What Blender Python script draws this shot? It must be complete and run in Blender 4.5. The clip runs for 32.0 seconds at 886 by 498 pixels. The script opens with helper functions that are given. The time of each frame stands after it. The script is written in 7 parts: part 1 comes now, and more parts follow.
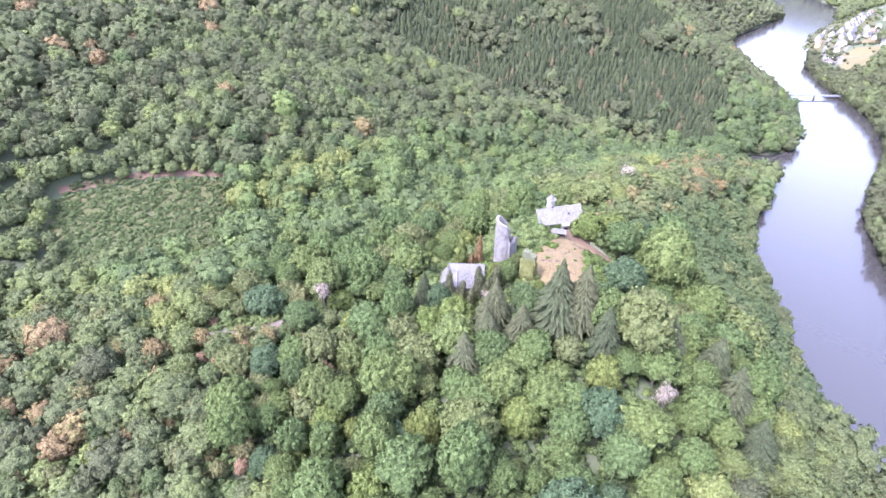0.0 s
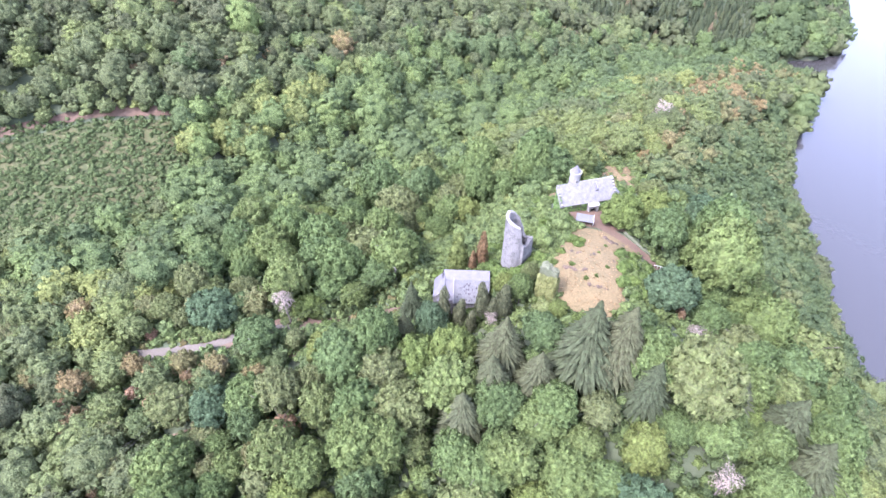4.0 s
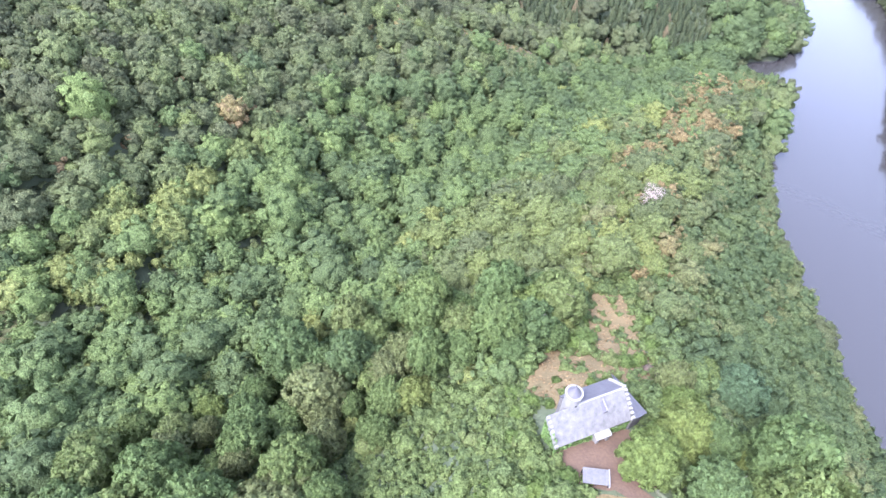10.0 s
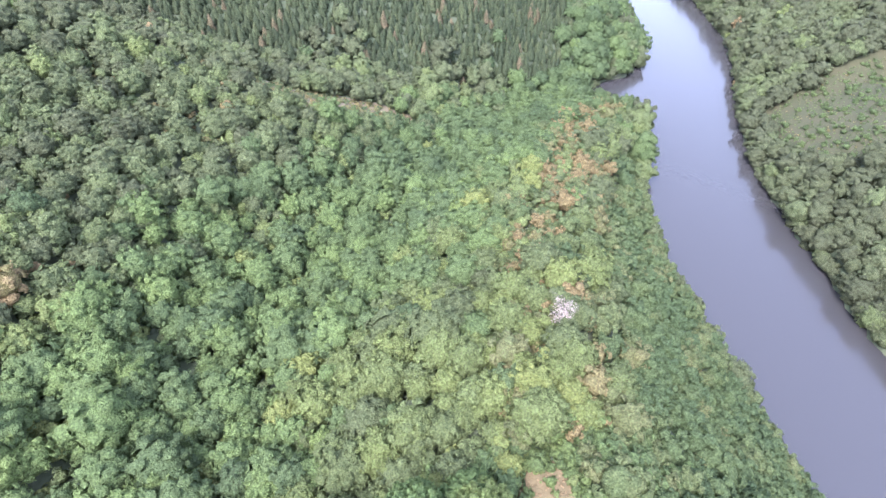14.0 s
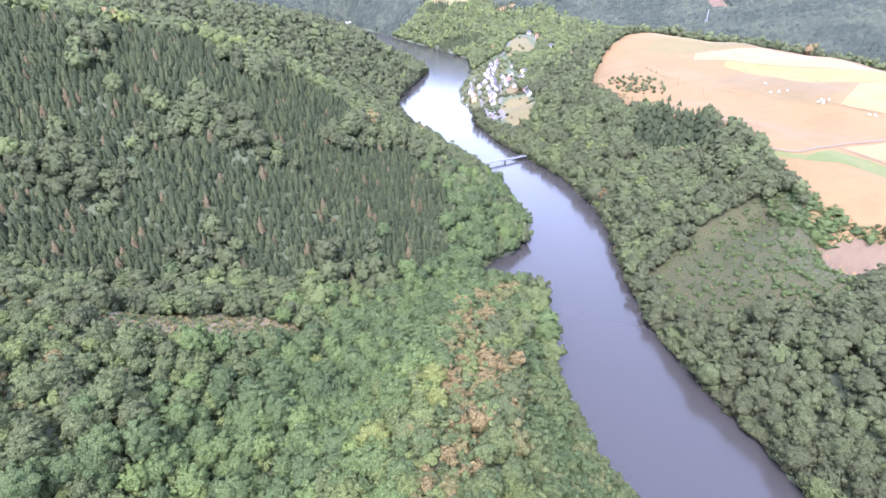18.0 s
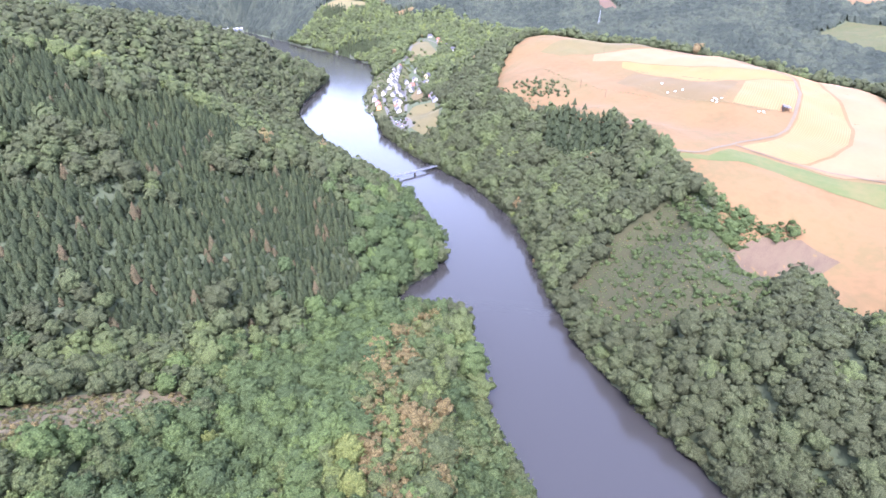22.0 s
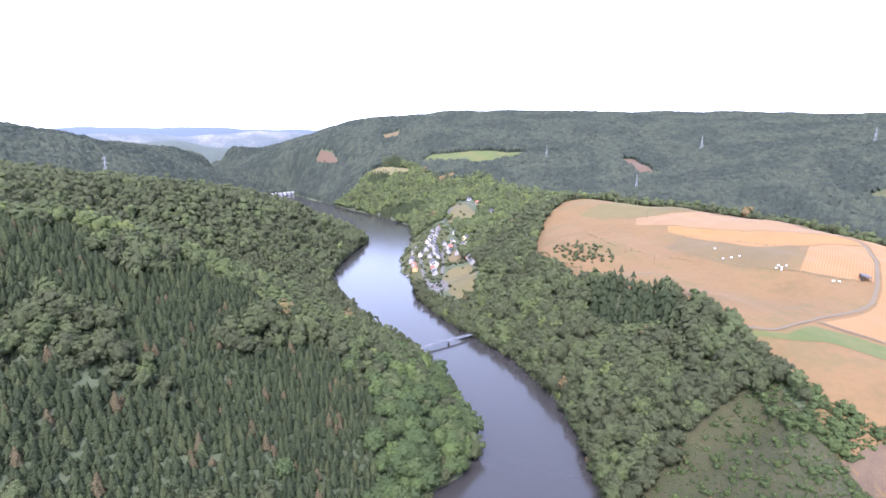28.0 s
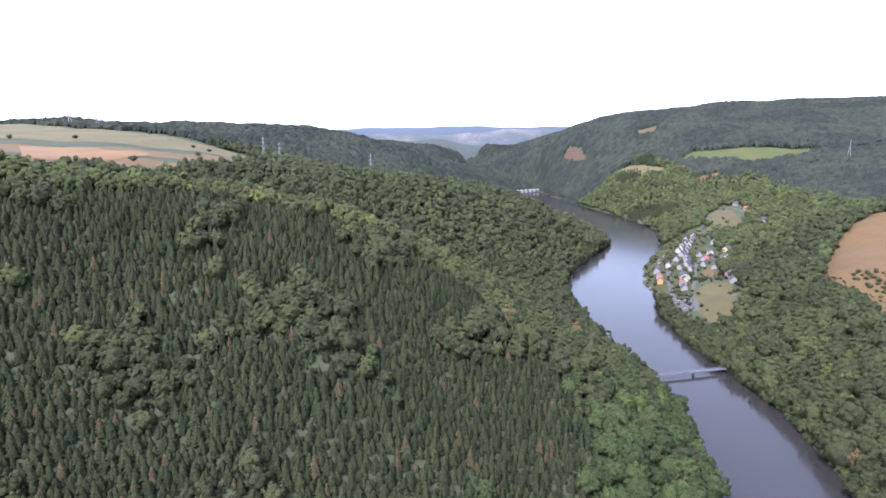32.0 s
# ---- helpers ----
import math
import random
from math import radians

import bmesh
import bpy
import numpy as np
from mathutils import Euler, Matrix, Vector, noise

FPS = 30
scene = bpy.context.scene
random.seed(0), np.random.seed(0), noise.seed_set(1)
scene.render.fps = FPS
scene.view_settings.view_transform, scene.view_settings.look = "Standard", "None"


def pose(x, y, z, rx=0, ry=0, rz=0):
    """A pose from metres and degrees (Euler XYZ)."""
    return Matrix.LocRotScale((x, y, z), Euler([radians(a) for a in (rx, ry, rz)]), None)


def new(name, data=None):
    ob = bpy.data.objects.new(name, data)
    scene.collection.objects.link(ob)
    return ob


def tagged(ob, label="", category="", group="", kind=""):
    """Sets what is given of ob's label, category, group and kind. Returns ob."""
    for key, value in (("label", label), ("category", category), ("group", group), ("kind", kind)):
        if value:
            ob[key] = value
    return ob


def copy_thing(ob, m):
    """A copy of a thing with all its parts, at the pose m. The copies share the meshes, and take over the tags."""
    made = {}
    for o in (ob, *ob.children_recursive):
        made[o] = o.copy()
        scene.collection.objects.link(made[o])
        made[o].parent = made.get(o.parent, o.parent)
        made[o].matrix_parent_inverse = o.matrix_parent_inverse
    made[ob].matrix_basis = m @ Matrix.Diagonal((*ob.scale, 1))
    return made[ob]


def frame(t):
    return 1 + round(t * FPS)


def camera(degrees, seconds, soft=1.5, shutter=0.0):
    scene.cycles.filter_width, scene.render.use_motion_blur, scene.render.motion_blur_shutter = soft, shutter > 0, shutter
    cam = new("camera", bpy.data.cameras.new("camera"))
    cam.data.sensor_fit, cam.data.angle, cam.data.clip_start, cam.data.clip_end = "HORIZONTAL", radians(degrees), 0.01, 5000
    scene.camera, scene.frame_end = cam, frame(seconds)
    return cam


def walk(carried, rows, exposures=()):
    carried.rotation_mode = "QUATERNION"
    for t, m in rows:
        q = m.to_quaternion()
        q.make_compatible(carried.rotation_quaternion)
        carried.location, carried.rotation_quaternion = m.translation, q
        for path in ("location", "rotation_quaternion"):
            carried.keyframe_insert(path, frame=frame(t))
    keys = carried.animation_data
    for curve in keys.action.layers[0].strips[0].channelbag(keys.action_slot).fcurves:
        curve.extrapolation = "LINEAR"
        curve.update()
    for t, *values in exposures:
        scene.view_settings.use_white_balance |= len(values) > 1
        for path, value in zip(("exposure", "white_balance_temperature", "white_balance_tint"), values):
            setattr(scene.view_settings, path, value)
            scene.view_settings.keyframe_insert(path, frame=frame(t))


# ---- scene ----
cam = camera(77.9, 32.0, soft=1.5)
METRES, EYE, TILT, LEAN, TURN = 400.0, 254.0, -33.5, 0.0, 0.0
ROWS = [
    (0.0, 0.0, 0.0, 0.0, 0.0, 0.0, -0.0),
    (0.5, 0.0003, 0.0154, 0.0098, -0.0, -0.02, 0.0),
    (1.0, 0.0007, 0.0311, 0.0196, 0.05, 0.0, 0.09),
    (1.5, 0.0011, 0.0468, 0.0295, 0.05, -0.2, 0.13),
    (2.0, 0.0016, 0.0622, 0.0391, 0.01, -1.55, 0.13),
    (2.5, 0.0025, 0.0778, 0.0488, -0.05, -4.1, 0.1),
    (3.0, 0.0034, 0.0933, 0.0585, -0.05, -6.72, 0.14),
    (3.5, 0.0042, 0.1087, 0.0681, -0.05, -9.35, 0.17),
    (5.5, 0.0074, 0.17, 0.1074, -0.08, -13.6, 0.22),
    (6.0, 0.0084, 0.185, 0.117, -0.09, -13.61, 0.26),
    (6.5, 0.0095, 0.2002, 0.1265, -0.05, -13.59, 0.31),
    (7.0, 0.011, 0.2157, 0.1363, -0.07, -13.61, 0.31),
    (7.5, 0.0124, 0.2311, 0.1464, -0.07, -13.62, 0.32),
    (8.0, 0.0144, 0.2469, 0.1566, -0.08, -13.63, 0.39),
    (8.5, 0.0167, 0.2631, 0.167, -0.96, -13.65, 0.92),
    (9.0, 0.0196, 0.2797, 0.1773, -2.63, -13.67, 1.92),
    (9.5, 0.0223, 0.2965, 0.1879, -4.36, -13.74, 2.92),
    (10.0, 0.0252, 0.3133, 0.1988, -6.1, -13.86, 3.83),
    (10.5, 0.0287, 0.3303, 0.2094, -7.75, -13.93, 4.78),
    (11.0, 0.0328, 0.3471, 0.2205, -9.41, -14.11, 5.65),
    (11.5, 0.0373, 0.364, 0.2311, -11.15, -14.25, 6.66),
    (12.0, 0.0427, 0.3803, 0.2407, -13.51, -17.08, 7.86),
    (12.5, 0.0485, 0.3961, 0.2504, -15.78, -22.48, 8.87),
    (13.0, 0.0555, 0.4117, 0.2614, -17.59, -23.75, 9.84),
    (13.5, 0.0625, 0.4264, 0.2718, -19.43, -23.63, 10.77),
    (14.0, 0.0707, 0.4397, 0.2831, -20.03, -14.53, 11.26),
    (14.5, 0.0788, 0.4495, 0.2915, -20.8, -1.88, 11.9),
    (15.0, 0.0867, 0.4582, 0.2923, -22.95, 1.14, 13.25),
    (15.5, 0.0949, 0.4687, 0.2987, -25.28, 0.75, 14.44),
    (17.5, 0.129, 0.5047, 0.3221, -30.04, 0.03, 16.96),
    (18.0, 0.1373, 0.5129, 0.328, -30.62, -0.15, 17.25),
    (18.5, 0.1459, 0.5202, 0.3338, -31.13, -0.3, 17.56),
    (19.0, 0.155, 0.5274, 0.3392, -35.06, -1.5, 19.27),
    (19.5, 0.1628, 0.5386, 0.3443, -38.99, -2.74, 20.86),
    (20.0, 0.1706, 0.5471, 0.3498, -40.08, -3.11, 21.32),
    (20.5, 0.1804, 0.5534, 0.3549, -40.35, -3.21, 21.51),
    (21.0, 0.1896, 0.5605, 0.36, -40.69, -3.33, 21.69),
    (21.5, 0.1997, 0.5664, 0.3647, -40.67, -3.33, 21.75),
    (22.0, 0.2091, 0.5734, 0.3695, -39.76, -3.0, 21.4),
    (22.5, 0.219, 0.5798, 0.3741, -39.81, -3.01, 21.53),
    (23.0, 0.2293, 0.5861, 0.3784, -37.81, -2.32, 20.79),
    (23.5, 0.2393, 0.5933, 0.3832, -36.17, -1.79, 20.09),
    (24.0, 0.2499, 0.6007, 0.3878, -34.77, -3.71, 19.56),
    (24.5, 0.2597, 0.6077, 0.3929, -33.78, -3.43, 19.14),
    (25.0, 0.2696, 0.6152, 0.3997, -33.22, -2.46, 18.94),
    (25.5, 0.2793, 0.6216, 0.4062, -32.74, 3.39, 18.79),
    (26.0, 0.2869, 0.6277, 0.4104, -32.44, 12.18, 18.82),
    (26.5, 0.2946, 0.6333, 0.4118, -32.45, 14.94, 18.97),
    (28.5, 0.3326, 0.6638, 0.4306, -37.19, 13.62, 21.16),
    (29.0, 0.3421, 0.671, 0.4358, -39.33, 12.85, 22.11),
    (29.5, 0.3512, 0.6784, 0.441, -40.81, 12.32, 22.78),
    (30.0, 0.3602, 0.6862, 0.4461, -40.77, 12.35, 22.8),
    (30.5, 0.3686, 0.6957, 0.4517, -36.59, 13.85, 21.09),
    (31.0, 0.378, 0.7044, 0.4564, -28.99, 16.28, 17.69),
    (31.5, 0.3866, 0.712, 0.4612, -20.7, 18.38, 13.44),
    (32.0, 0.3945, 0.7171, 0.4658, -12.02, 19.92, 8.6),
]
walk(cam, [(t, pose(0, 0, EYE, TILT, LEAN, TURN) @ pose(METRES * x, METRES * y, METRES * z, 90 + pitch, roll, yaw)) for t, x, y, z, yaw, pitch, roll in ROWS], exposures=[(0, 3.33, 5480, 34), (9, 3.20, 5400, 26), (12, 3.18, 5400, 25), (15, 3.16, 5400, 26), (19, 2.96, 5400, 30), (26, 2.78, 5500, 30), (28.5, 2.26, 5560, 26), (32, 1.88, 5600, 25)])


# ---- world and sun: a bright, thinly overcast afternoon ----
SUN_UP, SUN_TURN = 56, 232
world = bpy.data.worlds.new("sky")
scene.world = world
world.use_nodes = True
wn, wl = world.node_tree.nodes, world.node_tree.links
sky = wn.new("ShaderNodeTexSky")
sky.sky_type, sky.sun_disc = "NISHITA", False
sky.sun_elevation, sky.sun_rotation = radians(SUN_UP), radians(SUN_TURN)
sky.air_density, sky.dust_density, sky.ozone_density = 1.0, 2.0, 1.0
pale = wn.new("ShaderNodeHueSaturation")
pale.inputs["Saturation"].default_value = 0.5
# the bright haze reaches down to the skyline
way, axes, floor_z, back = wn.new("ShaderNodeTexCoord"), wn.new("ShaderNodeSeparateXYZ"), wn.new("ShaderNodeMath"), wn.new("ShaderNodeCombineXYZ")
floor_z.operation, floor_z.inputs[1].default_value = "MAXIMUM", 0.09
wl.new(way.outputs["Generated"], axes.inputs[0])
wl.new(axes.outputs[2], floor_z.inputs[0])
wl.new(axes.outputs[0], back.inputs[0])
wl.new(axes.outputs[1], back.inputs[1])
wl.new(floor_z.outputs[0], back.inputs[2])
wl.new(back.outputs[0], sky.inputs[0])
wl.new(sky.outputs[0], pale.inputs["Color"])
wl.new(pale.outputs[0], wn["Background"].inputs[0])
wn["Background"].inputs[1].default_value = 0.175
sun = new("sun", bpy.data.lights.new("sun", "SUN"))
sun.data.energy, sun.data.angle, sun.data.color = 1.5, radians(16), (1.0, 0.93, 0.82)
sun.matrix_world = pose(0, 0, 600, 90 - SUN_UP, 0, 180 - SUN_TURN)


# ---- materials ----
def material(name, colours, scale, rough=0.9, bump=0.0, bump_scale=None, fine=0.35, source="noise", metallic=0.0, specular=0.3, stretch=(1, 1, 1), detail=6, leaf=0.0, level=0.64):
    """A surface whose colour runs through the given stops, by noise at two sizes, or by a value of each piece and noise; level dulls them all as weather does."""
    m = bpy.data.materials.new(name)
    m.use_nodes = True
    n, l = m.node_tree.nodes, m.node_tree.links
    bsdf = n["Principled BSDF"]
    bsdf.inputs["Roughness"].default_value, bsdf.inputs["Metallic"].default_value = rough, metallic
    bsdf.inputs["Specular IOR Level"].default_value = specular
    at = n.new("ShaderNodeTexCoord")
    size = n.new("ShaderNodeMapping")
    size.inputs["Scale"].default_value = stretch
    l.new(at.outputs["Object"], size.inputs[0])
    big, small = n.new("ShaderNodeTexNoise"), n.new("ShaderNodeTexNoise")
    for node, s in ((big, scale), (small, scale * 9)):
        node.inputs["Scale"].default_value, node.inputs["Detail"].default_value = s, detail
        l.new(size.outputs[0], node.inputs[0])
    mix = n.new("ShaderNodeMix")
    mix.inputs[0].default_value = fine
    first = big.outputs[0]
    if source == "tint":
        value = n.new("ShaderNodeAttribute")
        value.attribute_name = "tint"
        first = value.outputs["Fac"]
    elif source == "object":
        value = n.new("ShaderNodeObjectInfo")
        first = value.outputs["Random"]
    elif source == "island":
        value = n.new("ShaderNodeNewGeometry")
        first = value.outputs["Random Per Island"]
    if leaf:
        piece, spray = n.new("ShaderNodeNewGeometry"), n.new("ShaderNodeMix")
        spray.inputs[0].default_value = 0.08
        l.new(first, spray.inputs[2])
        l.new(piece.outputs["Random Per Island"], spray.inputs[3])
        first = spray.outputs[0]
    l.new(first, mix.inputs[2])
    l.new(small.outputs[0], mix.inputs[3])
    ramp = n.new("ShaderNodeValToRGB")
    e = ramp.color_ramp.elements
    if leaf:
        level = level * 0.87
    lo, hi = (0.06, 0.94) if source != "noise" else (0.3, 0.7)
    while len(e) < len(colours):
        e.new(0.5)
    for i, c in enumerate(colours):
        e[i].position = lo + (hi - lo) * i / max(1, len(colours) - 1)
        e[i].color = (c[0] * level, c[1] * level, c[2] * level, 1)
    l.new(mix.outputs[0], ramp.inputs[0])
    l.new(ramp.outputs[0], bsdf.inputs["Base Color"])
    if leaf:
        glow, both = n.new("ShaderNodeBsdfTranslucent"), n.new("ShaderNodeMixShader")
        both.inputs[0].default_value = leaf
        # noise paints the light and dark of leaf clumps into the colour
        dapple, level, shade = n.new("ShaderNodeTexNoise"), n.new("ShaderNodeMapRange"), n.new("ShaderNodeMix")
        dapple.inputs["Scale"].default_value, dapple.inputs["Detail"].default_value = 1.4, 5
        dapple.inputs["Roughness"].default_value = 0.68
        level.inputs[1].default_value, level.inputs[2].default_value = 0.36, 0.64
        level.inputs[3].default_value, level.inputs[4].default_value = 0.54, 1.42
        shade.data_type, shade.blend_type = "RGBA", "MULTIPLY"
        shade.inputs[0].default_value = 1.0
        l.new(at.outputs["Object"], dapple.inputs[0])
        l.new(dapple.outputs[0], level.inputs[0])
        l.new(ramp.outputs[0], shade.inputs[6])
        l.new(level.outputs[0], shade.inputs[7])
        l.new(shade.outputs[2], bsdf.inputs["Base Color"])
        l.new(shade.outputs[2], glow.inputs["Color"])
        l.new(bsdf.outputs[0], both.inputs[1])
        l.new(glow.outputs[0], both.inputs[2])
        l.new(both.outputs[0], n["Material Output"].inputs["Surface"])
    if bump:
        b, rise = n.new("ShaderNodeBump"), n.new("ShaderNodeTexNoise")
        rise.inputs["Scale"].default_value, rise.inputs["Detail"].default_value = bump_scale or scale * 6, 5
        b.inputs["Strength"].default_value, b.inputs["Distance"].default_value = 1.0, bump
        l.new(size.outputs[0], rise.inputs[0])
        l.new(rise.outputs[0], b.inputs["Height"])
        l.new(b.outputs[0], bsdf.inputs["Normal"])
        if leaf:
            l.new(b.outputs[0], glow.inputs["Normal"])
    return m


GREENS = [(0.094, 0.106, 0.055), (0.122, 0.136, 0.069), (0.141, 0.162, 0.077), (0.157, 0.190, 0.083), (0.186, 0.228, 0.087), (0.224, 0.270, 0.091), (0.284, 0.312, 0.095), (0.306, 0.228, 0.112)]
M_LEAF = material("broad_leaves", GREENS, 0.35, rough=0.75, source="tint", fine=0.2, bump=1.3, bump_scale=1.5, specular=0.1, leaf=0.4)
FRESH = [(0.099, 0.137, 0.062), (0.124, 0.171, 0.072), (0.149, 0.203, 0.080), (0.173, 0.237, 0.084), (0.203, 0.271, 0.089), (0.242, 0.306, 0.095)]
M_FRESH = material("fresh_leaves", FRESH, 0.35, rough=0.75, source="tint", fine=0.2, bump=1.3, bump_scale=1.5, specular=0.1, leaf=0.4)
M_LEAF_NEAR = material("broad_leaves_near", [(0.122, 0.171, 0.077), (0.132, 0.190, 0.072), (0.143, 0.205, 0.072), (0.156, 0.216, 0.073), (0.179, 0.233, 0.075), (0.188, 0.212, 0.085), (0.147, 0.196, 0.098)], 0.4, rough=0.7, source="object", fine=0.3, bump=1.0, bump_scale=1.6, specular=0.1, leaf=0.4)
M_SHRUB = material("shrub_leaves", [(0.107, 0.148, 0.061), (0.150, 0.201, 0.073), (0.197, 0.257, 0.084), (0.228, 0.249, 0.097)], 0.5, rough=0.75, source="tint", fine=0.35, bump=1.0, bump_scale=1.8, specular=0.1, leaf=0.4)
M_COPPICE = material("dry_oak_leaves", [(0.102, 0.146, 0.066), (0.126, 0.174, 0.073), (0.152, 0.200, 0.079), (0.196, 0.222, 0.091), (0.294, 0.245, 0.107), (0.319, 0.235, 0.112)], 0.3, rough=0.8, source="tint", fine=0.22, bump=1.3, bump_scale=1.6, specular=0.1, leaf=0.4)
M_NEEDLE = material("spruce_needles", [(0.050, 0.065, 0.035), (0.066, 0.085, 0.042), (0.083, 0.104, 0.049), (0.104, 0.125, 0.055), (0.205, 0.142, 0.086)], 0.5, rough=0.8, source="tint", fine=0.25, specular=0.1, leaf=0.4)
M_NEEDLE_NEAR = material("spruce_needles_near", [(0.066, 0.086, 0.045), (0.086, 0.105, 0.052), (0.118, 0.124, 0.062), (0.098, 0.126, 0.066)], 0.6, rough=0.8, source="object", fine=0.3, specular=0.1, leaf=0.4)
M_BARK = material("bark", [(0.10, 0.085, 0.07), (0.20, 0.175, 0.15)], 1.5, bump=0.05, stretch=(1, 1, 0.3))
M_FLOOR = material("forest_floor", [(0.060, 0.080, 0.040), (0.070, 0.090, 0.044), (0.078, 0.092, 0.048), (0.088, 0.087, 0.052)], 0.03, bump=0.4, bump_scale=0.6)
M_GRASS = material("rough_grass", [(0.046, 0.060, 0.018), (0.060, 0.070, 0.022), (0.072, 0.076, 0.025), (0.086, 0.076, 0.029), (0.058, 0.074, 0.022)], 0.07, bump=0.25, bump_scale=0.8, fine=0.5)
M_DRY = material("dry_grass", [(0.080, 0.071, 0.028), (0.122, 0.092, 0.040), (0.162, 0.119, 0.054), (0.104, 0.097, 0.036)], 0.22, bump=0.3, bump_scale=1.5, fine=0.5)
M_FIELD = material("dry_pasture", [(0.125, 0.092, 0.035), (0.154, 0.098, 0.039), (0.184, 0.111, 0.046), (0.144, 0.103, 0.039), (0.171, 0.109, 0.044)], 0.014, fine=0.35, bump=0.1, bump_scale=0.4)
M_GREENFIELD = material("green_pasture", [(0.070, 0.096, 0.025), (0.091, 0.109, 0.031), (0.130, 0.117, 0.041)], 0.02, fine=0.3)
M_WATER = bpy.data.materials.new("river_water")
M_WATER.use_nodes = True
_w = M_WATER.node_tree.nodes
_w["Principled BSDF"].inputs["Base Color"].default_value = (0.026, 0.025, 0.024, 1)
_w["Principled BSDF"].inputs["Roughness"].default_value = 0.16
_w["Principled BSDF"].inputs["IOR"].default_value = 1.47
_b, _r = _w.new("ShaderNodeBump"), _w.new("ShaderNodeTexNoise")
_r.inputs["Scale"].default_value, _r.inputs["Detail"].default_value = 0.35, 3
_b.inputs["Distance"].default_value, _b.inputs["Strength"].default_value = 0.06, 0.8
_c = _w.new("ShaderNodeTexCoord")
M_WATER.node_tree.links.new(_c.outputs["Object"], _r.inputs[0])
M_WATER.node_tree.links.new(_r.outputs[0], _b.inputs["Height"])
M_WATER.node_tree.links.new(_b.outputs[0], _w["Principled BSDF"].inputs["Normal"])
M_STONE = material("grey_rubble_stone", [(0.036, 0.034, 0.03), (0.08, 0.075, 0.069), (0.152, 0.144, 0.134), (0.192, 0.182, 0.172), (0.068, 0.067, 0.053)], 0.7, bump=0.2, bump_scale=2.6, fine=0.6)
M_SLATE = material("pale_worn_slate", [(0.066, 0.064, 0.060), (0.116, 0.112, 0.104), (0.160, 0.154, 0.144), (0.222, 0.213, 0.198)], 0.9, rough=0.5, bump=0.02, bump_scale=5, fine=0.5)
M_WHITE = material("white_render", [(0.34, 0.335, 0.315), (0.46, 0.45, 0.43)], 0.4, rough=0.85)
M_GRAVEL = material("tan_gravel", [(0.092, 0.078, 0.060), (0.126, 0.108, 0.085), (0.092, 0.084, 0.054)], 0.3, fine=0.5, bump=0.04, bump_scale=3)
M_ASPHALT = material("pale_road", [(0.105, 0.102, 0.096), (0.150, 0.146, 0.138)], 0.15, fine=0.5)
M_EARTH = material("red_earth", [(0.084, 0.053, 0.035), (0.114, 0.073, 0.046), (0.150, 0.097, 0.059)], 0.2, bump=0.1, bump_scale=1.5, fine=0.5)


def striped(name, one, two, rows):
    """A harvested field: pale and dark swaths side by side along its length."""
    m = bpy.data.materials.new(name)
    m.use_nodes = True
    n, l = m.node_tree.nodes, m.node_tree.links
    across, at = n.new("ShaderNodeAttribute"), n.new("ShaderNodeTexCoord")
    across.attribute_name = "tint"
    bend, wide, wave, add = n.new("ShaderNodeTexNoise"), n.new("ShaderNodeMath"), n.new("ShaderNodeMath"), n.new("ShaderNodeMath")
    bend.inputs["Scale"].default_value, bend.inputs["Detail"].default_value = 0.03, 6
    wide.operation, wide.inputs[1].default_value = "MULTIPLY", rows * 6.283
    add.operation, wave.operation = "MULTIPLY_ADD", "SINE"
    add.inputs[1].default_value = 5.0
    ramp = n.new("ShaderNodeValToRGB")
    ramp.color_ramp.elements[0].color, ramp.color_ramp.elements[1].color = [(*(0.64 * q for q in c), 1) for c in (one, two)]
    ramp.color_ramp.elements[0].position, ramp.color_ramp.elements[1].position = 0.25, 1.15
    mix = n.new("ShaderNodeMix")
    mix.inputs[0].default_value = 0.55
    l.new(at.outputs["Object"], bend.inputs[0])
    l.new(across.outputs["Fac"], wide.inputs[0])
    l.new(bend.outputs[0], add.inputs[0])
    l.new(wide.outputs[0], add.inputs[2])
    l.new(add.outputs[0], wave.inputs[0])
    l.new(wave.outputs[0], mix.inputs[2])
    l.new(bend.outputs[0], mix.inputs[3])
    l.new(mix.outputs[0], ramp.inputs[0])
    l.new(ramp.outputs[0], n["Principled BSDF"].inputs["Base Color"])
    n["Principled BSDF"].inputs["Roughness"].default_value = 0.9
    return m


# ---- meshes ----
def mesh_of(name, verts, tris, mats, tint=None, index=None, smooth=False, normals=None):
    """A mesh of triangles from arrays."""
    me = bpy.data.meshes.new(name)
    verts, tris = np.asarray(verts, np.float32), np.asarray(tris, np.int32)
    me.vertices.add(len(verts))
    me.vertices.foreach_set("co", verts.ravel())
    me.loops.add(tris.size)
    me.loops.foreach_set("vertex_index", tris.ravel())
    me.polygons.add(len(tris))
    me.polygons.foreach_set("loop_start", np.arange(0, tris.size, 3, dtype=np.int32))
    me.polygons.foreach_set("use_smooth", np.full(len(tris), smooth))
    for m in mats:
        me.materials.append(m)
    if index is not None:
        me.polygons.foreach_set("material_index", np.asarray(index, np.int32))
    if tint is not None:
        a = me.attributes.new("tint", "FLOAT", "POINT")
        a.data.foreach_set("value", np.asarray(tint, np.float32))
    me.update(calc_edges=True)
    if normals is not None:
        a = me.attributes.new("custom_normal", "FLOAT_VECTOR", "POINT")
        a.data.foreach_set("vector", np.asarray(normals, np.float32).ravel())
    return me


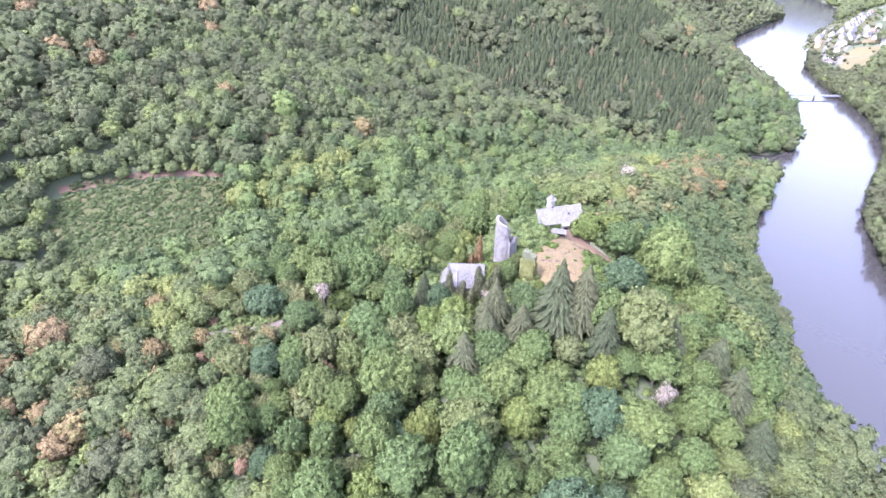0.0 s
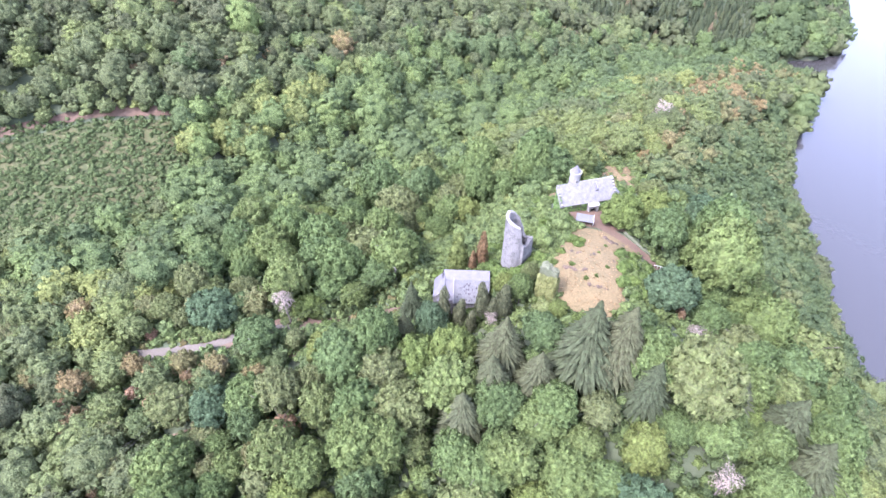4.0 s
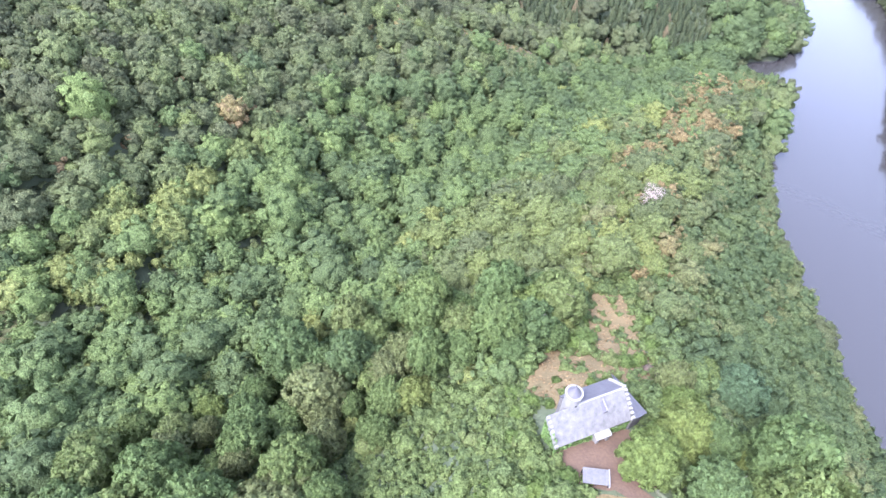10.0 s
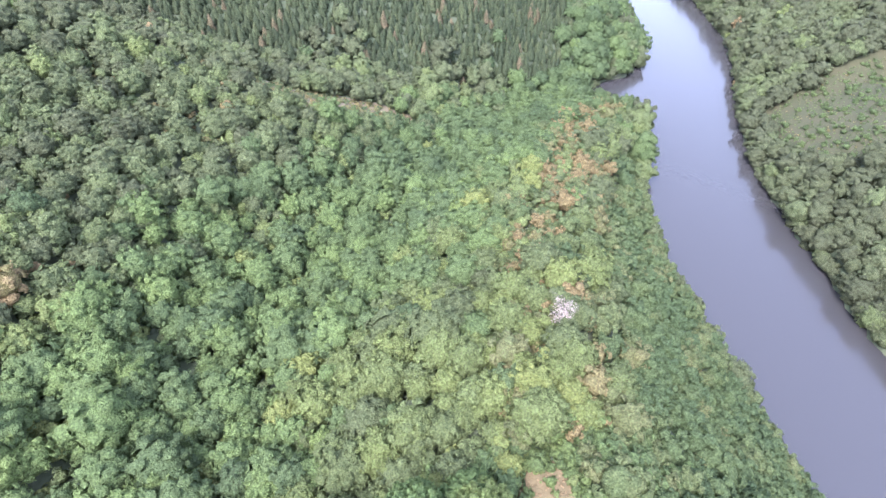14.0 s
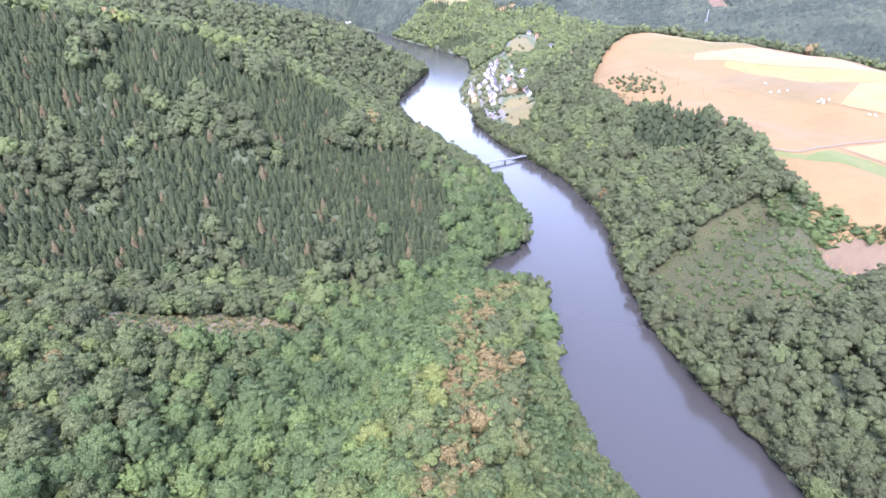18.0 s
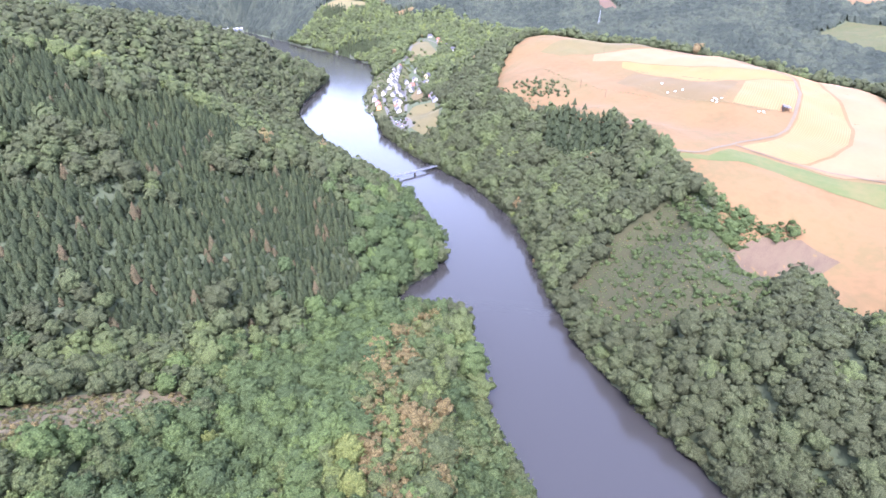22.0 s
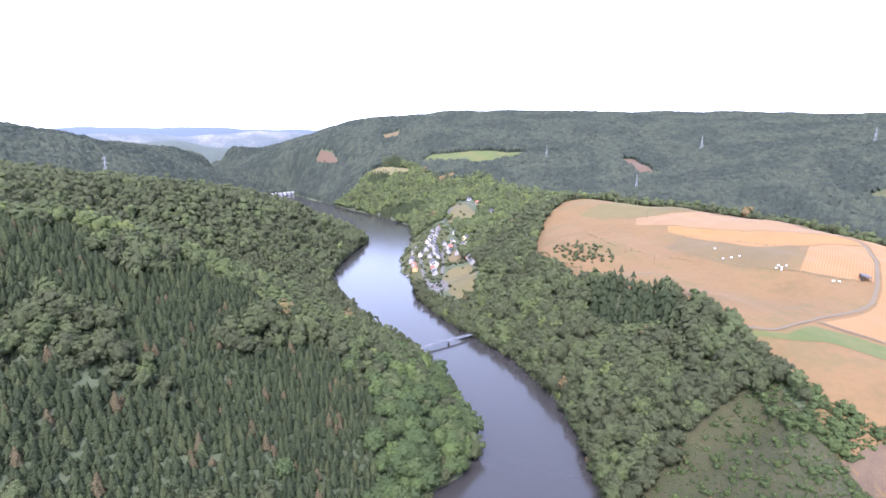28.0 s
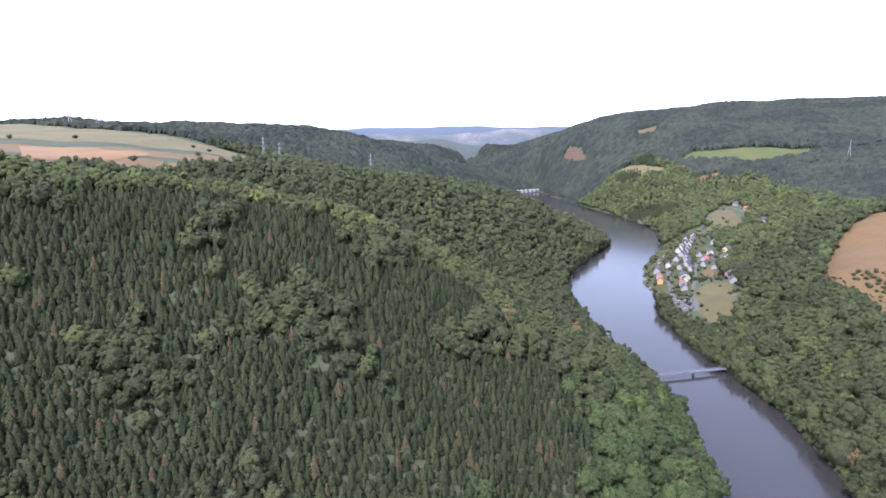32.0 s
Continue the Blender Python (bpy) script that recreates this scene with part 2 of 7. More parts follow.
def part(name, bm, mat, parent, label="", smooth=False):
    """One mesh object under a thing or a part."""
    me = bpy.data.meshes.new(name)
    bm.to_mesh(me)
    bm.free()
    me.materials.append(mat)
    if smooth:
        me.polygons.foreach_set("use_smooth", [True] * len(me.polygons))
    ob = new(name, me)
    ob.parent = parent
    return tagged(ob, label)


def box(bm, x0, x1, y0, y1, z0, z1, turn=None):
    """A box in a bmesh."""
    vs = [bm.verts.new((x, y, z)) for z in (z0, z1) for x, y in ((x0, y0), (x1, y0), (x1, y1), (x0, y1))]
    for f in ((3, 2, 1, 0), (4, 5, 6, 7), (0, 1, 5, 4), (1, 2, 6, 5), (2, 3, 7, 6), (3, 0, 4, 7)):
        bm.faces.new([vs[i] for i in f])
    if turn:
        bmesh.ops.transform(bm, matrix=turn, verts=vs)
    return vs


def lump(bm, quads):
    """Faces from lists of corners."""
    for q in quads:
        bm.faces.new([bm.verts.new(c) for c in q])


def thing(name, at, label, category, group="", kind="", turn=0):
    ob = new(name)
    ob.empty_display_size = 0.5
    ob.matrix_world = pose(*at, 0, 0, turn)
    return tagged(ob, label, category, group, kind)


# leaves of the far hills, with blue-grey haze mixed into their greens
M_LEAF_HAZED = material("hazed_far_leaves", [(0.050, 0.063, 0.050), (0.068, 0.083, 0.062), (0.086, 0.102, 0.073), (0.108, 0.122, 0.080)], 0.06, rough=0.8, source="tint", fine=0.3, specular=0.1, leaf=0.3)

# ---- the plan of the valley: lines of known height over the water (z = 0) ----
BANK_RIGHT = [(300, -420), (285, -250), (290, -60), (305, 100), (318, 210), (326, 283), (340, 320), (354, 360), (382, 425), (413, 470), (442, 506), (484, 550), (526, 615), (558, 690), (570, 775), (588, 860), (612, 935), (650, 998), (682, 1080), (740, 1165), (838, 1262), (920, 1348), (978, 1450), (1000, 1600), (1003, 1760), (1012, 2000), (1030, 2300)]
BANK_LEFT = [(180, -420), (170, -250), (185, -60), (205, 80), (214, 177), (222, 245), (236, 300), (252, 372), (275, 420), (303, 462), (335, 505), (344, 524), (326, 548), (304, 560), (330, 574), (372, 578), (398, 590), (428, 632), (460, 702), (480, 790), (492, 890), (520, 1005), (545, 1090), (590, 1160), (660, 1235), (750, 1318), (782, 1350), (812, 1440), (828, 1540), (850, 1760), (890, 2000), (950, 2300)]
RIDGES = {
    "castle": [(-20, -200, 95), (10, -60, 104), (20, 40, 112), (25, 95, 120), (33, 130, 133), (38, 158, 142), (40, 172, 139), (45, 192, 133), (55, 205, 132), (70, 224, 120), (79, 248, 114), (86, 262, 111), (105, 294, 103), (121, 336, 89), (150, 367, 76), (170, 388, 67), (207, 433, 50), (242, 468, 40), (282, 500, 25), (322, 518, 10)],
    "west_shoulder": [(7, 176, 128), (16, 178, 133)],
    "saddle": [(12, 163, 128), (-18, 165, 116), (-60, 160, 116), (-110, 160, 114), (-180, 150, 118), (-300, 120, 130), (-600, 60, 165)],
    "south_west": [(-60, 60, 100), (-150, 60, 104), (-250, -60, 120)],
    "river_slope": [(80, 155, 118), (83, 122, 120), (120, 244, 95), (158, 240, 58), (181, 292, 51), (150, 150, 66), (140, 60, 62), (125, -60, 60), (130, -200, 60)],
    "near_hill": [(160, 556, 31), (130, 548, 44), (92, 512, 58), (62, 526, 74), (40, 532, 87), (-13, 550, 108), (-89, 566, 138), (-154, 572, 162), (-240, 575, 190), (-360, 570, 220), (-600, 560, 255)],
    "near_hill_face": [(23, 449, 80), (65, 466, 67), (-30, 470, 101), (-100, 470, 133), (-40, 373, 94), (-72, 387, 119), (-120, 330, 122), (-144, 308, 125), (-85, 299, 97), (-127, 286, 104), (-157, 293, 117), (-183, 252, 108), (-220, 300, 143), (-300, 280, 168), (-230, 420, 178), (-380, 380, 212)],
    "conifer_hill": [(360, 610, 34), (329, 665, 52), (246, 612, 48), (194, 642, 76), (217, 620, 62), (125, 654, 92), (103, 610, 58), (166, 590, 42), (294, 737, 94), (217, 742, 130), (60, 720, 124)],
    "conifer_crest": [(440, 690, 20), (385, 735, 56), (330, 790, 92), (270, 830, 130), (190, 850, 165), (110, 850, 186), (30, 840, 196), (-60, 820, 205), (-200, 800, 215)],
    "second_hill": [(765, 1338, 3), (690, 1320, 41), (600, 1300, 83), (500, 1270, 119), (380, 1240, 142), (250, 1210, 160), (120, 1180, 182), (20, 1150, 198)],
    "west_plateau": [(-80, 1000, 208), (-60, 1180, 214), (-200, 1250, 222), (-260, 1500, 239), (-60, 1700, 239), (-360, 1850, 257), (-560, 1750, 263), (-720, 1900, 272), (-500, 1000, 226)],
    "third_hill": [(120, 1750, 226), (300, 1850, 210), (480, 1950, 172), (650, 2080, 118), (780, 2160, 70), (900, 2250, 26)],
    "field_spur": [(400, 300, 50), (440, 330, 57), (490, 385, 60), (540, 430, 70), (600, 500, 84), (640, 560, 90), (690, 640, 90), (715, 720, 84), (720, 806, 77), (700, 427, 90), (800, 505, 110), (780, 700, 100), (830, 820, 100), (850, 620, 108)],
    "field_crest": [(600, 240, 70), (720, 330, 88), (840, 420, 104), (960, 390, 109), (985, 500, 117), (988, 600, 126), (992, 720, 128), (975, 830, 127), (955, 910, 127), (900, 960, 104)],
    "right_slope": [(378, 372, 26), (371, 315, 24), (409, 283, 60), (360, 150, 40), (420, 100, 62), (549, 558, 62), (500, 500, 40), (590, 650, 52), (640, 760, 44), (680, 880, 40), (720, 1000, 22), (360, -60, 45), (480, -120, 90), (600, 60, 85)],
    "east_far": [(1000, 2500, 120), (1250, 2200, 210), (1500, 2400, 285), (1900, 2300, 315), (2300, 2100, 325), (2600, 1700, 322), (2900, 1200, 318), (3000, 500, 300), (2900, -200, 280)],
    "east_mid": [(1080, 1750, 60), (1200, 1900, 130), (1300, 1600, 105), (1500, 1750, 190), (1700, 1500, 170), (1900, 1200, 165), (1650, 1050, 125), (1550, 800, 110), (1900, 700, 180), (2100, 400, 200), (1500, 300, 100)],
    "far_gate": [(700, 2900, 110), (300, 2800, 170), (1150, 2900, 140), (900, 2650, 40), (960, 2900, 20), (1000, 3300, 30)],
}
VALLEYS = {
    "side_valley": [(300, 560, 2), (250, 540, 9), (200, 505, 17), (140, 458, 31), (70, 405, 47), (8, 362, 64), (-25, 310, 75), (-60, 268, 84), (-105, 230, 96), (-170, 200, 104), (-260, 190, 118)],
    "conifer_valley": [(270, 566, 8), (210, 574, 18), (155, 585, 30), (100, 590, 46), (40, 598, 60), (-40, 625, 85), (-150, 660, 118), (-300, 680, 155)],
    "castle_north_slope": [(-21, 232, 98), (0, 215, 102), (44, 302, 86), (50, 270, 98), (100, 420, 49)],
    "gully": [(500, 1050, 8), (400, 1080, 30), (280, 1050, 75), (150, 1020, 130), (40, 1000, 175)],
    "third_valley": [(800, 1800, 12), (650, 1700, 40), (480, 1600, 70), (300, 1520, 120), (150, 1450, 170)],
    "village": [(640, 900, 6), (665, 960, 8), (700, 930, 14), (695, 1005, 8), (800, 1100, 13), (850, 1150, 17), (850, 1085, 22), (900, 1180, 24), (770, 1010, 16), (690, 1085, 5), (720, 1060, 8), (760, 1110, 12), (760, 1170, 6), (810, 1170, 14), (830, 1240, 8), (860, 1200, 20), (900, 1290, 14), (930, 1250, 30), (900, 1120, 30), (970, 1330, 24), (1010, 1400, 34)],
    "tributary": [(1000, 1230, 30), (1120, 1150, 32), (1230, 1000, 36), (1260, 800, 40), (1240, 560, 48), (1180, 330, 56), (1100, 150, 64), (1250, 1320, 60), (1450, 1330, 90)],
}


def spread(line, step):
    """Points along a line, about step apart."""
    out = []
    for a, b in zip(line[:-1], line[1:]):
        a, b = np.array(a, float), np.array(b, float)
        n = max(1, int(np.linalg.norm((b - a)[:2]) / step))
        out += [a + (b - a) * i / n for i in range(n)]
    return np.array(out + [np.array(line[-1], float)])


def inside(poly, x, y):
    """Which of the points lie inside the outline."""
    poly, hit = np.asarray(poly, float), np.zeros(np.shape(x), bool)
    for (xa, ya), (xb, yb) in zip(poly, np.roll(poly, -1, axis=0)):
        cross = ((ya > y) != (yb > y)) & (x < (xb - xa) * (y - ya) / (yb - ya + 1e-12) + xa)
        hit ^= cross
    return hit


RIVER = BANK_RIGHT + BANK_LEFT[::-1]
knots = [spread([(x, y, 1.2) for x, y in b], 45) for b in (BANK_RIGHT, BANK_LEFT)]
knots += [spread(line, 70) for line in RIDGES.values()] + [spread(line, 70) for line in VALLEYS.values()]
frame_far = [(x, y, 190 + 60 * math.sin(x * 0.0011) * math.cos(y * 0.0013)) for x, y in [(-2600, -800), (-1300, -800), (1200, -800), (2600, -800), (4300, -500), (4300, 1200), (4300, 3000), (-2600, 800), (-2600, 2200), (-1500, 1600), (-1400, 600), (-900, 2600), (-2600, 3600), (-900, 3900), (600, 4300), (2000, 4000), (3300, 3900)]]
KNOTS = np.concatenate(knots + [np.array(frame_far)])
SOFT = 26.0


def kernel(x, y):
    return np.sqrt((x[:, None] - KNOTS[None, :, 0]) ** 2 + (y[:, None] - KNOTS[None, :, 1]) ** 2 + SOFT ** 2)


_n = len(KNOTS)
_m = np.zeros((_n + 1, _n + 1))
_m[:_n, :_n] = kernel(KNOTS[:, 0], KNOTS[:, 1]) - np.eye(_n) * 3.0
_m[:_n, _n] = _m[_n, :_n] = 1
WEIGHTS = np.linalg.solve(_m, np.append(KNOTS[:, 2], 0))
BANKS = np.concatenate([spread(BANK_RIGHT, 6), spread(BANK_LEFT, 6)])


def bank_distance(x, y):
    return np.sqrt(((x[:, None] - BANKS[None, :, 0]) ** 2 + (y[:, None] - BANKS[None, :, 1]) ** 2).min(axis=1))


def wobble(x, y):
    """Gullies and swellings of the slopes."""
    return (np.sin(x * 0.043 + 1.3 * np.sin(y * 0.021)) * np.sin(y * 0.039 + 1.1 * np.sin(x * 0.027)) * 2.2
            + np.sin(x * 0.11 + y * 0.07) * np.sin(y * 0.13 - x * 0.05) * 0.7
            + np.clip((np.hypot(x - 200, y - 300) - 1250) / 500, 0, 1) * (8 * np.sin(x * 0.0115 + 1.6 * np.sin(y * 0.0061)) * np.sin(y * 0.0097 + 1.4 * np.sin(x * 0.0078)) + 2.5 * np.sin(x * 0.027 + y * 0.011) * np.sin(y * 0.024 - x * 0.013)))


def relief(x, y):
    """The height of the ground, worked out from the lines above."""
    x, y = np.atleast_1d(np.asarray(x, float)), np.atleast_1d(np.asarray(y, float))
    z = np.empty(len(x))
    for i in range(0, len(x), 20000):
        xs, ys = x[i:i + 20000], y[i:i + 20000]
        h = kernel(xs, ys) @ WEIGHTS[:-1] + WEIGHTS[-1]
        wet = inside(RIVER, xs, ys)
        near = np.clip(bank_distance(xs, ys), 0, 60)
        h = np.where(near < 59, np.minimum(h, 1.0 + 0.85 * near), h)
        h = np.where(wet, -4.0, np.maximum(h + wobble(xs, ys) * near / 60, 0.5 + 0.13 * np.minimum(near, 12)))
        z[i:i + 20000] = np.where(ys > 3050, np.minimum(h, np.maximum(20, 250 - (ys - 3050) * 0.5)), h)
    return z



# ---- the ground: one sheet, fine where the camera passes, coarse far off ----
def steps(*spans):
    out = []
    for a, b, s in spans:
        out += list(np.arange(a, b - 1e-6, s))
    return np.array(out + [spans[-1][1]])


GX = steps((-4600, -1000, 150), (-1000, -300, 35), (-300, -130, 9), (-130, 130, 4), (130, 420, 7), (420, 1060, 12), (1060, 2200, 30), (2200, 4800, 100))
GY = steps((-1400, -100, 60), (-100, 100, 12), (100, 300, 4), (300, 720, 7), (720, 1500, 12), (1500, 2600, 28), (2600, 4900, 100))
_gx, _gy = np.meshgrid(GX, GY)
GZ = relief(_gx.ravel(), _gy.ravel()).reshape(_gx.shape)


def ground(x, y):
    """The height of the sheet itself."""
    x, y = np.asarray(x, float), np.asarray(y, float)
    i = np.clip(np.searchsorted(GX, x) - 1, 0, len(GX) - 2)
    j = np.clip(np.searchsorted(GY, y) - 1, 0, len(GY) - 2)
    u, v = (x - GX[i]) / (GX[i + 1] - GX[i]), (y - GY[j]) / (GY[j + 1] - GY[j])
    a, b, c, d = GZ[j, i], GZ[j, i + 1], GZ[j + 1, i + 1], GZ[j + 1, i]
    return np.where(u >= v, a + (b - a) * u + (c - b) * v, a + (c - d) * u + (d - a) * v)


def g(x, y):
    return float(ground(x, y))


_nx, _ny = len(GX), len(GY)
_k = (np.arange(_ny - 1)[:, None] * _nx + np.arange(_nx - 1)[None]).ravel()
_tris = np.concatenate([np.stack([_k, _k + 1, _k + 1 + _nx], 1), np.stack([_k, _k + 1 + _nx, _k + _nx], 1)])
tagged(new("ground", mesh_of("ground", np.stack([_gx.ravel(), _gy.ravel(), GZ.ravel()], 1), _tris, [M_FLOOR], smooth=True)),
       "hilly forest floor with moss, leaf litter and undergrowth", "ground", kind="structure")

# ---- water ----
bm = bmesh.new()
lump(bm, [[(120, -430, 0), (1120, -430, 0), (1120, 2320, 0), (120, 2320, 0)]])
me = bpy.data.meshes.new("river")
bm.to_mesh(me), bm.free()
me.materials.append(M_WATER)
tagged(new("water", me), "calm dark river water between wooded banks", "river", kind="structure")


# ---- sheets that lie on the ground ----
def along(line, n):
    """n points at even steps along a line."""
    p = np.asarray(line, float)
    s = np.append(0, np.cumsum(np.linalg.norm(np.diff(p, axis=0), axis=1)))
    t = np.linspace(0, s[-1], n)
    return np.stack([np.interp(t, s, p[:, k]) for k in range(p.shape[1])], 1)


def sheet(name, one, two, mat, label, category="field", lift=0.35, nu=60, nv=30):
    """A field between two edges, laid on the ground."""
    a, b = along(one, nu), along(two, nu)
    v = np.linspace(0, 1, nv)[:, None, None]
    xy = (a[None] * (1 - v) + b[None] * v).reshape(-1, 2)
    z = ground(xy[:, 0], xy[:, 1]) + lift
    k = (np.arange(nv - 1)[:, None] * nu + np.arange(nu - 1)[None]).ravel()
    tris = np.concatenate([np.stack([k, k + 1, k + 1 + nu], 1), np.stack([k, k + 1 + nu, k + nu], 1)])
    p = np.column_stack([xy, z])
    n = np.cross(p[tris[0, 1]] - p[tris[0, 0]], p[tris[0, 2]] - p[tris[0, 0]])
    if n[2] < 0:
        tris = tris[:, ::-1]
    return tagged(new(name, mesh_of(name, p, tris, [mat], np.repeat(np.linspace(0, 1, nv), nu), smooth=True)), label, category, kind="structure")


def lane(name, line, width, mat, label, category="road", lift=0.45, step=5):
    p = np.asarray(line, float)
    n = max(3, int(np.linalg.norm(np.diff(p, axis=0), axis=1).sum() / step))
    q = along(line, n)
    for _ in range(3):
        q[1:-1] = (q[:-2] + 2 * q[1:-1] + q[2:]) / 4
    d = np.gradient(q, axis=0)
    d = np.stack([-d[:, 1], d[:, 0]], 1) / np.linalg.norm(d, axis=1)[:, None] * width / 2
    return sheet(name, q + d, q - d, mat, label, category, lift, n, 4)


UPLAND_LOW = [(480, 300), (500, 345), (512, 384), (556, 425), (592, 468), (614, 495), (645, 568), (668, 645), (690, 740), (722, 812), (770, 850), (850, 905)]
UPLAND_HIGH = [(640, 170), (760, 280), (900, 340), (1010, 420), (1020, 500), (1020, 600), (1022, 720), (1008, 830), (985, 915), (930, 925)]
SLOPE_MEADOW = [(428, 468), (483, 466), (540, 455), (556, 430), (512, 384), (500, 345), (470, 330), (423, 346), (397, 385), (405, 435)]
VILLAGE = [(612, 890), (650, 1000), (685, 1080), (740, 1165), (838, 1262), (890, 1310), (930, 1330), (985, 1340), (1000, 1290), (930, 1230), (880, 1150), (800, 1050), (750, 970), (715, 900), (660, 858), (628, 858)]
HAMLET = [(985, 1300), (1060, 1400), (1130, 1440), (1165, 1400), (1090, 1310), (1011, 1245)]
WEST_CLEARING = [(-203, 255), (-198, 270), (-160, 285), (-132, 294), (-119, 283), (-111, 262), (-132, 218), (-178, 212), (-198, 234)]
SPUR_CLEARING = [(40, 522), (60, 540), (91, 545), (142, 536), (148, 522), (138, 513), (109, 510), (66, 502), (44, 505)]
RIDGE_BARE = [(40, 213), (46, 206), (58, 211), (74, 212), (86, 202), (88, 208), (78, 216), (77, 226), (81, 238), (82, 250), (71, 253), (65, 246), (64, 232), (54, 229), (46, 229)]
CASTLE_ZONE = [(-6, 150), (24, 147), (34, 145), (56, 144), (68, 154), (74, 168), (69, 184), (68, 204), (84, 220), (87, 256), (74, 258), (62, 238), (42, 222), (36, 214), (2, 174), (-8, 172)]
# houses of the village: kind, place, turn
STREET = [("slate", 906, 1246, 40), ("slate", 893, 1233, 42), ("slate", 880, 1220, 40), ("beige", 868, 1209, 44), ("slate", 856, 1198, 40), ("slate", 844, 1186, 42), ("slate", 829, 1174, 40), ("slate", 872, 1226, 40), ("beige", 846, 1204, 42), ("slate", 897, 1256, 40), ("slate", 860, 1219, 40), ("beige", 834, 1196, 42), ("slate", 818, 1166, 40), ("red", 918, 1262, 40)]
WATERSIDE = [("slate", 801, 1128, 20), ("slate", 776, 1088, 30), ("shed", 774, 1170, 40), ("long", 727, 1108, 48), ("red", 706, 1073, 50), ("orange", 695, 1056, 50), ("hall", 738, 1056, 60), ("red", 708, 1020, 62), ("slate", 697, 1003, 60), ("shed", 690, 1085, 40), ("shed", 762, 1152, 40), ("shed", 716, 1090, 30), ("beige", 757, 1120, 45), ("slate", 812, 1146, 38), ("shed", 800, 1190, 20), ("shed", 675, 1050, 30), ("slate", 786, 1110, 25), ("slate", 764, 1098, 30), ("beige", 722, 1034, 60), ("slate", 788, 1140, 40)]
UPPER = [("red", 830, 1120, 10), ("beige", 858, 1142, 70), ("yellow", 846, 1096, 65), ("yellow", 883, 1131, 20), ("slate", 869, 1108, 20), ("slate", 826, 1054, 40), ("long", 762, 985, 60), ("slate", 744, 962, 58), ("slate", 855, 1065, 10), ("red", 905, 1110, 10), ("beige", 895, 1160, 35), ("slate", 842, 1150, 60), ("slate", 808, 1072, 45), ("shed", 860, 1120, 0), ("slate", 812, 1100, 30), ("beige", 836, 1078, 50), ("slate", 870, 1085, 15), ("slate", 905, 1190, 40), ("red", 780, 1010, 58)]
UPHILL = [("slate", 1156, 1416, 130), ("red", 1150, 1375, 120), ("red", 1132, 1352, 120), ("slate", 1123, 1318, 120), ("slate", 1108, 1280, 110), ("slate", 1052, 1180, 20), ("beige", 1098, 1210, 30), ("slate", 1040, 1200, 30)]
HOMES = np.array([(r[1], r[2]) for rows in (STREET, WATERSIDE, UPPER, UPHILL) for r in rows], float)
HILL_ROAD = [(935, 1300), (1000, 1330), (1080, 1400), (1137, 1412), (1135, 1370), (1118, 1330), (1097, 1273), (1060, 1200), (960, 1160), (890, 1130)]
sheet("field", UPLAND_LOW, UPLAND_HIGH, M_FIELD, "broad dry tan pasture on the hilltop", nu=110, nv=60)



# ---- woods ----
def ico():
    p = (1 + 5 ** 0.5) / 2
    v = np.array([(-1, p, 0), (1, p, 0), (-1, -p, 0), (1, -p, 0), (0, -1, p), (0, 1, p), (0, -1, -p), (0, 1, -p), (p, 0, -1), (p, 0, 1), (-p, 0, -1), (-p, 0, 1)]) / math.hypot(1, p)
    f = np.array([(0, 11, 5), (0, 5, 1), (0, 1, 7), (0, 7, 10), (0, 10, 11), (1, 5, 9), (5, 11, 4), (11, 10, 2), (10, 7, 6), (7, 1, 8), (3, 9, 4), (3, 4, 2), (3, 2, 6), (3, 6, 8), (3, 8, 9), (4, 9, 5), (2, 4, 11), (6, 2, 10), (8, 6, 7), (9, 8, 1)])
    return v, f


ICO_V, ICO_F = ico()
rng = np.random.default_rng(7)


def join(pieces):
    """Several (verts, tris) as one."""
    vs, fs, n = [], [], 0
    for v, f in pieces:
        vs.append(v), fs.append(f + n)
        n += len(v)
    return np.concatenate(vs), np.concatenate(fs)


def unit(v):
    return v / np.maximum(1e-6, np.linalg.norm(v, axis=1))[:, None]


def facing(v, f, middle, own=0.3, lift=1.0):
    """Rounded shading for leaf masses: mostly outward from the crown's middle, partly each spray's own way."""
    d = np.cross(v[f[:, 1]] - v[f[:, 0]], v[f[:, 2]] - v[f[:, 0]])
    n = np.zeros_like(v)
    for i in range(3):
        np.add.at(n, f[:, i], d)
    out = unit((v - np.asarray(middle)) * (1, 1, lift))
    n = unit(n)
    n *= np.sign((n * out).sum(axis=1) + 1e-9)[:, None]
    n = unit(out * (1 - own) + n * own)
    back = (d * n[f].sum(axis=1)).sum(axis=1) < 0
    return n, np.where(back[:, None], f[:, [0, 2, 1]], f)


def blob(centre, size, rough=0.18):
    v = ICO_V * (1 + rng.uniform(-rough, rough, (12, 1)))
    a = rng.uniform(0, 6.28)
    r = np.array([[math.cos(a), -math.sin(a), 0], [math.sin(a), math.cos(a), 0], [0, 0, 1]])
    return v @ r.T * np.asarray(size) + np.asarray(centre), ICO_F


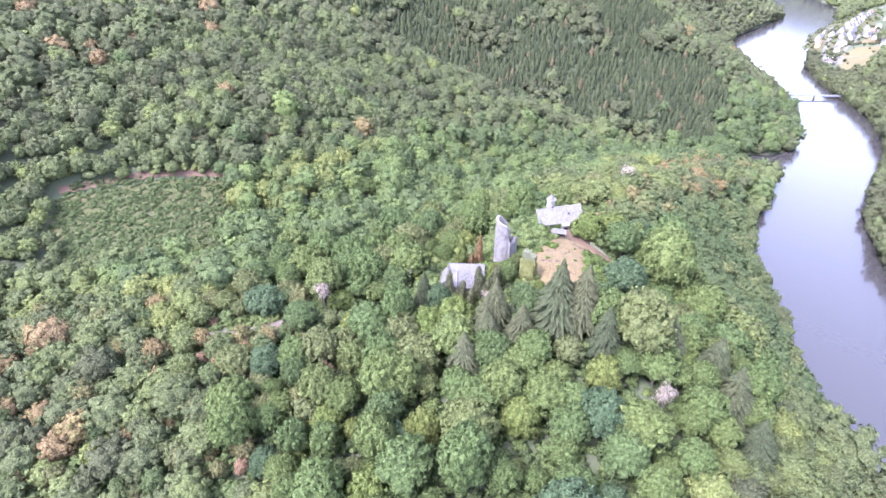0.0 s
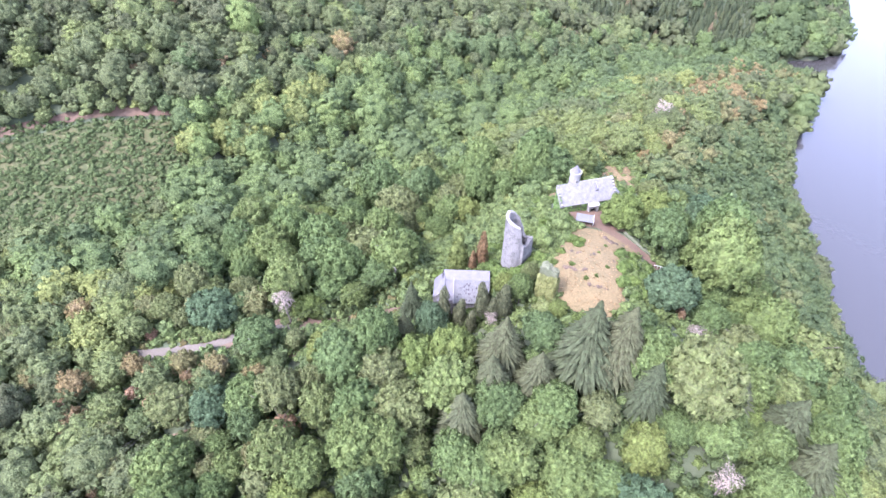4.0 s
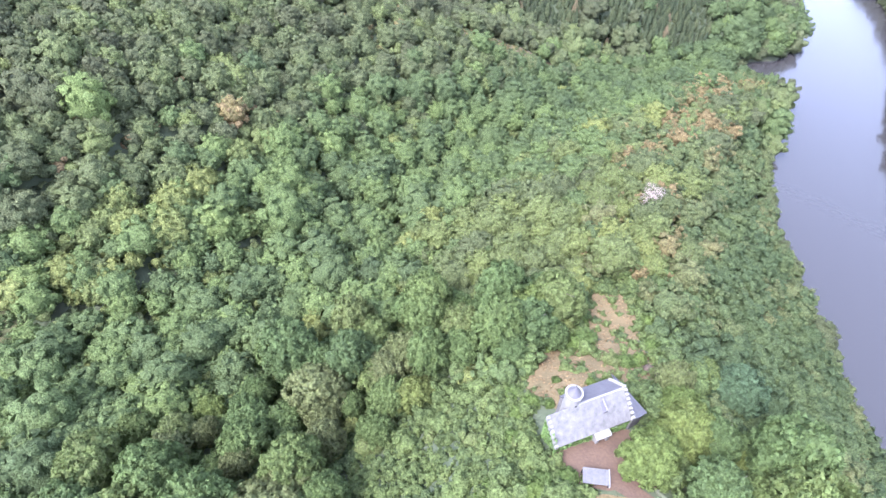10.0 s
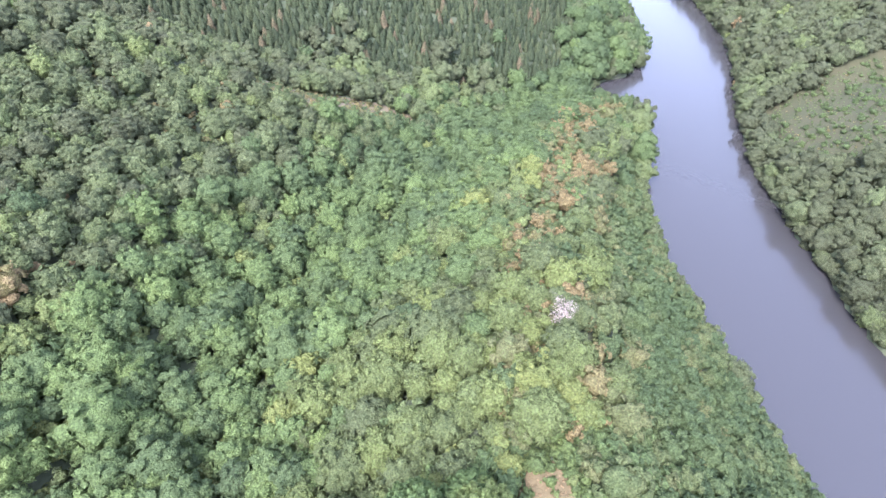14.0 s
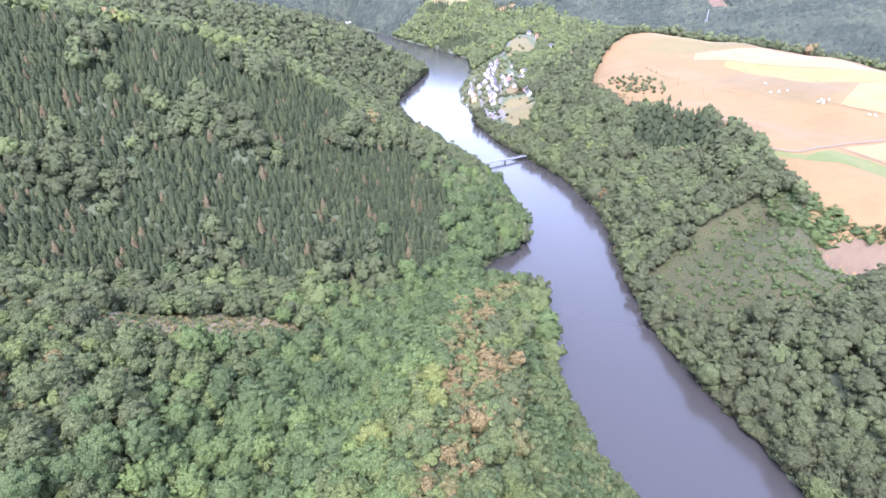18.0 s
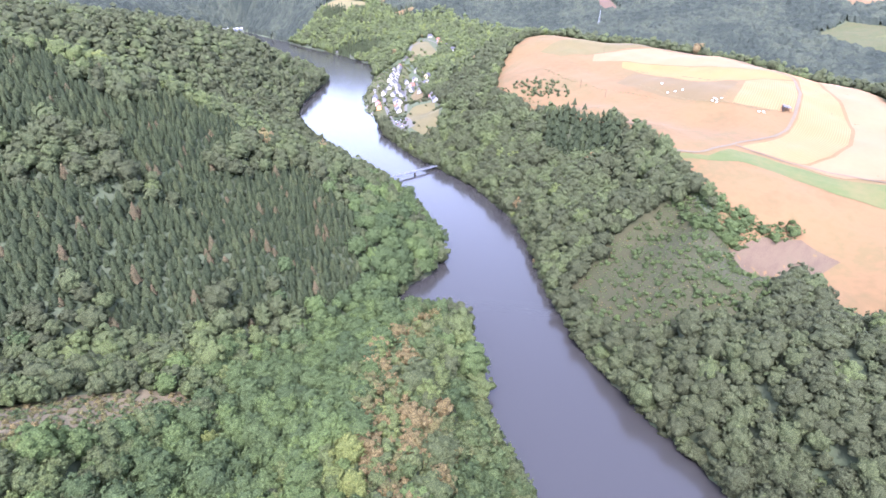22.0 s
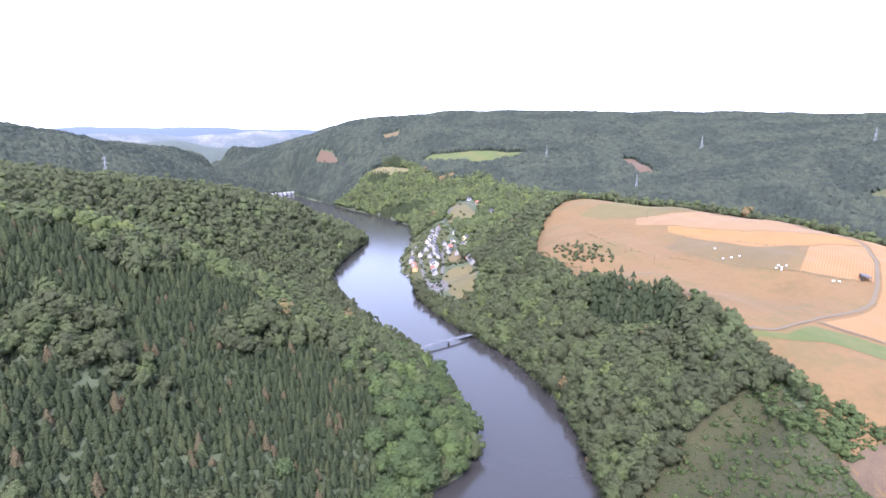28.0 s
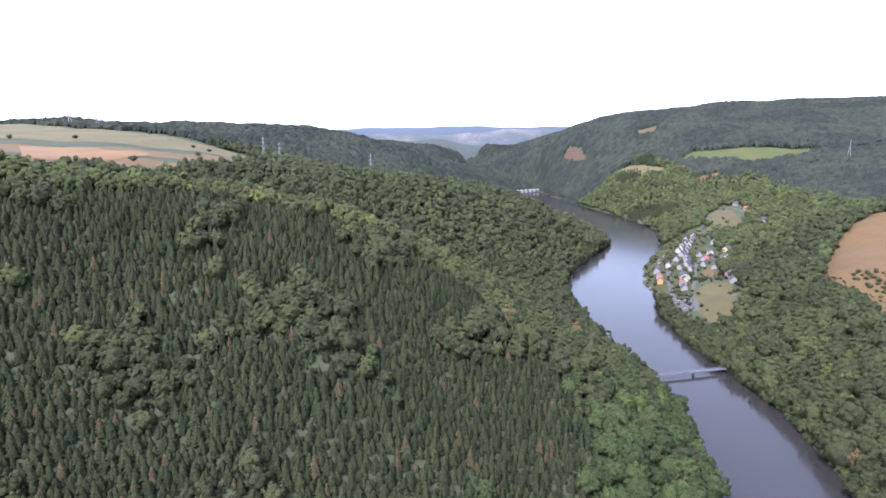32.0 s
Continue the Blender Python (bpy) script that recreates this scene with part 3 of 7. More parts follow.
def tufts(points, normals, size, wild=0.4):
    """Small bent leaf sprays at the given points."""
    n = len(points)
    nrm = normals + rng.normal(0, wild, (n, 3))
    nrm /= np.linalg.norm(nrm, axis=1)[:, None]
    side = np.cross(nrm, rng.normal(0, 1, (n, 3)))
    side /= np.linalg.norm(side, axis=1)[:, None]
    up = np.cross(nrm, side)
    s = size * rng.uniform(0.6, 1.3, (n, 1))
    v = np.stack([points - side * s - up * s * 0.5, points + side * s - up * s * 0.5, points + up * s + nrm * s * 0.2], 1).reshape(-1, 3)
    return v, np.arange(n * 3).reshape(-1, 3)


def lobes(n, low=0.35, high=1.2, wide=0.62):
    """Centres and sizes of the leaf masses of a crown that is 1 wide from its trunk."""
    out = [((0, 0, (low + high) / 2 + 0.08), (0.66, 0.66, 0.56))]
    for i in range(n):
        a, h = i * 2.4 + rng.uniform(-0.4, 0.4), rng.uniform(0, 1)
        r = wide * math.sqrt(max(0.05, 1 - h * h * 0.9)) * rng.uniform(0.75, 1.15)
        s = rng.uniform(0.30, 0.50)
        out.append(((r * math.cos(a), r * math.sin(a), low + (high - low) * h), (s, s, s * rng.uniform(0.7, 0.95))))
    return out


def sphere(f):
    """A ball of evenly spread points, each side of the twenty triangles cut into f."""
    key, verts, tris = {}, [], []
    for a, b, c in ICO_F:
        row = {}
        for i in range(f + 1):
            for j in range(f + 1 - i):
                p = (ICO_V[a] * (f - i - j) + ICO_V[b] * i + ICO_V[c] * j) / f
                p = p / np.linalg.norm(p)
                q = tuple(np.round(p, 4))
                if q not in key:
                    key[q] = len(verts)
                    verts.append(p)
                row[i, j] = key[q]
        for i in range(f):
            for j in range(f - i):
                tris.append((row[i, j], row[i + 1, j], row[i, j + 1]))
                if i + j < f - 1:
                    tris.append((row[i + 1, j], row[i + 1, j + 1], row[i, j + 1]))
    return np.array(verts), np.array(tris)


BALLS = {}


def crown(n, n_tufts=0, size=0.06, flat=0.88, mass=0.17, rough=0.26, core=2, lobe=0.16, wild=0.4):
    """A broadleaf crown, 1 wide from its trunk: a closed dome set all over with n small rounded leaf masses and a few loose sprays."""
    if core not in BALLS:
        BALLS[core] = sphere(core)
    d, tris = BALLS[core]
    big = [rng.normal(0, 1, 3) for _ in range(5)]
    big = [q / np.linalg.norm(q) for q in big]

    def reach(w):
        return 0.96 - lobe + lobe * np.max([w @ q for q in big], axis=0)

    top = d[tris][:, :, 2].max(axis=1) > -0.4
    used, t = np.unique(tris[top], return_inverse=True)
    pieces = [(d[used] * reach(d[used])[:, None] * 0.86 * (1, 1, flat), t.reshape(-1, 3))]
    z = 1 - (np.arange(n) + rng.uniform(0.1, 0.9, n)) / n * 1.3
    a = np.arange(n) * 2.4 + rng.uniform(-0.35, 0.35, n)
    w = np.stack([np.sqrt(1 - z * z) * np.cos(a), np.sqrt(1 - z * z) * np.sin(a), z], 1)
    c = w * reach(w)[:, None] * rng.uniform(0.84, 1.0, (n, 1)) * (1, 1, flat)
    for ci, wi in zip(c, w):
        r = mass * rng.uniform(0.7, 1.35)
        spin = np.linalg.qr(rng.normal(0, 1, (3, 3)))[0]
        v = ICO_V @ spin * (1 + rng.uniform(-rough, rough, (12, 1))) * r * (1.1, 1.1, 0.85)
        turned = np.cross(v[ICO_F[:, 1]] - v[ICO_F[:, 0]], v[ICO_F[:, 2]] - v[ICO_F[:, 0]]) * np.linalg.det(spin)
        f = ICO_F[turned @ wi > -0.05 * r * r]
        used, t = np.unique(f, return_inverse=True)
        pieces.append((v[used] + ci, t.reshape(-1, 3)))
    if n_tufts:
        q = rng.integers(0, n, n_tufts)
        u = unit(w[q] + rng.normal(0, 0.6, (n_tufts, 3)))
        pieces.append(tufts(c[q] + u * mass * rng.uniform(0.85, 1.2 + 0.4 * (wild > 0.5), (n_tufts, 1)), u, size, wild))
    v, f = join(pieces)
    return v + (0, 0, 0.62), f


def spire(tiers, points):
    """A spruce, 1 wide from its trunk and about 2.6 tall: tiers of drooping boughs under a leader."""
    pieces = []
    k = np.arange(2 * points)
    for i in range(tiers):
        t = i / tiers
        r = (1 - t) ** 0.72 * rng.uniform(0.88, 1.08) + 0.04
        z0, rise = 0.3 + 2.05 * t, 0.72 * (1 - 0.5 * t)
        a = (k + rng.uniform(0, 2)) * math.pi / points
        rr = r * np.where(k % 2, 0.6, 1.0) * rng.uniform(0.8, 1.15, 2 * points)
        ring = np.stack([rr * np.cos(a), rr * np.sin(a), z0 - 0.28 * rr + rng.uniform(-0.07, 0.07, 2 * points)], 1)
        pieces.append((np.concatenate([ring, [[rng.uniform(-0.03, 0.03), rng.uniform(-0.03, 0.03), z0 + rise]]]), np.stack([k, (k + 1) % (2 * points), np.full(2 * points, 2 * points)], 1)))
    return join(pieces)


def stand(name, x, y, size, kinds, mat, label, tint, tall=(0.9, 1.25), sink=0.0, category="wood", stem=0.0, own=0.7, middle=0.3):
    """Many trees as one object: each a turned and scaled copy of one of the given shapes."""
    ways = []
    pick = rng.integers(0, len(kinds), len(x))
    z = ground(x, y) + sink + rng.uniform(0, 1, len(x)) ** 1.5 * stem
    turn, high = rng.uniform(0, 6.28, len(x)), size * rng.uniform(*tall, len(x))
    vs, fs, ts, n = [], [], [], 0
    for i, (v, f) in enumerate(kinds):
        k = np.nonzero(pick == i)[0]
        if not len(k):
            continue
        c, s = np.cos(turn[k])[:, None], np.sin(turn[k])[:, None]
        vs.append(np.stack([(v[None, :, 0] * c - v[None, :, 1] * s) * size[k][:, None] + x[k][:, None],
                      (v[None, :, 0] * s + v[None, :, 1] * c) * size[k][:, None] + y[k][:, None],
                      v[None, :, 2] * high[k][:, None] + z[k][:, None]], 2).reshape(-1, 3))
        w, f = facing(v, f, (0, 0, middle * v[:, 2].max()), own)
        ways.append(np.stack([w[None, :, 0] * c - w[None, :, 1] * s, w[None, :, 0] * s + w[None, :, 1] * c, np.repeat(w[None, :, 2], len(k), 0)], 2).reshape(-1, 3))
        fs.append((f[None] + (np.arange(len(k)) * len(v))[:, None, None]).reshape(-1, 3) + n)
        ts.append(np.repeat(tint[k], len(v)))
        n += len(ways[-1])
    return tagged(new(name, mesh_of(name, np.concatenate(vs), np.concatenate(fs), [mat], np.concatenate(ts), smooth=True, normals=np.concatenate(ways))), label, category, kind="stuff")


def steep(x, y):
    """How much longer the slope is than its plan."""
    dx, dy = ground(x + 6, y) - ground(x - 6, y), ground(x, y + 6) - ground(x, y - 6)
    return np.sqrt(1 + (dx ** 2 + dy ** 2) / 144)


def scatter(x0, x1, y0, y1, step, jitter=0.38):
    xs, ys = np.meshgrid(np.arange(x0, x1, step), np.arange(y0, y1, step * 0.87))
    xs = xs + (np.arange(xs.shape[0]) % 2)[:, None] * step / 2
    xs, ys = xs.ravel(), ys.ravel()
    return xs + rng.uniform(-jitter, jitter, len(xs)) * step, ys + rng.uniform(-jitter, jitter, len(xs)) * step


def swell(x, y, size, seed=0.0):
    """Slow, smooth change over the land, about 0 to 1."""
    k = 6.28 / size
    return 0.5 + 0.25 * np.sin(x * k + 1.7 * np.sin(y * k * 0.7 + seed) + seed) + 0.25 * np.sin(y * k * 1.1 + 1.3 * np.sin(x * k * 0.8 - seed) + 2 * seed)


def off_line(line, x, y):
    """Distance from a line."""
    p = spread(line, 4)
    return np.sqrt(((x[:, None] - p[None, :, 0]) ** 2 + (y[:, None] - p[None, :, 1]) ** 2).min(axis=1))


SCRUB_WEST = [(2, 172), (26, 178), (36, 190), (38, 214), (30, 226), (8, 222), (-8, 206), (-12, 186)]
ACCESS_ROAD = [(-230, 130), (-150, 150), (-97, 153), (-82, 154.4), (-66, 154.8), (-60, 157), (-56, 160.5), (-50, 161.5), (-42, 161), (-32, 164), (-20, 166.5), (-10, 166), (-3, 164)]
UPLAND = UPLAND_LOW + UPLAND_HIGH[::-1]
OPEN = [RIDGE_BARE, SCRUB_WEST, UPLAND, SLOPE_MEADOW, VILLAGE, HAMLET, WEST_CLEARING, SPUR_CLEARING, CASTLE_ZONE]
WEST_PLATEAU = [(-330, 830), (-85, 862), (-52, 905), (-24, 1050), (36, 1138), (62, 1185), (128, 1400), (60, 1500), (-177, 1680), (-300, 1800), (-420, 1900), (-900, 2000), (-900, 900)]
FAR_FIELDS = [[(1146, 1937), (1188, 1879), (1225, 1738), (1133, 1764)], [(1298, 1810), (1351, 1820), (1589, 1599), (1391, 1630)], [(1236, 1666), (1291, 1638), (1268, 1603), (1229, 1630)], [(1748, 1324), (1785, 1301), (1672, 1155), (1648, 1190)], [(1825, 640), (2060, 652), (1930, 543), (1829, 598)], [(1367, 2145), (1445, 2140), (1378, 2065), (1331, 2072)], [(1135, 2260), (1163, 2278), (1177, 2211), (1158, 2133)], [(1625, 528), (1661, 500), (1690, 455), (1650, 452)], [(1600, 631), (1709, 595), (1721, 471), (1520, 470)]]


def wooded(x, y):
    ok = ~inside(RIVER, x, y) & (off_line(ACCESS_ROAD[3:], x, y) > 4.2)
    for poly in OPEN + [WEST_PLATEAU] + FAR_FIELDS:
        ok &= ~inside(poly, x, y)
    ok &= off_line(HILL_ROAD, x, y) > 6
    ok &= np.sqrt(((x[:, None] - HOMES[None, :, 0]) ** 2 + (y[:, None] - HOMES[None, :, 1]) ** 2).min(axis=1)) > 11
    return ok


CONIFER_SLOPE = [(325, 590), (338, 640), (338, 690), (300, 765), (235, 815), (150, 850), (60, 850), (-120, 830), (-120, 700), (20, 625), (70, 600), (130, 590), (200, 578), (260, 572)]
CONIFER_BELT = [(664, 672), (662, 620), (636, 562), (606, 530), (594, 542), (613, 612), (633, 662)]
COPPICE = [(60, 215), (110, 285), (140, 322), (180, 385), (235, 425), (330, 500), (345, 520), (300, 470), (262, 395), (226, 250), (216, 180), (200, 100), (150, 130), (110, 190), (85, 205)]


def belong(x, y):
    """Which trees are spruces, and which dry coppice."""
    spruce = inside(CONIFER_SLOPE, x, y) & (swell(x, y, 120, 1.0) + 0.3 * swell(x, y, 37, 2.0) + 0.12 * np.sin(x * 1.7 + y * 2.3) - 0.45 * np.exp(-((x - 120) / 75) ** 2 - ((y - 720) / 45) ** 2) > 0.29) | inside(CONIFER_BELT, x, y)
    spruce |= (y > 1500) & (swell(x, y, 330, 3.0) > 0.72)
    return spruce


FINE = [crown(40, 420, 0.055, mass=0.14, rough=0.38, lobe=0.26, wild=0.7) for _ in range(8)]
MIDDLE = [crown(24, 120, 0.07, mass=0.17, rough=0.36, lobe=0.22, wild=0.6) for _ in range(8)]
THIN = [crown(15, 30, 0.09, mass=0.23, rough=0.34) for _ in range(8)]
COARSE = [crown(8, mass=0.32, core=1) for _ in range(8)]
REMOTE = [crown(3, mass=0.45, core=1) for _ in range(6)]
TINY = [crown(5, 22, 0.13, mass=0.3, core=1, lobe=0.3, wild=0.8) for _ in range(8)]
SPRUCE_MID = [spire(6, 6) for _ in range(6)]
SPRUCE_FAR = [spire(3, 5) for _ in range(4)]


BOTTOM = [(300, 560), (200, 505), (70, 405), (8, 362), (-25, 310), (-60, 268), (-105, 230)]


WITHERED = [(-190, 70), (-150, 172), (-60, 176), (-36, 152), (-36, 118), (-70, 80)]
DULL_SLOPE = [(-600, 120), (-200, 290), (-110, 305), (-30, 385), (60, 470), (130, 545), (30, 640), (-300, 760), (-700, 500)]


def tone(x, y):
    """Fresher green in the damp valley bottom, duller and partly withered up the slopes."""
    fresh = np.exp(-(off_line(BOTTOM, x, y) / 70) ** 2) if len(x) else 0
    dull = inside(DULL_SLOPE, x, y)
    home = np.exp(-(np.hypot(x + 25, y - 225) / 115) ** 2)
    flank = np.exp(-(off_line([(40, 200), (79, 248), (105, 294), (121, 336), (150, 367), (207, 433)], x, y) / 30) ** 2) if len(x) else 0
    t = 0.24 + 0.2 * swell(x, y, 90, 0.5) + 0.12 * fresh + 0.42 * home + 0.12 * flank - 0.13 * dull - 0.08 * ((y > 560) & (y < 700) & (x < 330)) - 0.3 * inside(CONIFER_SLOPE, x, y) + 0.05 * ((y > 700) & (y < 880) & (x < 480)) - 0.22 * (y > 900) * (x < 800) - 0.25 * ((x > 330) & (y < 1000)) - 0.12 * ((x > 330) & (y < 480)) - 0.1 * (y > 900) * (x < 900) - 0.08 * inside(WITHERED, x, y) + rng.normal(0, 0.15, len(x)) + 0.18 * (rng.uniform(0, 1, len(x)) < 0.16)
    t = (6 * np.clip(t, -0.1, 0.84) + 1) / 7
    odds = 0.002 + 0.05 * dull * (swell(x, y, 150, 5.0) > 0.55) + 0.1 * inside(WITHERED, x, y)
    chance = rng.uniform(0, 1, len(x))
    return np.where(chance < odds, rng.uniform(1.05, 1.2, len(x)), t)


# woods round the castle and up the first slopes
x, y = scatter(-520, 490, 52, 725, 9.4, 0.36)
u, v = scatter(-520, 490, 52, 725, 8.2, 0.38)
k, m = np.hypot(x - 40, y - 200) < 150, np.hypot(u - 40, v - 200) >= 150
x, y, young = np.concatenate([x[k], u[m]]), np.concatenate([y[k], v[m]]), np.concatenate([np.ones(k.sum()), np.full(m.sum(), 0.88)])
keep = wooded(x, y) & (x > -(y * 0.86 + 95)) & ((y > 84) | (x > -160) & (x < 190))
RIDGE_LINE = [(86, 262), (105, 294), (121, 336), (150, 367), (170, 388), (207, 433), (242, 468), (285, 502), (316, 516)]
DRY_RIB = [(-110, 566), (-70, 556), (-50, 541), (-34, 520), (-16, 492), (4, 478), (24, 450)]
NEAR_CREST = [(135, 522), (90, 520), (62, 526), (40, 532), (-13, 550), (-50, 560), (-89, 566), (-154, 572)]
keep &= (off_line(RIDGE_LINE[2:], x, y) > 11) & (off_line(NEAR_CREST, x, y) > 6) & (off_line(DRY_RIB, x, y) > 5)
x, y, young = x[keep], y[keep], young[keep]
jx, jy = rng.normal(0, 9, (2, len(x)))
dry = inside(COPPICE, x + jx, y + jy)
x, y, young = x[~dry], y[~dry], young[~dry]
spruce = belong(x, y)
size = young * rng.choice([4.4, 5.2, 6.0, 6.8, 8.0], len(x)) * rng.uniform(0.9, 1.1, len(x)) * (0.85 + 0.3 * swell(x, y, 70, 4.0)) * steep(x, y) ** 0.8
near = np.hypot(x - 40, y - 220) < 165
further = np.hypot(x - 60, y - 240) > 300
hidden = x < -345
nearest = np.argsort(np.hypot(x - 15, (y - 165) * 1.1) + 1e6 * spruce)[:290]
single = np.zeros(len(x), bool)
single[nearest] = True
NEAR_TREES = np.stack([x[single], y[single], size[single]], 1)
damp = (np.exp(-(off_line(BOTTOM, x, y) / 62) ** 2) + 0.35 * np.exp(-(off_line([(470, 700), (400, 640), (330, 620)], x, y) / 60) ** 2) * 2 + rng.normal(0, 0.22, len(x)) > 0.55) & ~spruce & ~single
k = damp
stand("valley_wood", x[k], y[k], size[k] * 1.12, MIDDLE, M_FRESH, "fresh green beech and alder wood along the side valley", np.clip(0.5 - 0.16 * (y[k] > 430) + rng.normal(0, 0.2, k.sum()), 0, 1), tall=(0.95, 1.35), stem=2.6)
single = single | damp
k = hidden & ~spruce & ~single
stand("broadleaf_wood", x[k], y[k], size[k], REMOTE, M_LEAF, "broadleaf wood on the slopes out of sight", tone(x[k], y[k]), stem=2.0)
single = single | hidden
k = near & ~spruce & ~single
stand("broadleaf_wood", x[k], y[k], size[k], FINE, M_LEAF, "dense green oak and beech wood below the castle", tone(x[k], y[k]), tall=(0.95, 1.25), stem=2.0)
k = further & ~spruce & ~single
stand("broadleaf_wood", x[k], y[k], size[k], THIN, M_LEAF, "dense green broadleaf wood on the farther slopes", tone(x[k], y[k]), tall=(0.95, 1.4), stem=3.5)
k = ~near & ~further & ~spruce & ~single
stand("broadleaf_wood", x[k], y[k], size[k], MIDDLE, M_LEAF, "dense green broadleaf wood on the valley slopes", tone(x[k], y[k]), tall=(0.95, 1.25), stem=2.2)
x, y = scatter(-160, 440, 565, 870, 4.9)
k = wooded(x, y) & belong(x, y)
x, y = x[k], y[k]
stand("spruce_wood", x, y, rng.choice([2.5, 2.9, 3.3, 3.8, 4.5], len(x)), SPRUCE_MID, M_NEEDLE, "dark spruce wood on the steep hillside", np.where(rng.uniform(0, 1, len(x)) < 0.13 * (swell(x, y, 45, 3.3) > 0.62), 1.0, np.clip(rng.normal(0.4, 0.22, len(x)), 0, 0.82)), tall=(0.7, 1.3))
x, y = scatter(-160, 440, 565, 870, 5.6, 0.45)
k = wooded(x, y) & inside(CONIFER_SLOPE, x, y)
stand("young_spruces", x[k], y[k], rng.uniform(1.9, 3.0, k.sum()), SPRUCE_FAR, M_NEEDLE, "young spruces and saplings filling the hillside wood", rng.uniform(0.2, 0.6, k.sum()), tall=(0.5, 0.9), sink=-0.4)
LOW = [crown(12, 26, 0.1, mass=0.23, core=1, lobe=0.26, wild=0.7) for _ in range(8)]
x, y = scatter(60, 350, 90, 525, 6.3)
jx, jy = rng.normal(0, 9, (2, len(x)))
on_ridge = off_line(RIDGE_LINE, x, y) + rng.uniform(-3, 3, len(x))
k = wooded(x, y) & (inside(COPPICE, x + jx, y + jy) | (on_ridge < 14))
k &= (on_ridge > 5) | (rng.uniform(0, 1, len(x)) < 0.8)
x, y, on_ridge = x[k], y[k], on_ridge[k]
stand("oak_coppice", x, y, rng.choice([2.6, 3.4, 4.4, 5.4, 6.6], len(x)) * rng.uniform(0.9, 1.1, len(x)) * np.where(on_ridge < 10, 0.6, 1), LOW, M_COPPICE, "low dry oak coppice on the sunny rocky slope", np.clip(0.12 + 0.36 * swell(x, y, 60, 2.2) * rng.uniform(0.5, 1.3, len(x)) + (0.95 * np.exp(-(on_ridge / 19) ** 2) + 0.8 * np.exp(-(np.hypot(x - 215, y - 430) / 95) ** 2 - (on_ridge / 32) ** 2)) * rng.uniform(0, 1, len(x)) + rng.normal(0, 0.14, len(x)), 0, 1), stem=2.5)
# low withering growth along the two dry crests
for crest, reach, amount in ((RIDGE_LINE[:5], 19, 0.95), (RIDGE_LINE[3:], 28, 0.95), (NEAR_CREST, 7, 0.8), (DRY_RIB, 11, 0.75)):
    q = along(crest, 620) + rng.normal(0, reach * 0.55, (620, 2))
    k = wooded(q[:, 0], q[:, 1]) & (rng.uniform(0, 1, 620) < amount)
    q = q[k]
    stand("crest_scrub", q[:, 0], q[:, 1], rng.uniform(0.7, 2.6, len(q)), LOW, M_COPPICE, "stunted oak and broom turning brown on the dry crest", np.clip(rng.normal(0.6, 0.22, len(q)), 0.1, 0.95), tall=(0.6, 1.0), sink=-0.3)
# young growth that fills the gaps between the tall trees
x, y = scatter(-330, 330, 178, 560, 7.2, 0.45)
k = wooded(x, y) & ~inside(COPPICE, x, y) & (x > -0.75 * y)
stand("young_wood", x[k], y[k], rng.uniform(2.8, 4.4, k.sum()), REMOTE, M_LEAF, "young growth between the tall trees of the slopes", tone(x[k], y[k]), tall=(0.7, 1.1), sink=-0.3)
# withering oaks on the dry slope west of the castle
x, y = scatter(-190, -36, 72, 178, 9.5, 0.45)
k = inside(WITHERED, x, y) & wooded(x, y) & (off_line(ACCESS_ROAD[2:], x, y) > 7)
stand("withered_wood", x[k], y[k], rng.uniform(2.6, 4.8, k.sum()), FINE, M_COPPICE, "withering olive-brown oaks on the dry slope", np.clip(rng.normal(0.55, 0.24, k.sum()), 0.1, 1), tall=(1.1, 1.6), stem=2.5)
# the far bank, the second and third hills
x, y = scatter(-700, 1330, 85, 1050, 8.7, 0.36)
u, v = scatter(-700, 1330, 1050, 1900, 9.6, 0.34)
x, y = np.concatenate([x, u]), np.concatenate([y, v])
k = wooded(x, y) & ((y >= 725) | (x > 490)) & (x > np.where(y > 725, 150 - 0.45 * y, -300)) & ((y < 1560) | (x > 560 + (y - 1560) * 0.3) & (x < 1250))
x, y = x[k], y[k]
spruce = belong(x, y)
keep = ~(spruce & (y < 880) & (x < 440))
x, y, spruce = x[keep], y[keep], spruce[keep]
size = rng.choice([4.7, 5.6, 6.4, 7.1, 8.4], len(x)) * rng.uniform(0.92, 1.1, len(x)) * steep(x, y) ** 0.8 * np.where(y > 1050, 1.02, 1)
shade = tone(x, y)
reach = np.where((x < 720) & (y < 820) & (y > 150), 0, np.where((y > 1150) | (y < 150) | (x > 850), 2, 1))
for level, kinds in enumerate((THIN, COARSE, REMOTE)):
    k = ~spruce & (reach == level)
    stand("broadleaf_wood", x[k], y[k], size[k], kinds, M_LEAF, "dense green broadleaf wood above the river", shade[k], tall=(1.0, 1.5), stem=2.5)
stand("spruce_wood", x[spruce], y[spruce], size[spruce] * 0.72, SPRUCE_FAR, M_NEEDLE, "dark spruces along the upper slope", shade[spruce], tall=(1.5, 2.2))


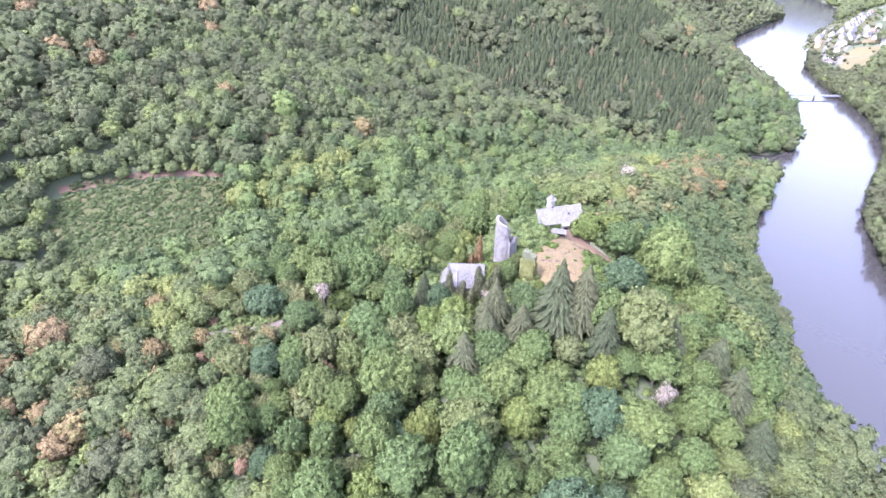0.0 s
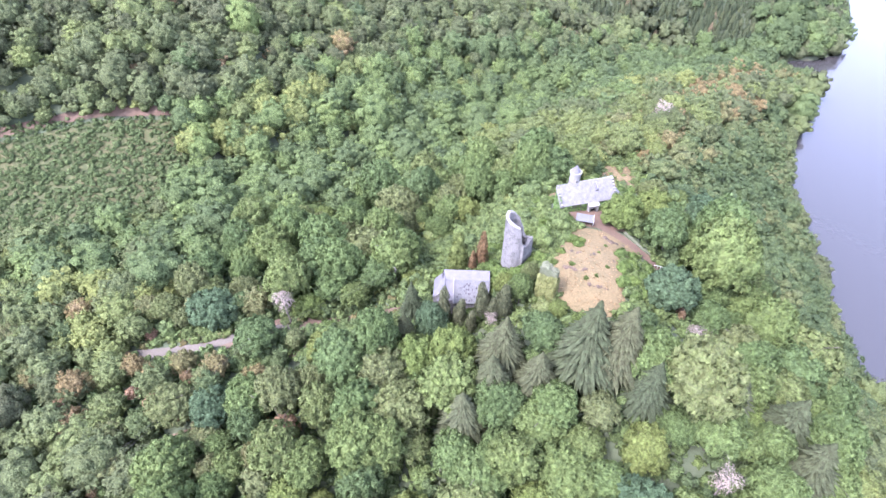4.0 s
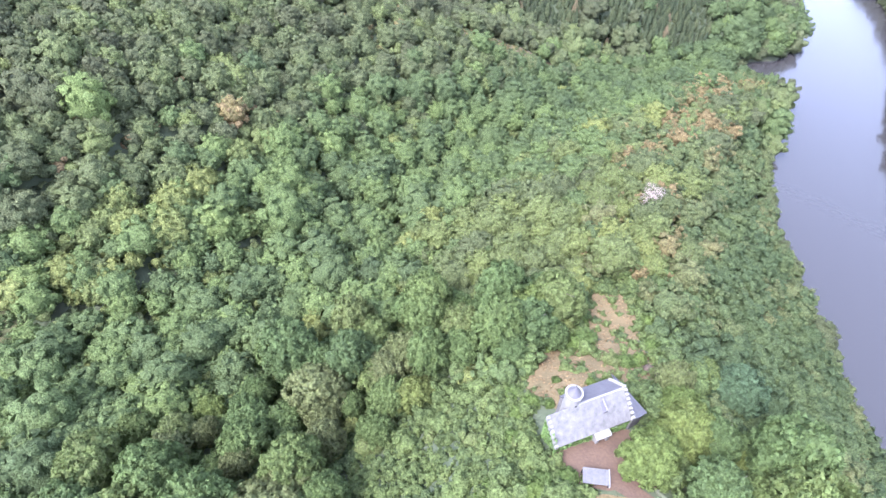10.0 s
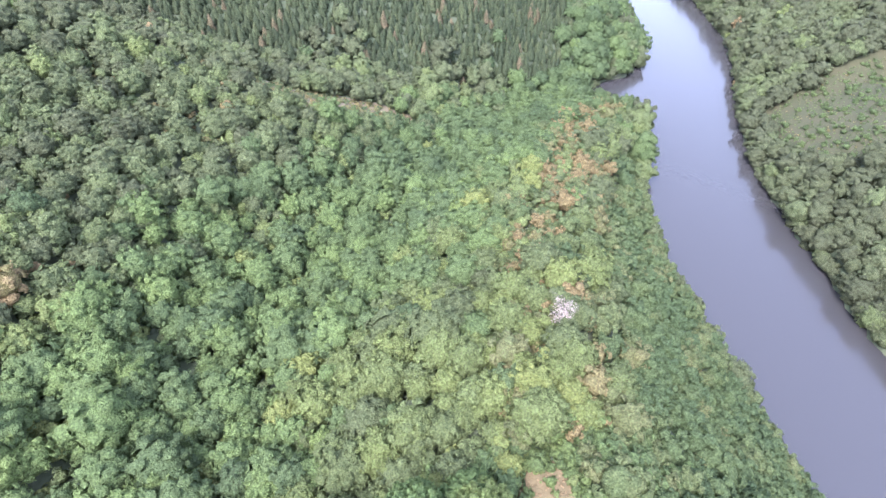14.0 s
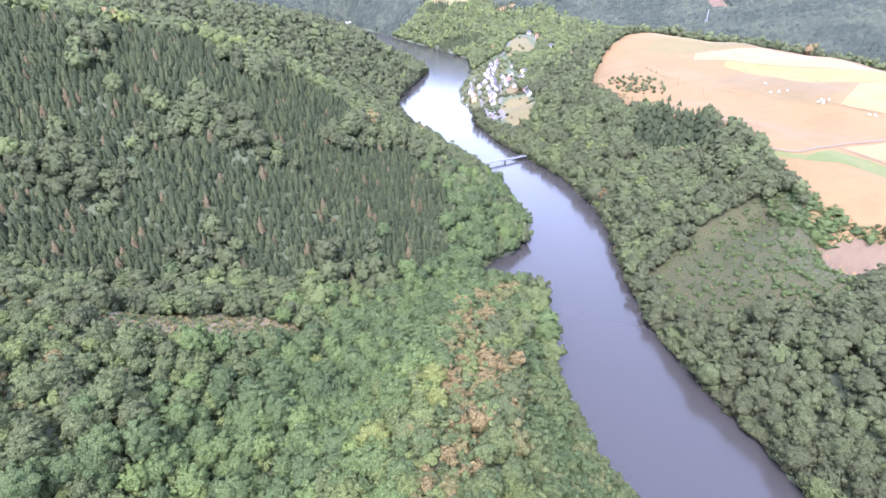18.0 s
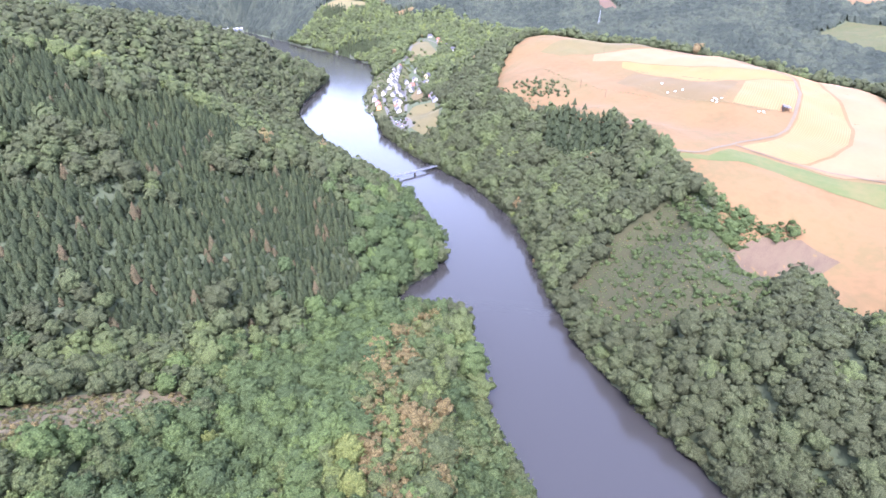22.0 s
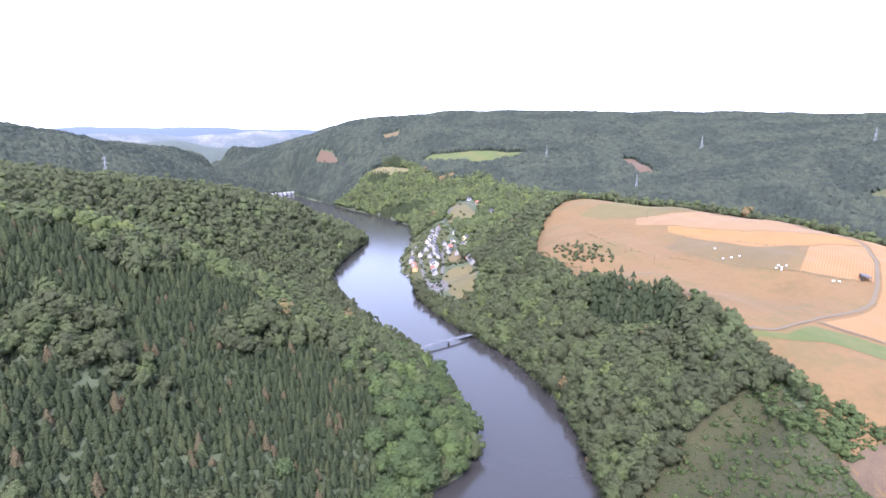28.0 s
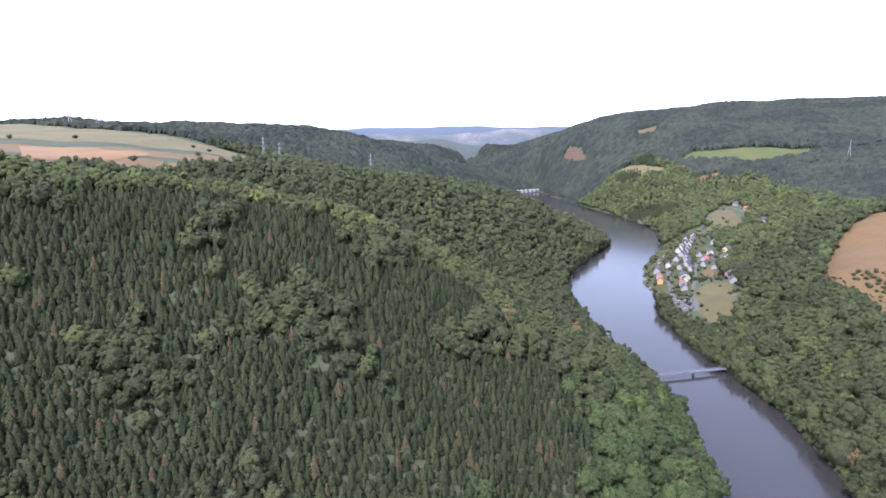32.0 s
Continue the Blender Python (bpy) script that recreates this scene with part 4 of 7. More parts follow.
# the distance: one unbroken canopy of small domes
def canopy(name, x0, x1, y0, y1, step, apart, allowed, mat, label):
    xs, ys = np.arange(x0, x1, step), np.arange(y0, y1, step)
    px, py = np.meshgrid(xs, ys)
    px, py = px.ravel() + rng.uniform(-0.3, 0.3, px.size) * step, py.ravel() + rng.uniform(-0.3, 0.3, py.size) * step
    w, h = int((x1 - x0) / apart) + 4, int((y1 - y0) / apart) + 4
    cx, cy = rng.uniform(0.1, 0.9, (2, h, w))
    tall, kind = rng.uniform(0.65, 1.15, (h, w)), rng.uniform(0, 1, (h, w))
    ix, iy = ((px - x0) / apart).astype(int) + 1, ((py - y0) / apart).astype(int) + 1
    top, shade = np.full(len(px), -1.0), np.zeros(len(px))
    for di in (-1, 0, 1):
        for dj in (-1, 0, 1):
            a, b = ix + di, iy + dj
            d2 = (px - x0 - (a - 1 + cx[b, a]) * apart) ** 2 + (py - y0 - (b - 1 + cy[b, a]) * apart) ** 2
            rise = tall[b, a] * (1 - d2 / (apart * 0.95) ** 2)
            shade = np.where(rise > top, kind[b, a], shade)
            top = np.maximum(top, rise)
    z = ground(px, py) + 1 + np.maximum(top, -0.5) * apart * 0.95 + rng.uniform(-1.2, 1.2, len(px))
    ok = allowed(px, py)
    rim = ok.reshape(len(ys), len(xs)).copy()
    rim[1:-1, 1:-1] &= rim[:-2, 1:-1] & rim[2:, 1:-1] & rim[1:-1, :-2] & rim[1:-1, 2:]
    z = np.where(rim.ravel(), z, ground(px, py) + 0.4)
    shade = 0.95 * shade + 0.25 * swell(px, py, 420, 1.0) * swell(px, py, 190, 2.6) - 0.2 * (swell(px, py, 260, 4.0) > 0.74) - 0.42 * (swell(px, py, 330, 6.1) + 0.12 * swell(px, py, 40, 1.7) > 0.6) + 0.1
    k = (np.arange(len(ys) - 1)[:, None] * len(xs) + np.arange(len(xs) - 1)[None]).ravel()
    k = k[ok[k] & ok[k + 1] & ok[k + len(xs)] & ok[k + len(xs) + 1]]
    tris = np.concatenate([np.stack([k, k + 1, k + 1 + len(xs)], 1), np.stack([k, k + 1 + len(xs), k + len(xs)], 1)])
    used, tris = np.unique(tris, return_inverse=True)
    verts = np.column_stack([px, py, z])[used]
    return tagged(new(name, mesh_of(name, verts, tris.reshape(-1, 3), [mat], np.clip(1.25 * shade[used] - 0.1, 0, 1))), label, "wood", kind="stuff")


canopy("far_woods", -1500, 3300, 1540, 3300, 6.0, 14, lambda x, y: wooded(x, y) & ~((y < 1885) & (x > 575 + (y - 1560) * 0.3) & (x < 1235)) & (x < 1200 + 0.9 * y) & (x > -0.2 * y - 500), M_LEAF_HAZED, "distant wooded hills beyond the valley")
canopy("far_woods", 1300, 3200, -100, 1560, 6.0, 14, wooded, M_LEAF_HAZED, "distant wooded hills east of the fields")
x, y = scatter(-500, 560, -200, 84, 11)
k = wooded(x, y) & ((y < 52) | (x < -160) | (x > 190))
stand("broadleaf_wood", x[k], y[k], np.full(k.sum(), 7.5), REMOTE, M_LEAF, "wood on the slopes behind", tone(x[k], y[k]))

# trees that hang over both banks
for bank, side, n_bank in ((BANK_RIGHT, 1, 560), (BANK_LEFT, -1, 560)):
    q = along(bank, n_bank)
    d = np.gradient(q, axis=0)
    d = np.stack([d[:, 1], -d[:, 0]], 1) / np.linalg.norm(d, axis=1)[:, None] * side
    q = q + d * rng.uniform(0.2, 3.5, (n_bank, 1))
    k = (off_line(VILLAGE[1:7], q[:, 0], q[:, 1]) > 12) & ~inside(RIVER, q[:, 0], q[:, 1]) & (q[:, 1] < 1360)
    q = q[k]
    stand("bank_trees", q[:, 0], q[:, 1], rng.uniform(3.4, 6.4, len(q)), THIN, M_LEAF, "leafy trees overhanging the river bank", tone(q[:, 0], q[:, 1]), tall=(0.8, 1.3), sink=-0.8, category="trees")



# ---- single trees, shrubs and bushes round the castle ----
def trunk_mesh(name, height, base, limbs, spread_out, lean=0.0):
    """A tapered trunk with limbs."""
    pieces = []

    def rod(a, b, ra, rb, sides=6):
        a, b = np.array(a, float), np.array(b, float)
        d = (b - a) / np.linalg.norm(b - a)
        u = np.cross(d, (0.3, 0.9, 0.2))
        u /= np.linalg.norm(u)
        w = np.cross(d, u)
        t = np.linspace(0, 2 * math.pi, sides, endpoint=False)[:, None]
        ring = np.cos(t) * u + np.sin(t) * w
        v = np.concatenate([a + ring * ra, b + ring * rb])
        k = np.arange(sides)
        n = (k + 1) % sides
        pieces.append((v, np.concatenate([np.stack([k, n, n + sides], 1), np.stack([k, n + sides, k + sides], 1)])))

    top = (lean * height, 0, height)
    rod((0, 0, -0.8), (lean * height * 0.5, 0.1, height * 0.5), base, base * 0.7)
    rod((lean * height * 0.5, 0.1, height * 0.5), top, base * 0.7, base * 0.2)
    for i in range(limbs):
        t = rng.uniform(0.45, 0.9)
        a = i * 2.4 + rng.uniform(-0.4, 0.4)
        s = (lean * height * t, 0, height * t)
        r = spread_out * rng.uniform(0.55, 1.0)
        e = (s[0] + r * math.cos(a), s[1] + r * math.sin(a), s[2] + r * rng.uniform(0.35, 0.9))
        rod(s, e, base * 0.32, base * 0.08, 5)
        for _ in range(2 if limbs > 9 else 0):
            f = (e[0] + r * 0.5 * rng.uniform(-1, 1), e[1] + r * 0.5 * rng.uniform(-1, 1), e[2] + r * rng.uniform(0.1, 0.5))
            rod(e, f, base * 0.1, base * 0.03, 4)
    return mesh_of(name, *join(pieces), [M_BARK])


def leafy(name, mat, n, n_tufts, tuft, masses=None, squash=0.74, rough=0.2):
    """A crown of leaf masses, each set with many small sprays."""
    if masses is None:
        v, f = crown(n * 8, n_tufts * 9, tuft * 0.62, mass=0.125, rough=0.4, lobe=0.34, wild=0.75)
        way, f = facing(v, f, (0, 0, 0.2 * v[:, 2].max()), 0.62)
        return mesh_of(name, v, f, [mat], smooth=True, normals=way)
    pieces = [blob(c, np.array(s) * squash, rough) for c, s in masses]
    share = np.array([s[0] * s[2] for _, s in masses])
    pick = rng.choice(len(masses), n_tufts, p=share / share.sum())
    d = rng.normal(0, 1, (n_tufts, 3))
    d[:, 2] = np.where(d[:, 2] < -0.4, -d[:, 2], d[:, 2])
    d /= np.linalg.norm(d, axis=1)[:, None]
    c, s = np.array([m[0] for m in masses])[pick], np.array([m[1] for m in masses])[pick]
    pieces.append(tufts(c + d * s * rng.uniform(0.86, 1.1, (n_tufts, 1)), d, tuft))
    v, f = join(pieces)
    way, f = facing(v, f, (0, 0, 0.3 * v[:, 2].max()), 0.5)
    return mesh_of(name, v, f, [mat], smooth=True, normals=way)


def fir(name, mat, whorls, boughs):
    """A spruce crown of drooping boughs, 1 wide from its trunk and 3.6 tall."""
    pieces = []
    for i in range(whorls):
        t = i / whorls
        for j in range(boughs):
            a = j * 6.283 / boughs + i * 0.9 + rng.uniform(-0.25, 0.25)
            r = max(0.09, (1 - t) ** 0.8 * rng.uniform(0.4, 1.2))
            z = 0.45 + 3.05 * t + rng.uniform(-0.16, 0.16)
            c, s = math.cos(a), math.sin(a)
            w = 0.075 * r + 0.022
            v = np.array([(0, 0, z + 0.22), (c * r * 0.55 - s * w, s * r * 0.55 + c * w, z - 0.02 * r), (c * r * 0.55 + s * w, s * r * 0.55 - c * w, z - 0.02 * r), (c * r, s * r, z - 0.34 * r), (c * r * 0.5, s * r * 0.5, z + 0.15)])
            pieces.append((v, np.array([(0, 4, 1), (0, 2, 4), (4, 3, 1), (4, 2, 3)])))
    pieces.append((np.array([(0.07, 0, 3.3), (-0.05, 0.06, 3.3), (-0.05, -0.06, 3.3), (0, 0, 3.75)]), np.array([(0, 1, 3), (1, 2, 3), (2, 0, 3)])))
    v, f = join(pieces)
    way, f = facing(v, f, (0, 0, 1.0), 0.88)
    return mesh_of(name, v, f, [mat], smooth=True, normals=way)


def tinted(name, colours, rough=0.75):
    return material(name, colours, 0.5, rough=rough, source="object", fine=0.4, bump=0.8, bump_scale=1.8, specular=0.1, leaf=0.4)


M_LIME = tinted("lime_leaves", [(0.150, 0.212, 0.060), (0.182, 0.232, 0.066), (0.220, 0.250, 0.074)])
M_TEAL = tinted("bluish_leaves", [(0.100, 0.156, 0.078), (0.125, 0.180, 0.088)])
M_RUST = tinted("rusty_leaves", [(0.27, 0.235, 0.115), (0.40, 0.270, 0.150), (0.46, 0.300, 0.190)])
M_CONE = tinted("cypress_leaves", [(0.135, 0.170, 0.050), (0.165, 0.198, 0.058)])
M_THUJA = tinted("grey_cypress_leaves", [(0.118, 0.132, 0.068), (0.150, 0.160, 0.080)])
M_RUSTCONE = tinted("browned_cypress", [(0.24, 0.155, 0.075), (0.27, 0.18, 0.095)])
M_BUSH = tinted("bush_leaves", [(0.115, 0.165, 0.052), (0.150, 0.215, 0.058), (0.195, 0.255, 0.064)])
M_GREY = tinted("bare_twigs", [(0.44, 0.37, 0.30), (0.58, 0.49, 0.41)], 0.9)


def model(kind, name, label, category, parts):
    """A first example, kept as the pattern for its copies."""
    ob = new(name)
    for part_name, me in parts:
        p = new(part_name, me)
        p.parent = ob
        if part_name == "twigs":
            tagged(p, "bare pale twigs", kind="stuff")
    return tagged(ob, label, category, group=kind)


def crown_scaled(me, r, high, lift):
    """Brings a crown of unit size to metres."""
    me.transform(Matrix.Translation((0, 0, lift)) @ Matrix.Diagonal((r, r, high, 1)))
    return me


patterns = {}
for i in range(6):
    patterns["oak", i] = ("tree", "green broadleaf tree with a lumpy crown", "tree", lambda i=i: [("trunk", trunk_mesh("trunk", 8.5, 0.28, 6, 3.0)), ("crown", crown_scaled(leafy("crown", M_LEAF_NEAR, 9 + i % 3, 420, 0.078), 4.5, 4.4 + 0.8 * (i % 3), 3.0))])
for i in range(3):
    patterns["spruce", i] = ("spruce_tree", "tall dark green spruce with drooping boughs", "tree", lambda i=i: [("trunk", trunk_mesh("trunk", 14, 0.25, 0, 1)), ("crown", crown_scaled(fir("crown", M_NEEDLE_NEAR, 44, 26), 5.2, 3.7, 0.5))])
patterns["lime", 0] = ("tree", "bright yellow-green maple with a round full crown", "tree", lambda: [("trunk", trunk_mesh("trunk", 6, 0.25, 6, 2.6)), ("crown", crown_scaled(leafy("crown", M_LIME, 11, 500, 0.075), 4.4, 4.6, 0.6))])
patterns["teal", 0] = ("tree", "bluish green broadleaf tree with a dense crown", "tree", lambda: [("trunk", trunk_mesh("trunk", 7, 0.3, 6, 3)), ("crown", crown_scaled(leafy("crown", M_TEAL, 11, 500, 0.075), 4.6, 4.8, 1.2))])
patterns["rust", 0] = ("tree", "withering tree with rust-brown leaves", "tree", lambda: [("trunk", trunk_mesh("trunk", 7, 0.2, 7, 2.4)), ("crown", crown_scaled(leafy("crown", M_RUST, 7, 300, 0.085), 2.5, 3.6, 1.5))])
patterns["column", 0] = ("cypress_tree", "columnar yellow-green cypress beside the keep", "tree", lambda: [("trunk", trunk_mesh("trunk", 4, 0.15, 0, 1)), ("crown", crown_scaled(leafy("crown", M_CONE, 0, 1000, 0.09, [((0, 0, 0.55), (0.8, 0.8, 0.6)), ((0, 0, 1.1), (0.62, 0.62, 0.6)), ((0, 0, 1.6), (0.36, 0.36, 0.5))]), 2.3, 4.4, 0.0))])
patterns["thuja", 0] = ("cypress_tree", "slender grey-green cypress in front of the gatehouse", "tree", lambda: [("trunk", trunk_mesh("trunk", 4, 0.12, 0, 1)), ("crown", crown_scaled(leafy("crown", M_THUJA, 0, 1500, 0.075, [((0, 0, 0.5), (0.75, 0.75, 0.6)), ((0.1, 0, 1.0), (0.68, 0.62, 0.6)), ((-0.05, 0.05, 1.55), (0.42, 0.42, 0.5))]), 2.2, 4.6, 0.0))])
patterns["rust_column", 0] = ("cypress_tree", "narrow cypress turned orange-brown", "tree", lambda: [("trunk", trunk_mesh("trunk", 3, 0.12, 0, 1)), ("crown", crown_scaled(leafy("crown", M_RUSTCONE, 0, 700, 0.1, [((0, 0, 0.55), (0.8, 0.8, 0.6)), ((0, 0, 1.1), (0.6, 0.6, 0.6)), ((0, 0, 1.6), (0.34, 0.34, 0.5))]), 1.3, 3.6, 0.0))])
patterns["dead", 0] = ("dead_tree", "leafless pale dead tree with many fine branches", "tree", lambda: [("trunk", trunk_mesh("trunk", 8, 0.2, 16, 2.6)), ("twigs", crown_scaled(leafy("twigs", M_GREY, 6, 1000, 0.04, lobes(6), squash=0.1), 2.8, 4.0, 2.6))])
for i in range(3):
    patterns["bush", i] = ("bush", "leafy green bush on the castle hill", "bush", lambda i=i: [("foliage", crown_scaled(leafy("foliage", M_BUSH, 7, 520, 0.11, [(c, s) for (c, s) in lobes(7, 0.1, 0.7)]), 1.9, 1.7, -0.2)), ("stems", trunk_mesh("stems", 1.0, 0.06, 4, 0.8))])
made = {}
turns = random.Random(5)


def plant(kind, x, y, size=1.0, tall=1.0, label=""):
    i = turns.randrange(sum(1 for k in patterns if k[0] == kind))
    at = pose(x, y, g(x, y) - 0.1, turns.uniform(-3, 3), turns.uniform(-3, 3), turns.uniform(0, 360))
    if (kind, i) not in made:
        name, lab, cat, parts = patterns[kind, i]
        ob = made[kind, i] = model({"oak": "broadleaf trees below the castle", "bush": "bushes on the castle hill", "spruce": "spruces before the castle"}.get(kind, ""), name, lab, cat, parts())
        ob.matrix_world = at
    else:
        ob = copy_thing(made[kind, i], at)
    ob.scale = (size, size, size * tall)
    if label:
        ob["label"] = label
    return ob


BESPOKE = [("column", 6.5, 174, 1.9, 1.05), ("rust_column", 13.5, 173.6, 1.9, 1.0), ("rust_column", 10.6, 172.6, 1.4, 0.85),
           ("lime", 58, 187.5, 1.5, 1.0), ("teal", 65, 157, 1.6, 1.0), ("rust", 60, 140, 1.0, 1.1), ("rust", 66, 141, 0.75, 1.4), ("rust", 68, 154, 0.6, 1.3), ("dead", 108, 292, 1.8, 1.0), ("dead", 70, 146, 1.1, 1.0),
           ("dead", -45, 163, 1.3, 1.4), ("teal", -69, 165, 1.7, 0.85), ("oak", -51.5, 151.5, 1.5, 0.8), ("lime", -40, 168.5, 1.2, 1.0), ("oak", -26, 171, 1.1, 0.9), ("oak", -86, 168, 1.2, 0.8), ("rust", -88, 160, 0.9, 0.6), ("bush", -33, 160, 2.0, 0.9),
           ("rust", -76, 134, 1.16, 0.9), ("rust", -84, 138, 0.88, 0.9), ("rust", -103, 135, 0.95, 0.9), ("rust", -107, 163, 0.95, 0.8), ("rust", -70, 143, 0.88, 0.8), ("rust", -134, 139, 1.09, 0.9), ("rust", -92, 126, 0.82, 1.0), ("rust", -62, 128, 0.75, 1.0), ("rust", -150, 138, 1.0, 0.9), ("rust", -85, 113, 0.9, 0.7), ("lime", -88, 105, 0.9, 0.9), ("lime", -76, 104, 0.9, 0.9),
           ("lime", -32, 149, 1.2, 1.0), ("oak", -29, 130, 1.3, 1.1), ("lime", -20, 86, 1.5, 1.3), ("oak", -15, 145, 1.3, 1.5), ("lime", -6, 103, 1.3, 1.5), ("dead", 63, 107, 1.3, 1.2), ("lime", 48, 114, 1.3, 1.3), ("teal", 44, 101, 1.5, 1.3), ("lime", 22, 104, 1.4, 1.4), ("oak", 6, 88, 1.6, 1.5), ("oak", 68, 91, 1.3, 1.1),
           ("lime", 32, 149.5, 0.7, 0.8), ("lime", -8, 178, 0.9, 0.9), ("oak", 27, 141, 1.25, 1.05), ("lime", 37.5, 143.5, 0.9, 0.9), ("oak", 50, 140.5, 1.2, 0.95), ("lime", 4.5, 141, 1.45, 1.5), ("lime", 19.5, 159.5, 0.75, 1.3), ("oak", 22.6, 154.5, 0.75, 1.2), ("oak", 25.5, 159.5, 0.6, 1.1),
           ("thuja", 2.4, 154, 1.3, 1.45), ("thuja", 6.4, 153.4, 1.2, 1.1), ("thuja", 12.6, 153.8, 1.35, 1.1), ("thuja", 18.4, 152, 1.35, 1.05), ("thuja", 15.4, 152.2, 1.0, 1.0), ("thuja", 9.6, 150.5, 1.0, 1.0), ("dead", 15, 150, 0.8, 0.9), ("teal", -1.5, 152, 1.0, 1.75), ("spruce", -7, 160, 0.9, 1.4), ("spruce", -8, 150, 0.9, 1.3),
           ("spruce", 36, 134, 1.86, 1.05), ("spruce", 43, 134, 1.8, 1.0), ("spruce", 16.5, 138, 1.5, 1.05), ("spruce", 24.5, 131, 1.25, 1.0), ("spruce", 14, 131, 1.4, 1.0), ("spruce", 69.5, 126, 1.7, 0.9), ("spruce", 83, 121.5, 1.7, 0.9), ("spruce", 87, 112, 1.7, 0.9), ("spruce", 91, 101, 1.5, 0.9), ("spruce", 7, 124, 1.44, 1.0), ("spruce", 50, 126, 1.3, 1.0)]
for kind, x, y, size, tall in BESPOKE:
    plant(kind, x, y, size, tall)
taken = np.array([(b[1], b[2]) for b in BESPOKE])
reach_of = np.array([max(3.5, {"spruce": 3.6, "thuja": 3.0, "column": 3.0, "rust_column": 3.0}.get(b[0], 5.2) * b[3]) for b in BESPOKE])
for x, y, size in NEAR_TREES:
    if (np.hypot(taken[:, 0] - x, taken[:, 1] - y) / reach_of).min() > 1:
        if -73 < x < -56 and 119 < y < 131:
            continue
        if inside([(-4, 148), (20, 147), (33, 147), (40, 144.5), (51, 146), (56, 157), (30, 161), (-4, 170)], np.array([x]), np.array([y]))[0]:
            continue
        gap = off_line(ACCESS_ROAD[2:], np.array([x]), np.array([y]))[0]
        if gap < 8:
            continue
        if x < -6 and gap < 22 and y < 164:
            if turns.random() < 0.45:
                continue
            size *= 0.62
        if 22 < x < 74 and 136 < y < 160:
            size *= 0.62
        plant("rust" if inside(WITHERED, np.array([x]), np.array([y]))[0] and turns.random() < 0.3 else turns.choice(("oak",) * 22 + ("lime", "teal")), x, y, size / 4.7, turns.uniform(0.85, 1.2))
BUSHES = [(27, 189, 1.4), (31, 185, 1.6), (36, 187, 1.5), (41, 186.5, 1.3), (38, 182, 1.4), (33, 181, 1.5), (29, 184, 1.5), (34, 184, 1.7), (24, 186, 1.3), (26, 181, 1.2), (30, 178, 1.1), (40, 175.5, 1.1), (41.5, 173, 0.9), (43, 175, 0.8), (36, 169.5, 0.75), (31, 167.5, 1.0), (29, 164, 1.2), (27.5, 168, 0.9), (31, 163, 1.0), (33, 165, 0.7), (54, 171, 1.2), (58, 171.5, 1.0), (61, 168, 1.4), (58, 163, 1.3), (54, 155, 1.3), (51.5, 159, 1.2), (53, 165, 1.3), (56, 167, 1.3), (55, 160, 1.4), (57, 157, 1.3), (53, 151, 1.2), (47, 145.5, 1.1), (42, 144, 1.2), (36, 147, 1.2), (75, 178, 2.0), (69, 185.5, 1.8), (74, 190, 1.9), (64.5, 184.5, 1.2), (66, 190, 1.6), (66, 196, 1.5), (70, 200, 1.6), (73, 208, 1.5), (64, 206, 1.3), (20, 166.5, 1.3), (23, 161, 1.6), (25, 157, 1.5), (21, 162.5, 1.5), (18, 164, 1.2), (27, 159.5, 1.0), (20, 158, 1.2), (18, 178, 1.5), (22, 180, 1.3), (15, 171.5, 1.2), (10, 171, 1.1), (17, 172, 1.0), (2, 176, 1.5), (-5, 180, 1.8), (-4, 171, 1.3), (-10, 174, 1.3), (-16, 177, 1.4), (40, 209, 1.4), (36, 206, 1.5), (37, 214, 1.4), (53, 232, 2.2), (62, 231, 2.4), (59, 229, 1.8), (55, 230, 1.5), (50, 229, 1.3), (64, 238, 1.4), (80, 226, 1.4), (84, 236, 1.4), (73, 220, 1.3), (68.5, 219, 1.4), (71, 219.5, 1.2), (82, 217, 1.5), (44, 207, 0.8), (48, 215, 0.7), (56, 212.5, 0.8), (60, 213, 0.6), (33, 199, 1.3), (31, 194, 1.2), (48, 164, 0.45), (44, 160, 0.4), (50, 174, 0.4), (47, 170, 0.35), (41, 159, 0.45), (38, 164, 0.5), (20, 164, 1.7), (25.5, 164, 1.6), (22.8, 162.8, 1.8), (18, 167, 1.5), (27, 166.5, 1.3), (3, 154.6, 1.7), (6.5, 154, 1.9), (10, 154.4, 1.8), (13.5, 155, 1.7), (0, 155.5, 1.5), (16, 163.2, 2.1), (20, 161.6, 2.3), (24.3, 161.4, 2.3), (28, 162.6, 2.0), (17.4, 167.4, 1.7), (29.6, 166.4, 1.5)]
for x, y, size in BUSHES:
    plant("bush", x, y, size * 1.15, turns.uniform(0.8, 1.15))

M_HEATH = material("dry_heath", [(0.085, 0.085, 0.042), (0.12, 0.103, 0.056), (0.165, 0.128, 0.07), (0.09, 0.098, 0.046)], 0.2, bump=0.4, bump_scale=0.8, fine=0.5)
M_LEDGE = material("ledge_rock", [(0.062, 0.046, 0.034), (0.085, 0.060, 0.042), (0.104, 0.072, 0.050)], 0.8, bump=0.1, bump_scale=3, source="tint", fine=0.5)
M_STRAW = material("straw_tufts", [(0.160, 0.122, 0.052), (0.230, 0.162, 0.075), (0.300, 0.212, 0.110), (0.180, 0.150, 0.060)], 0.8, source="tint", fine=0.4, leaf=0.3)
M_VERGE = material("trodden_verge", [(0.085, 0.070, 0.042), (0.120, 0.086, 0.056), (0.140, 0.094, 0.062), (0.078, 0.082, 0.036)], 0.16, bump=0.2, bump_scale=1.2, fine=0.5)
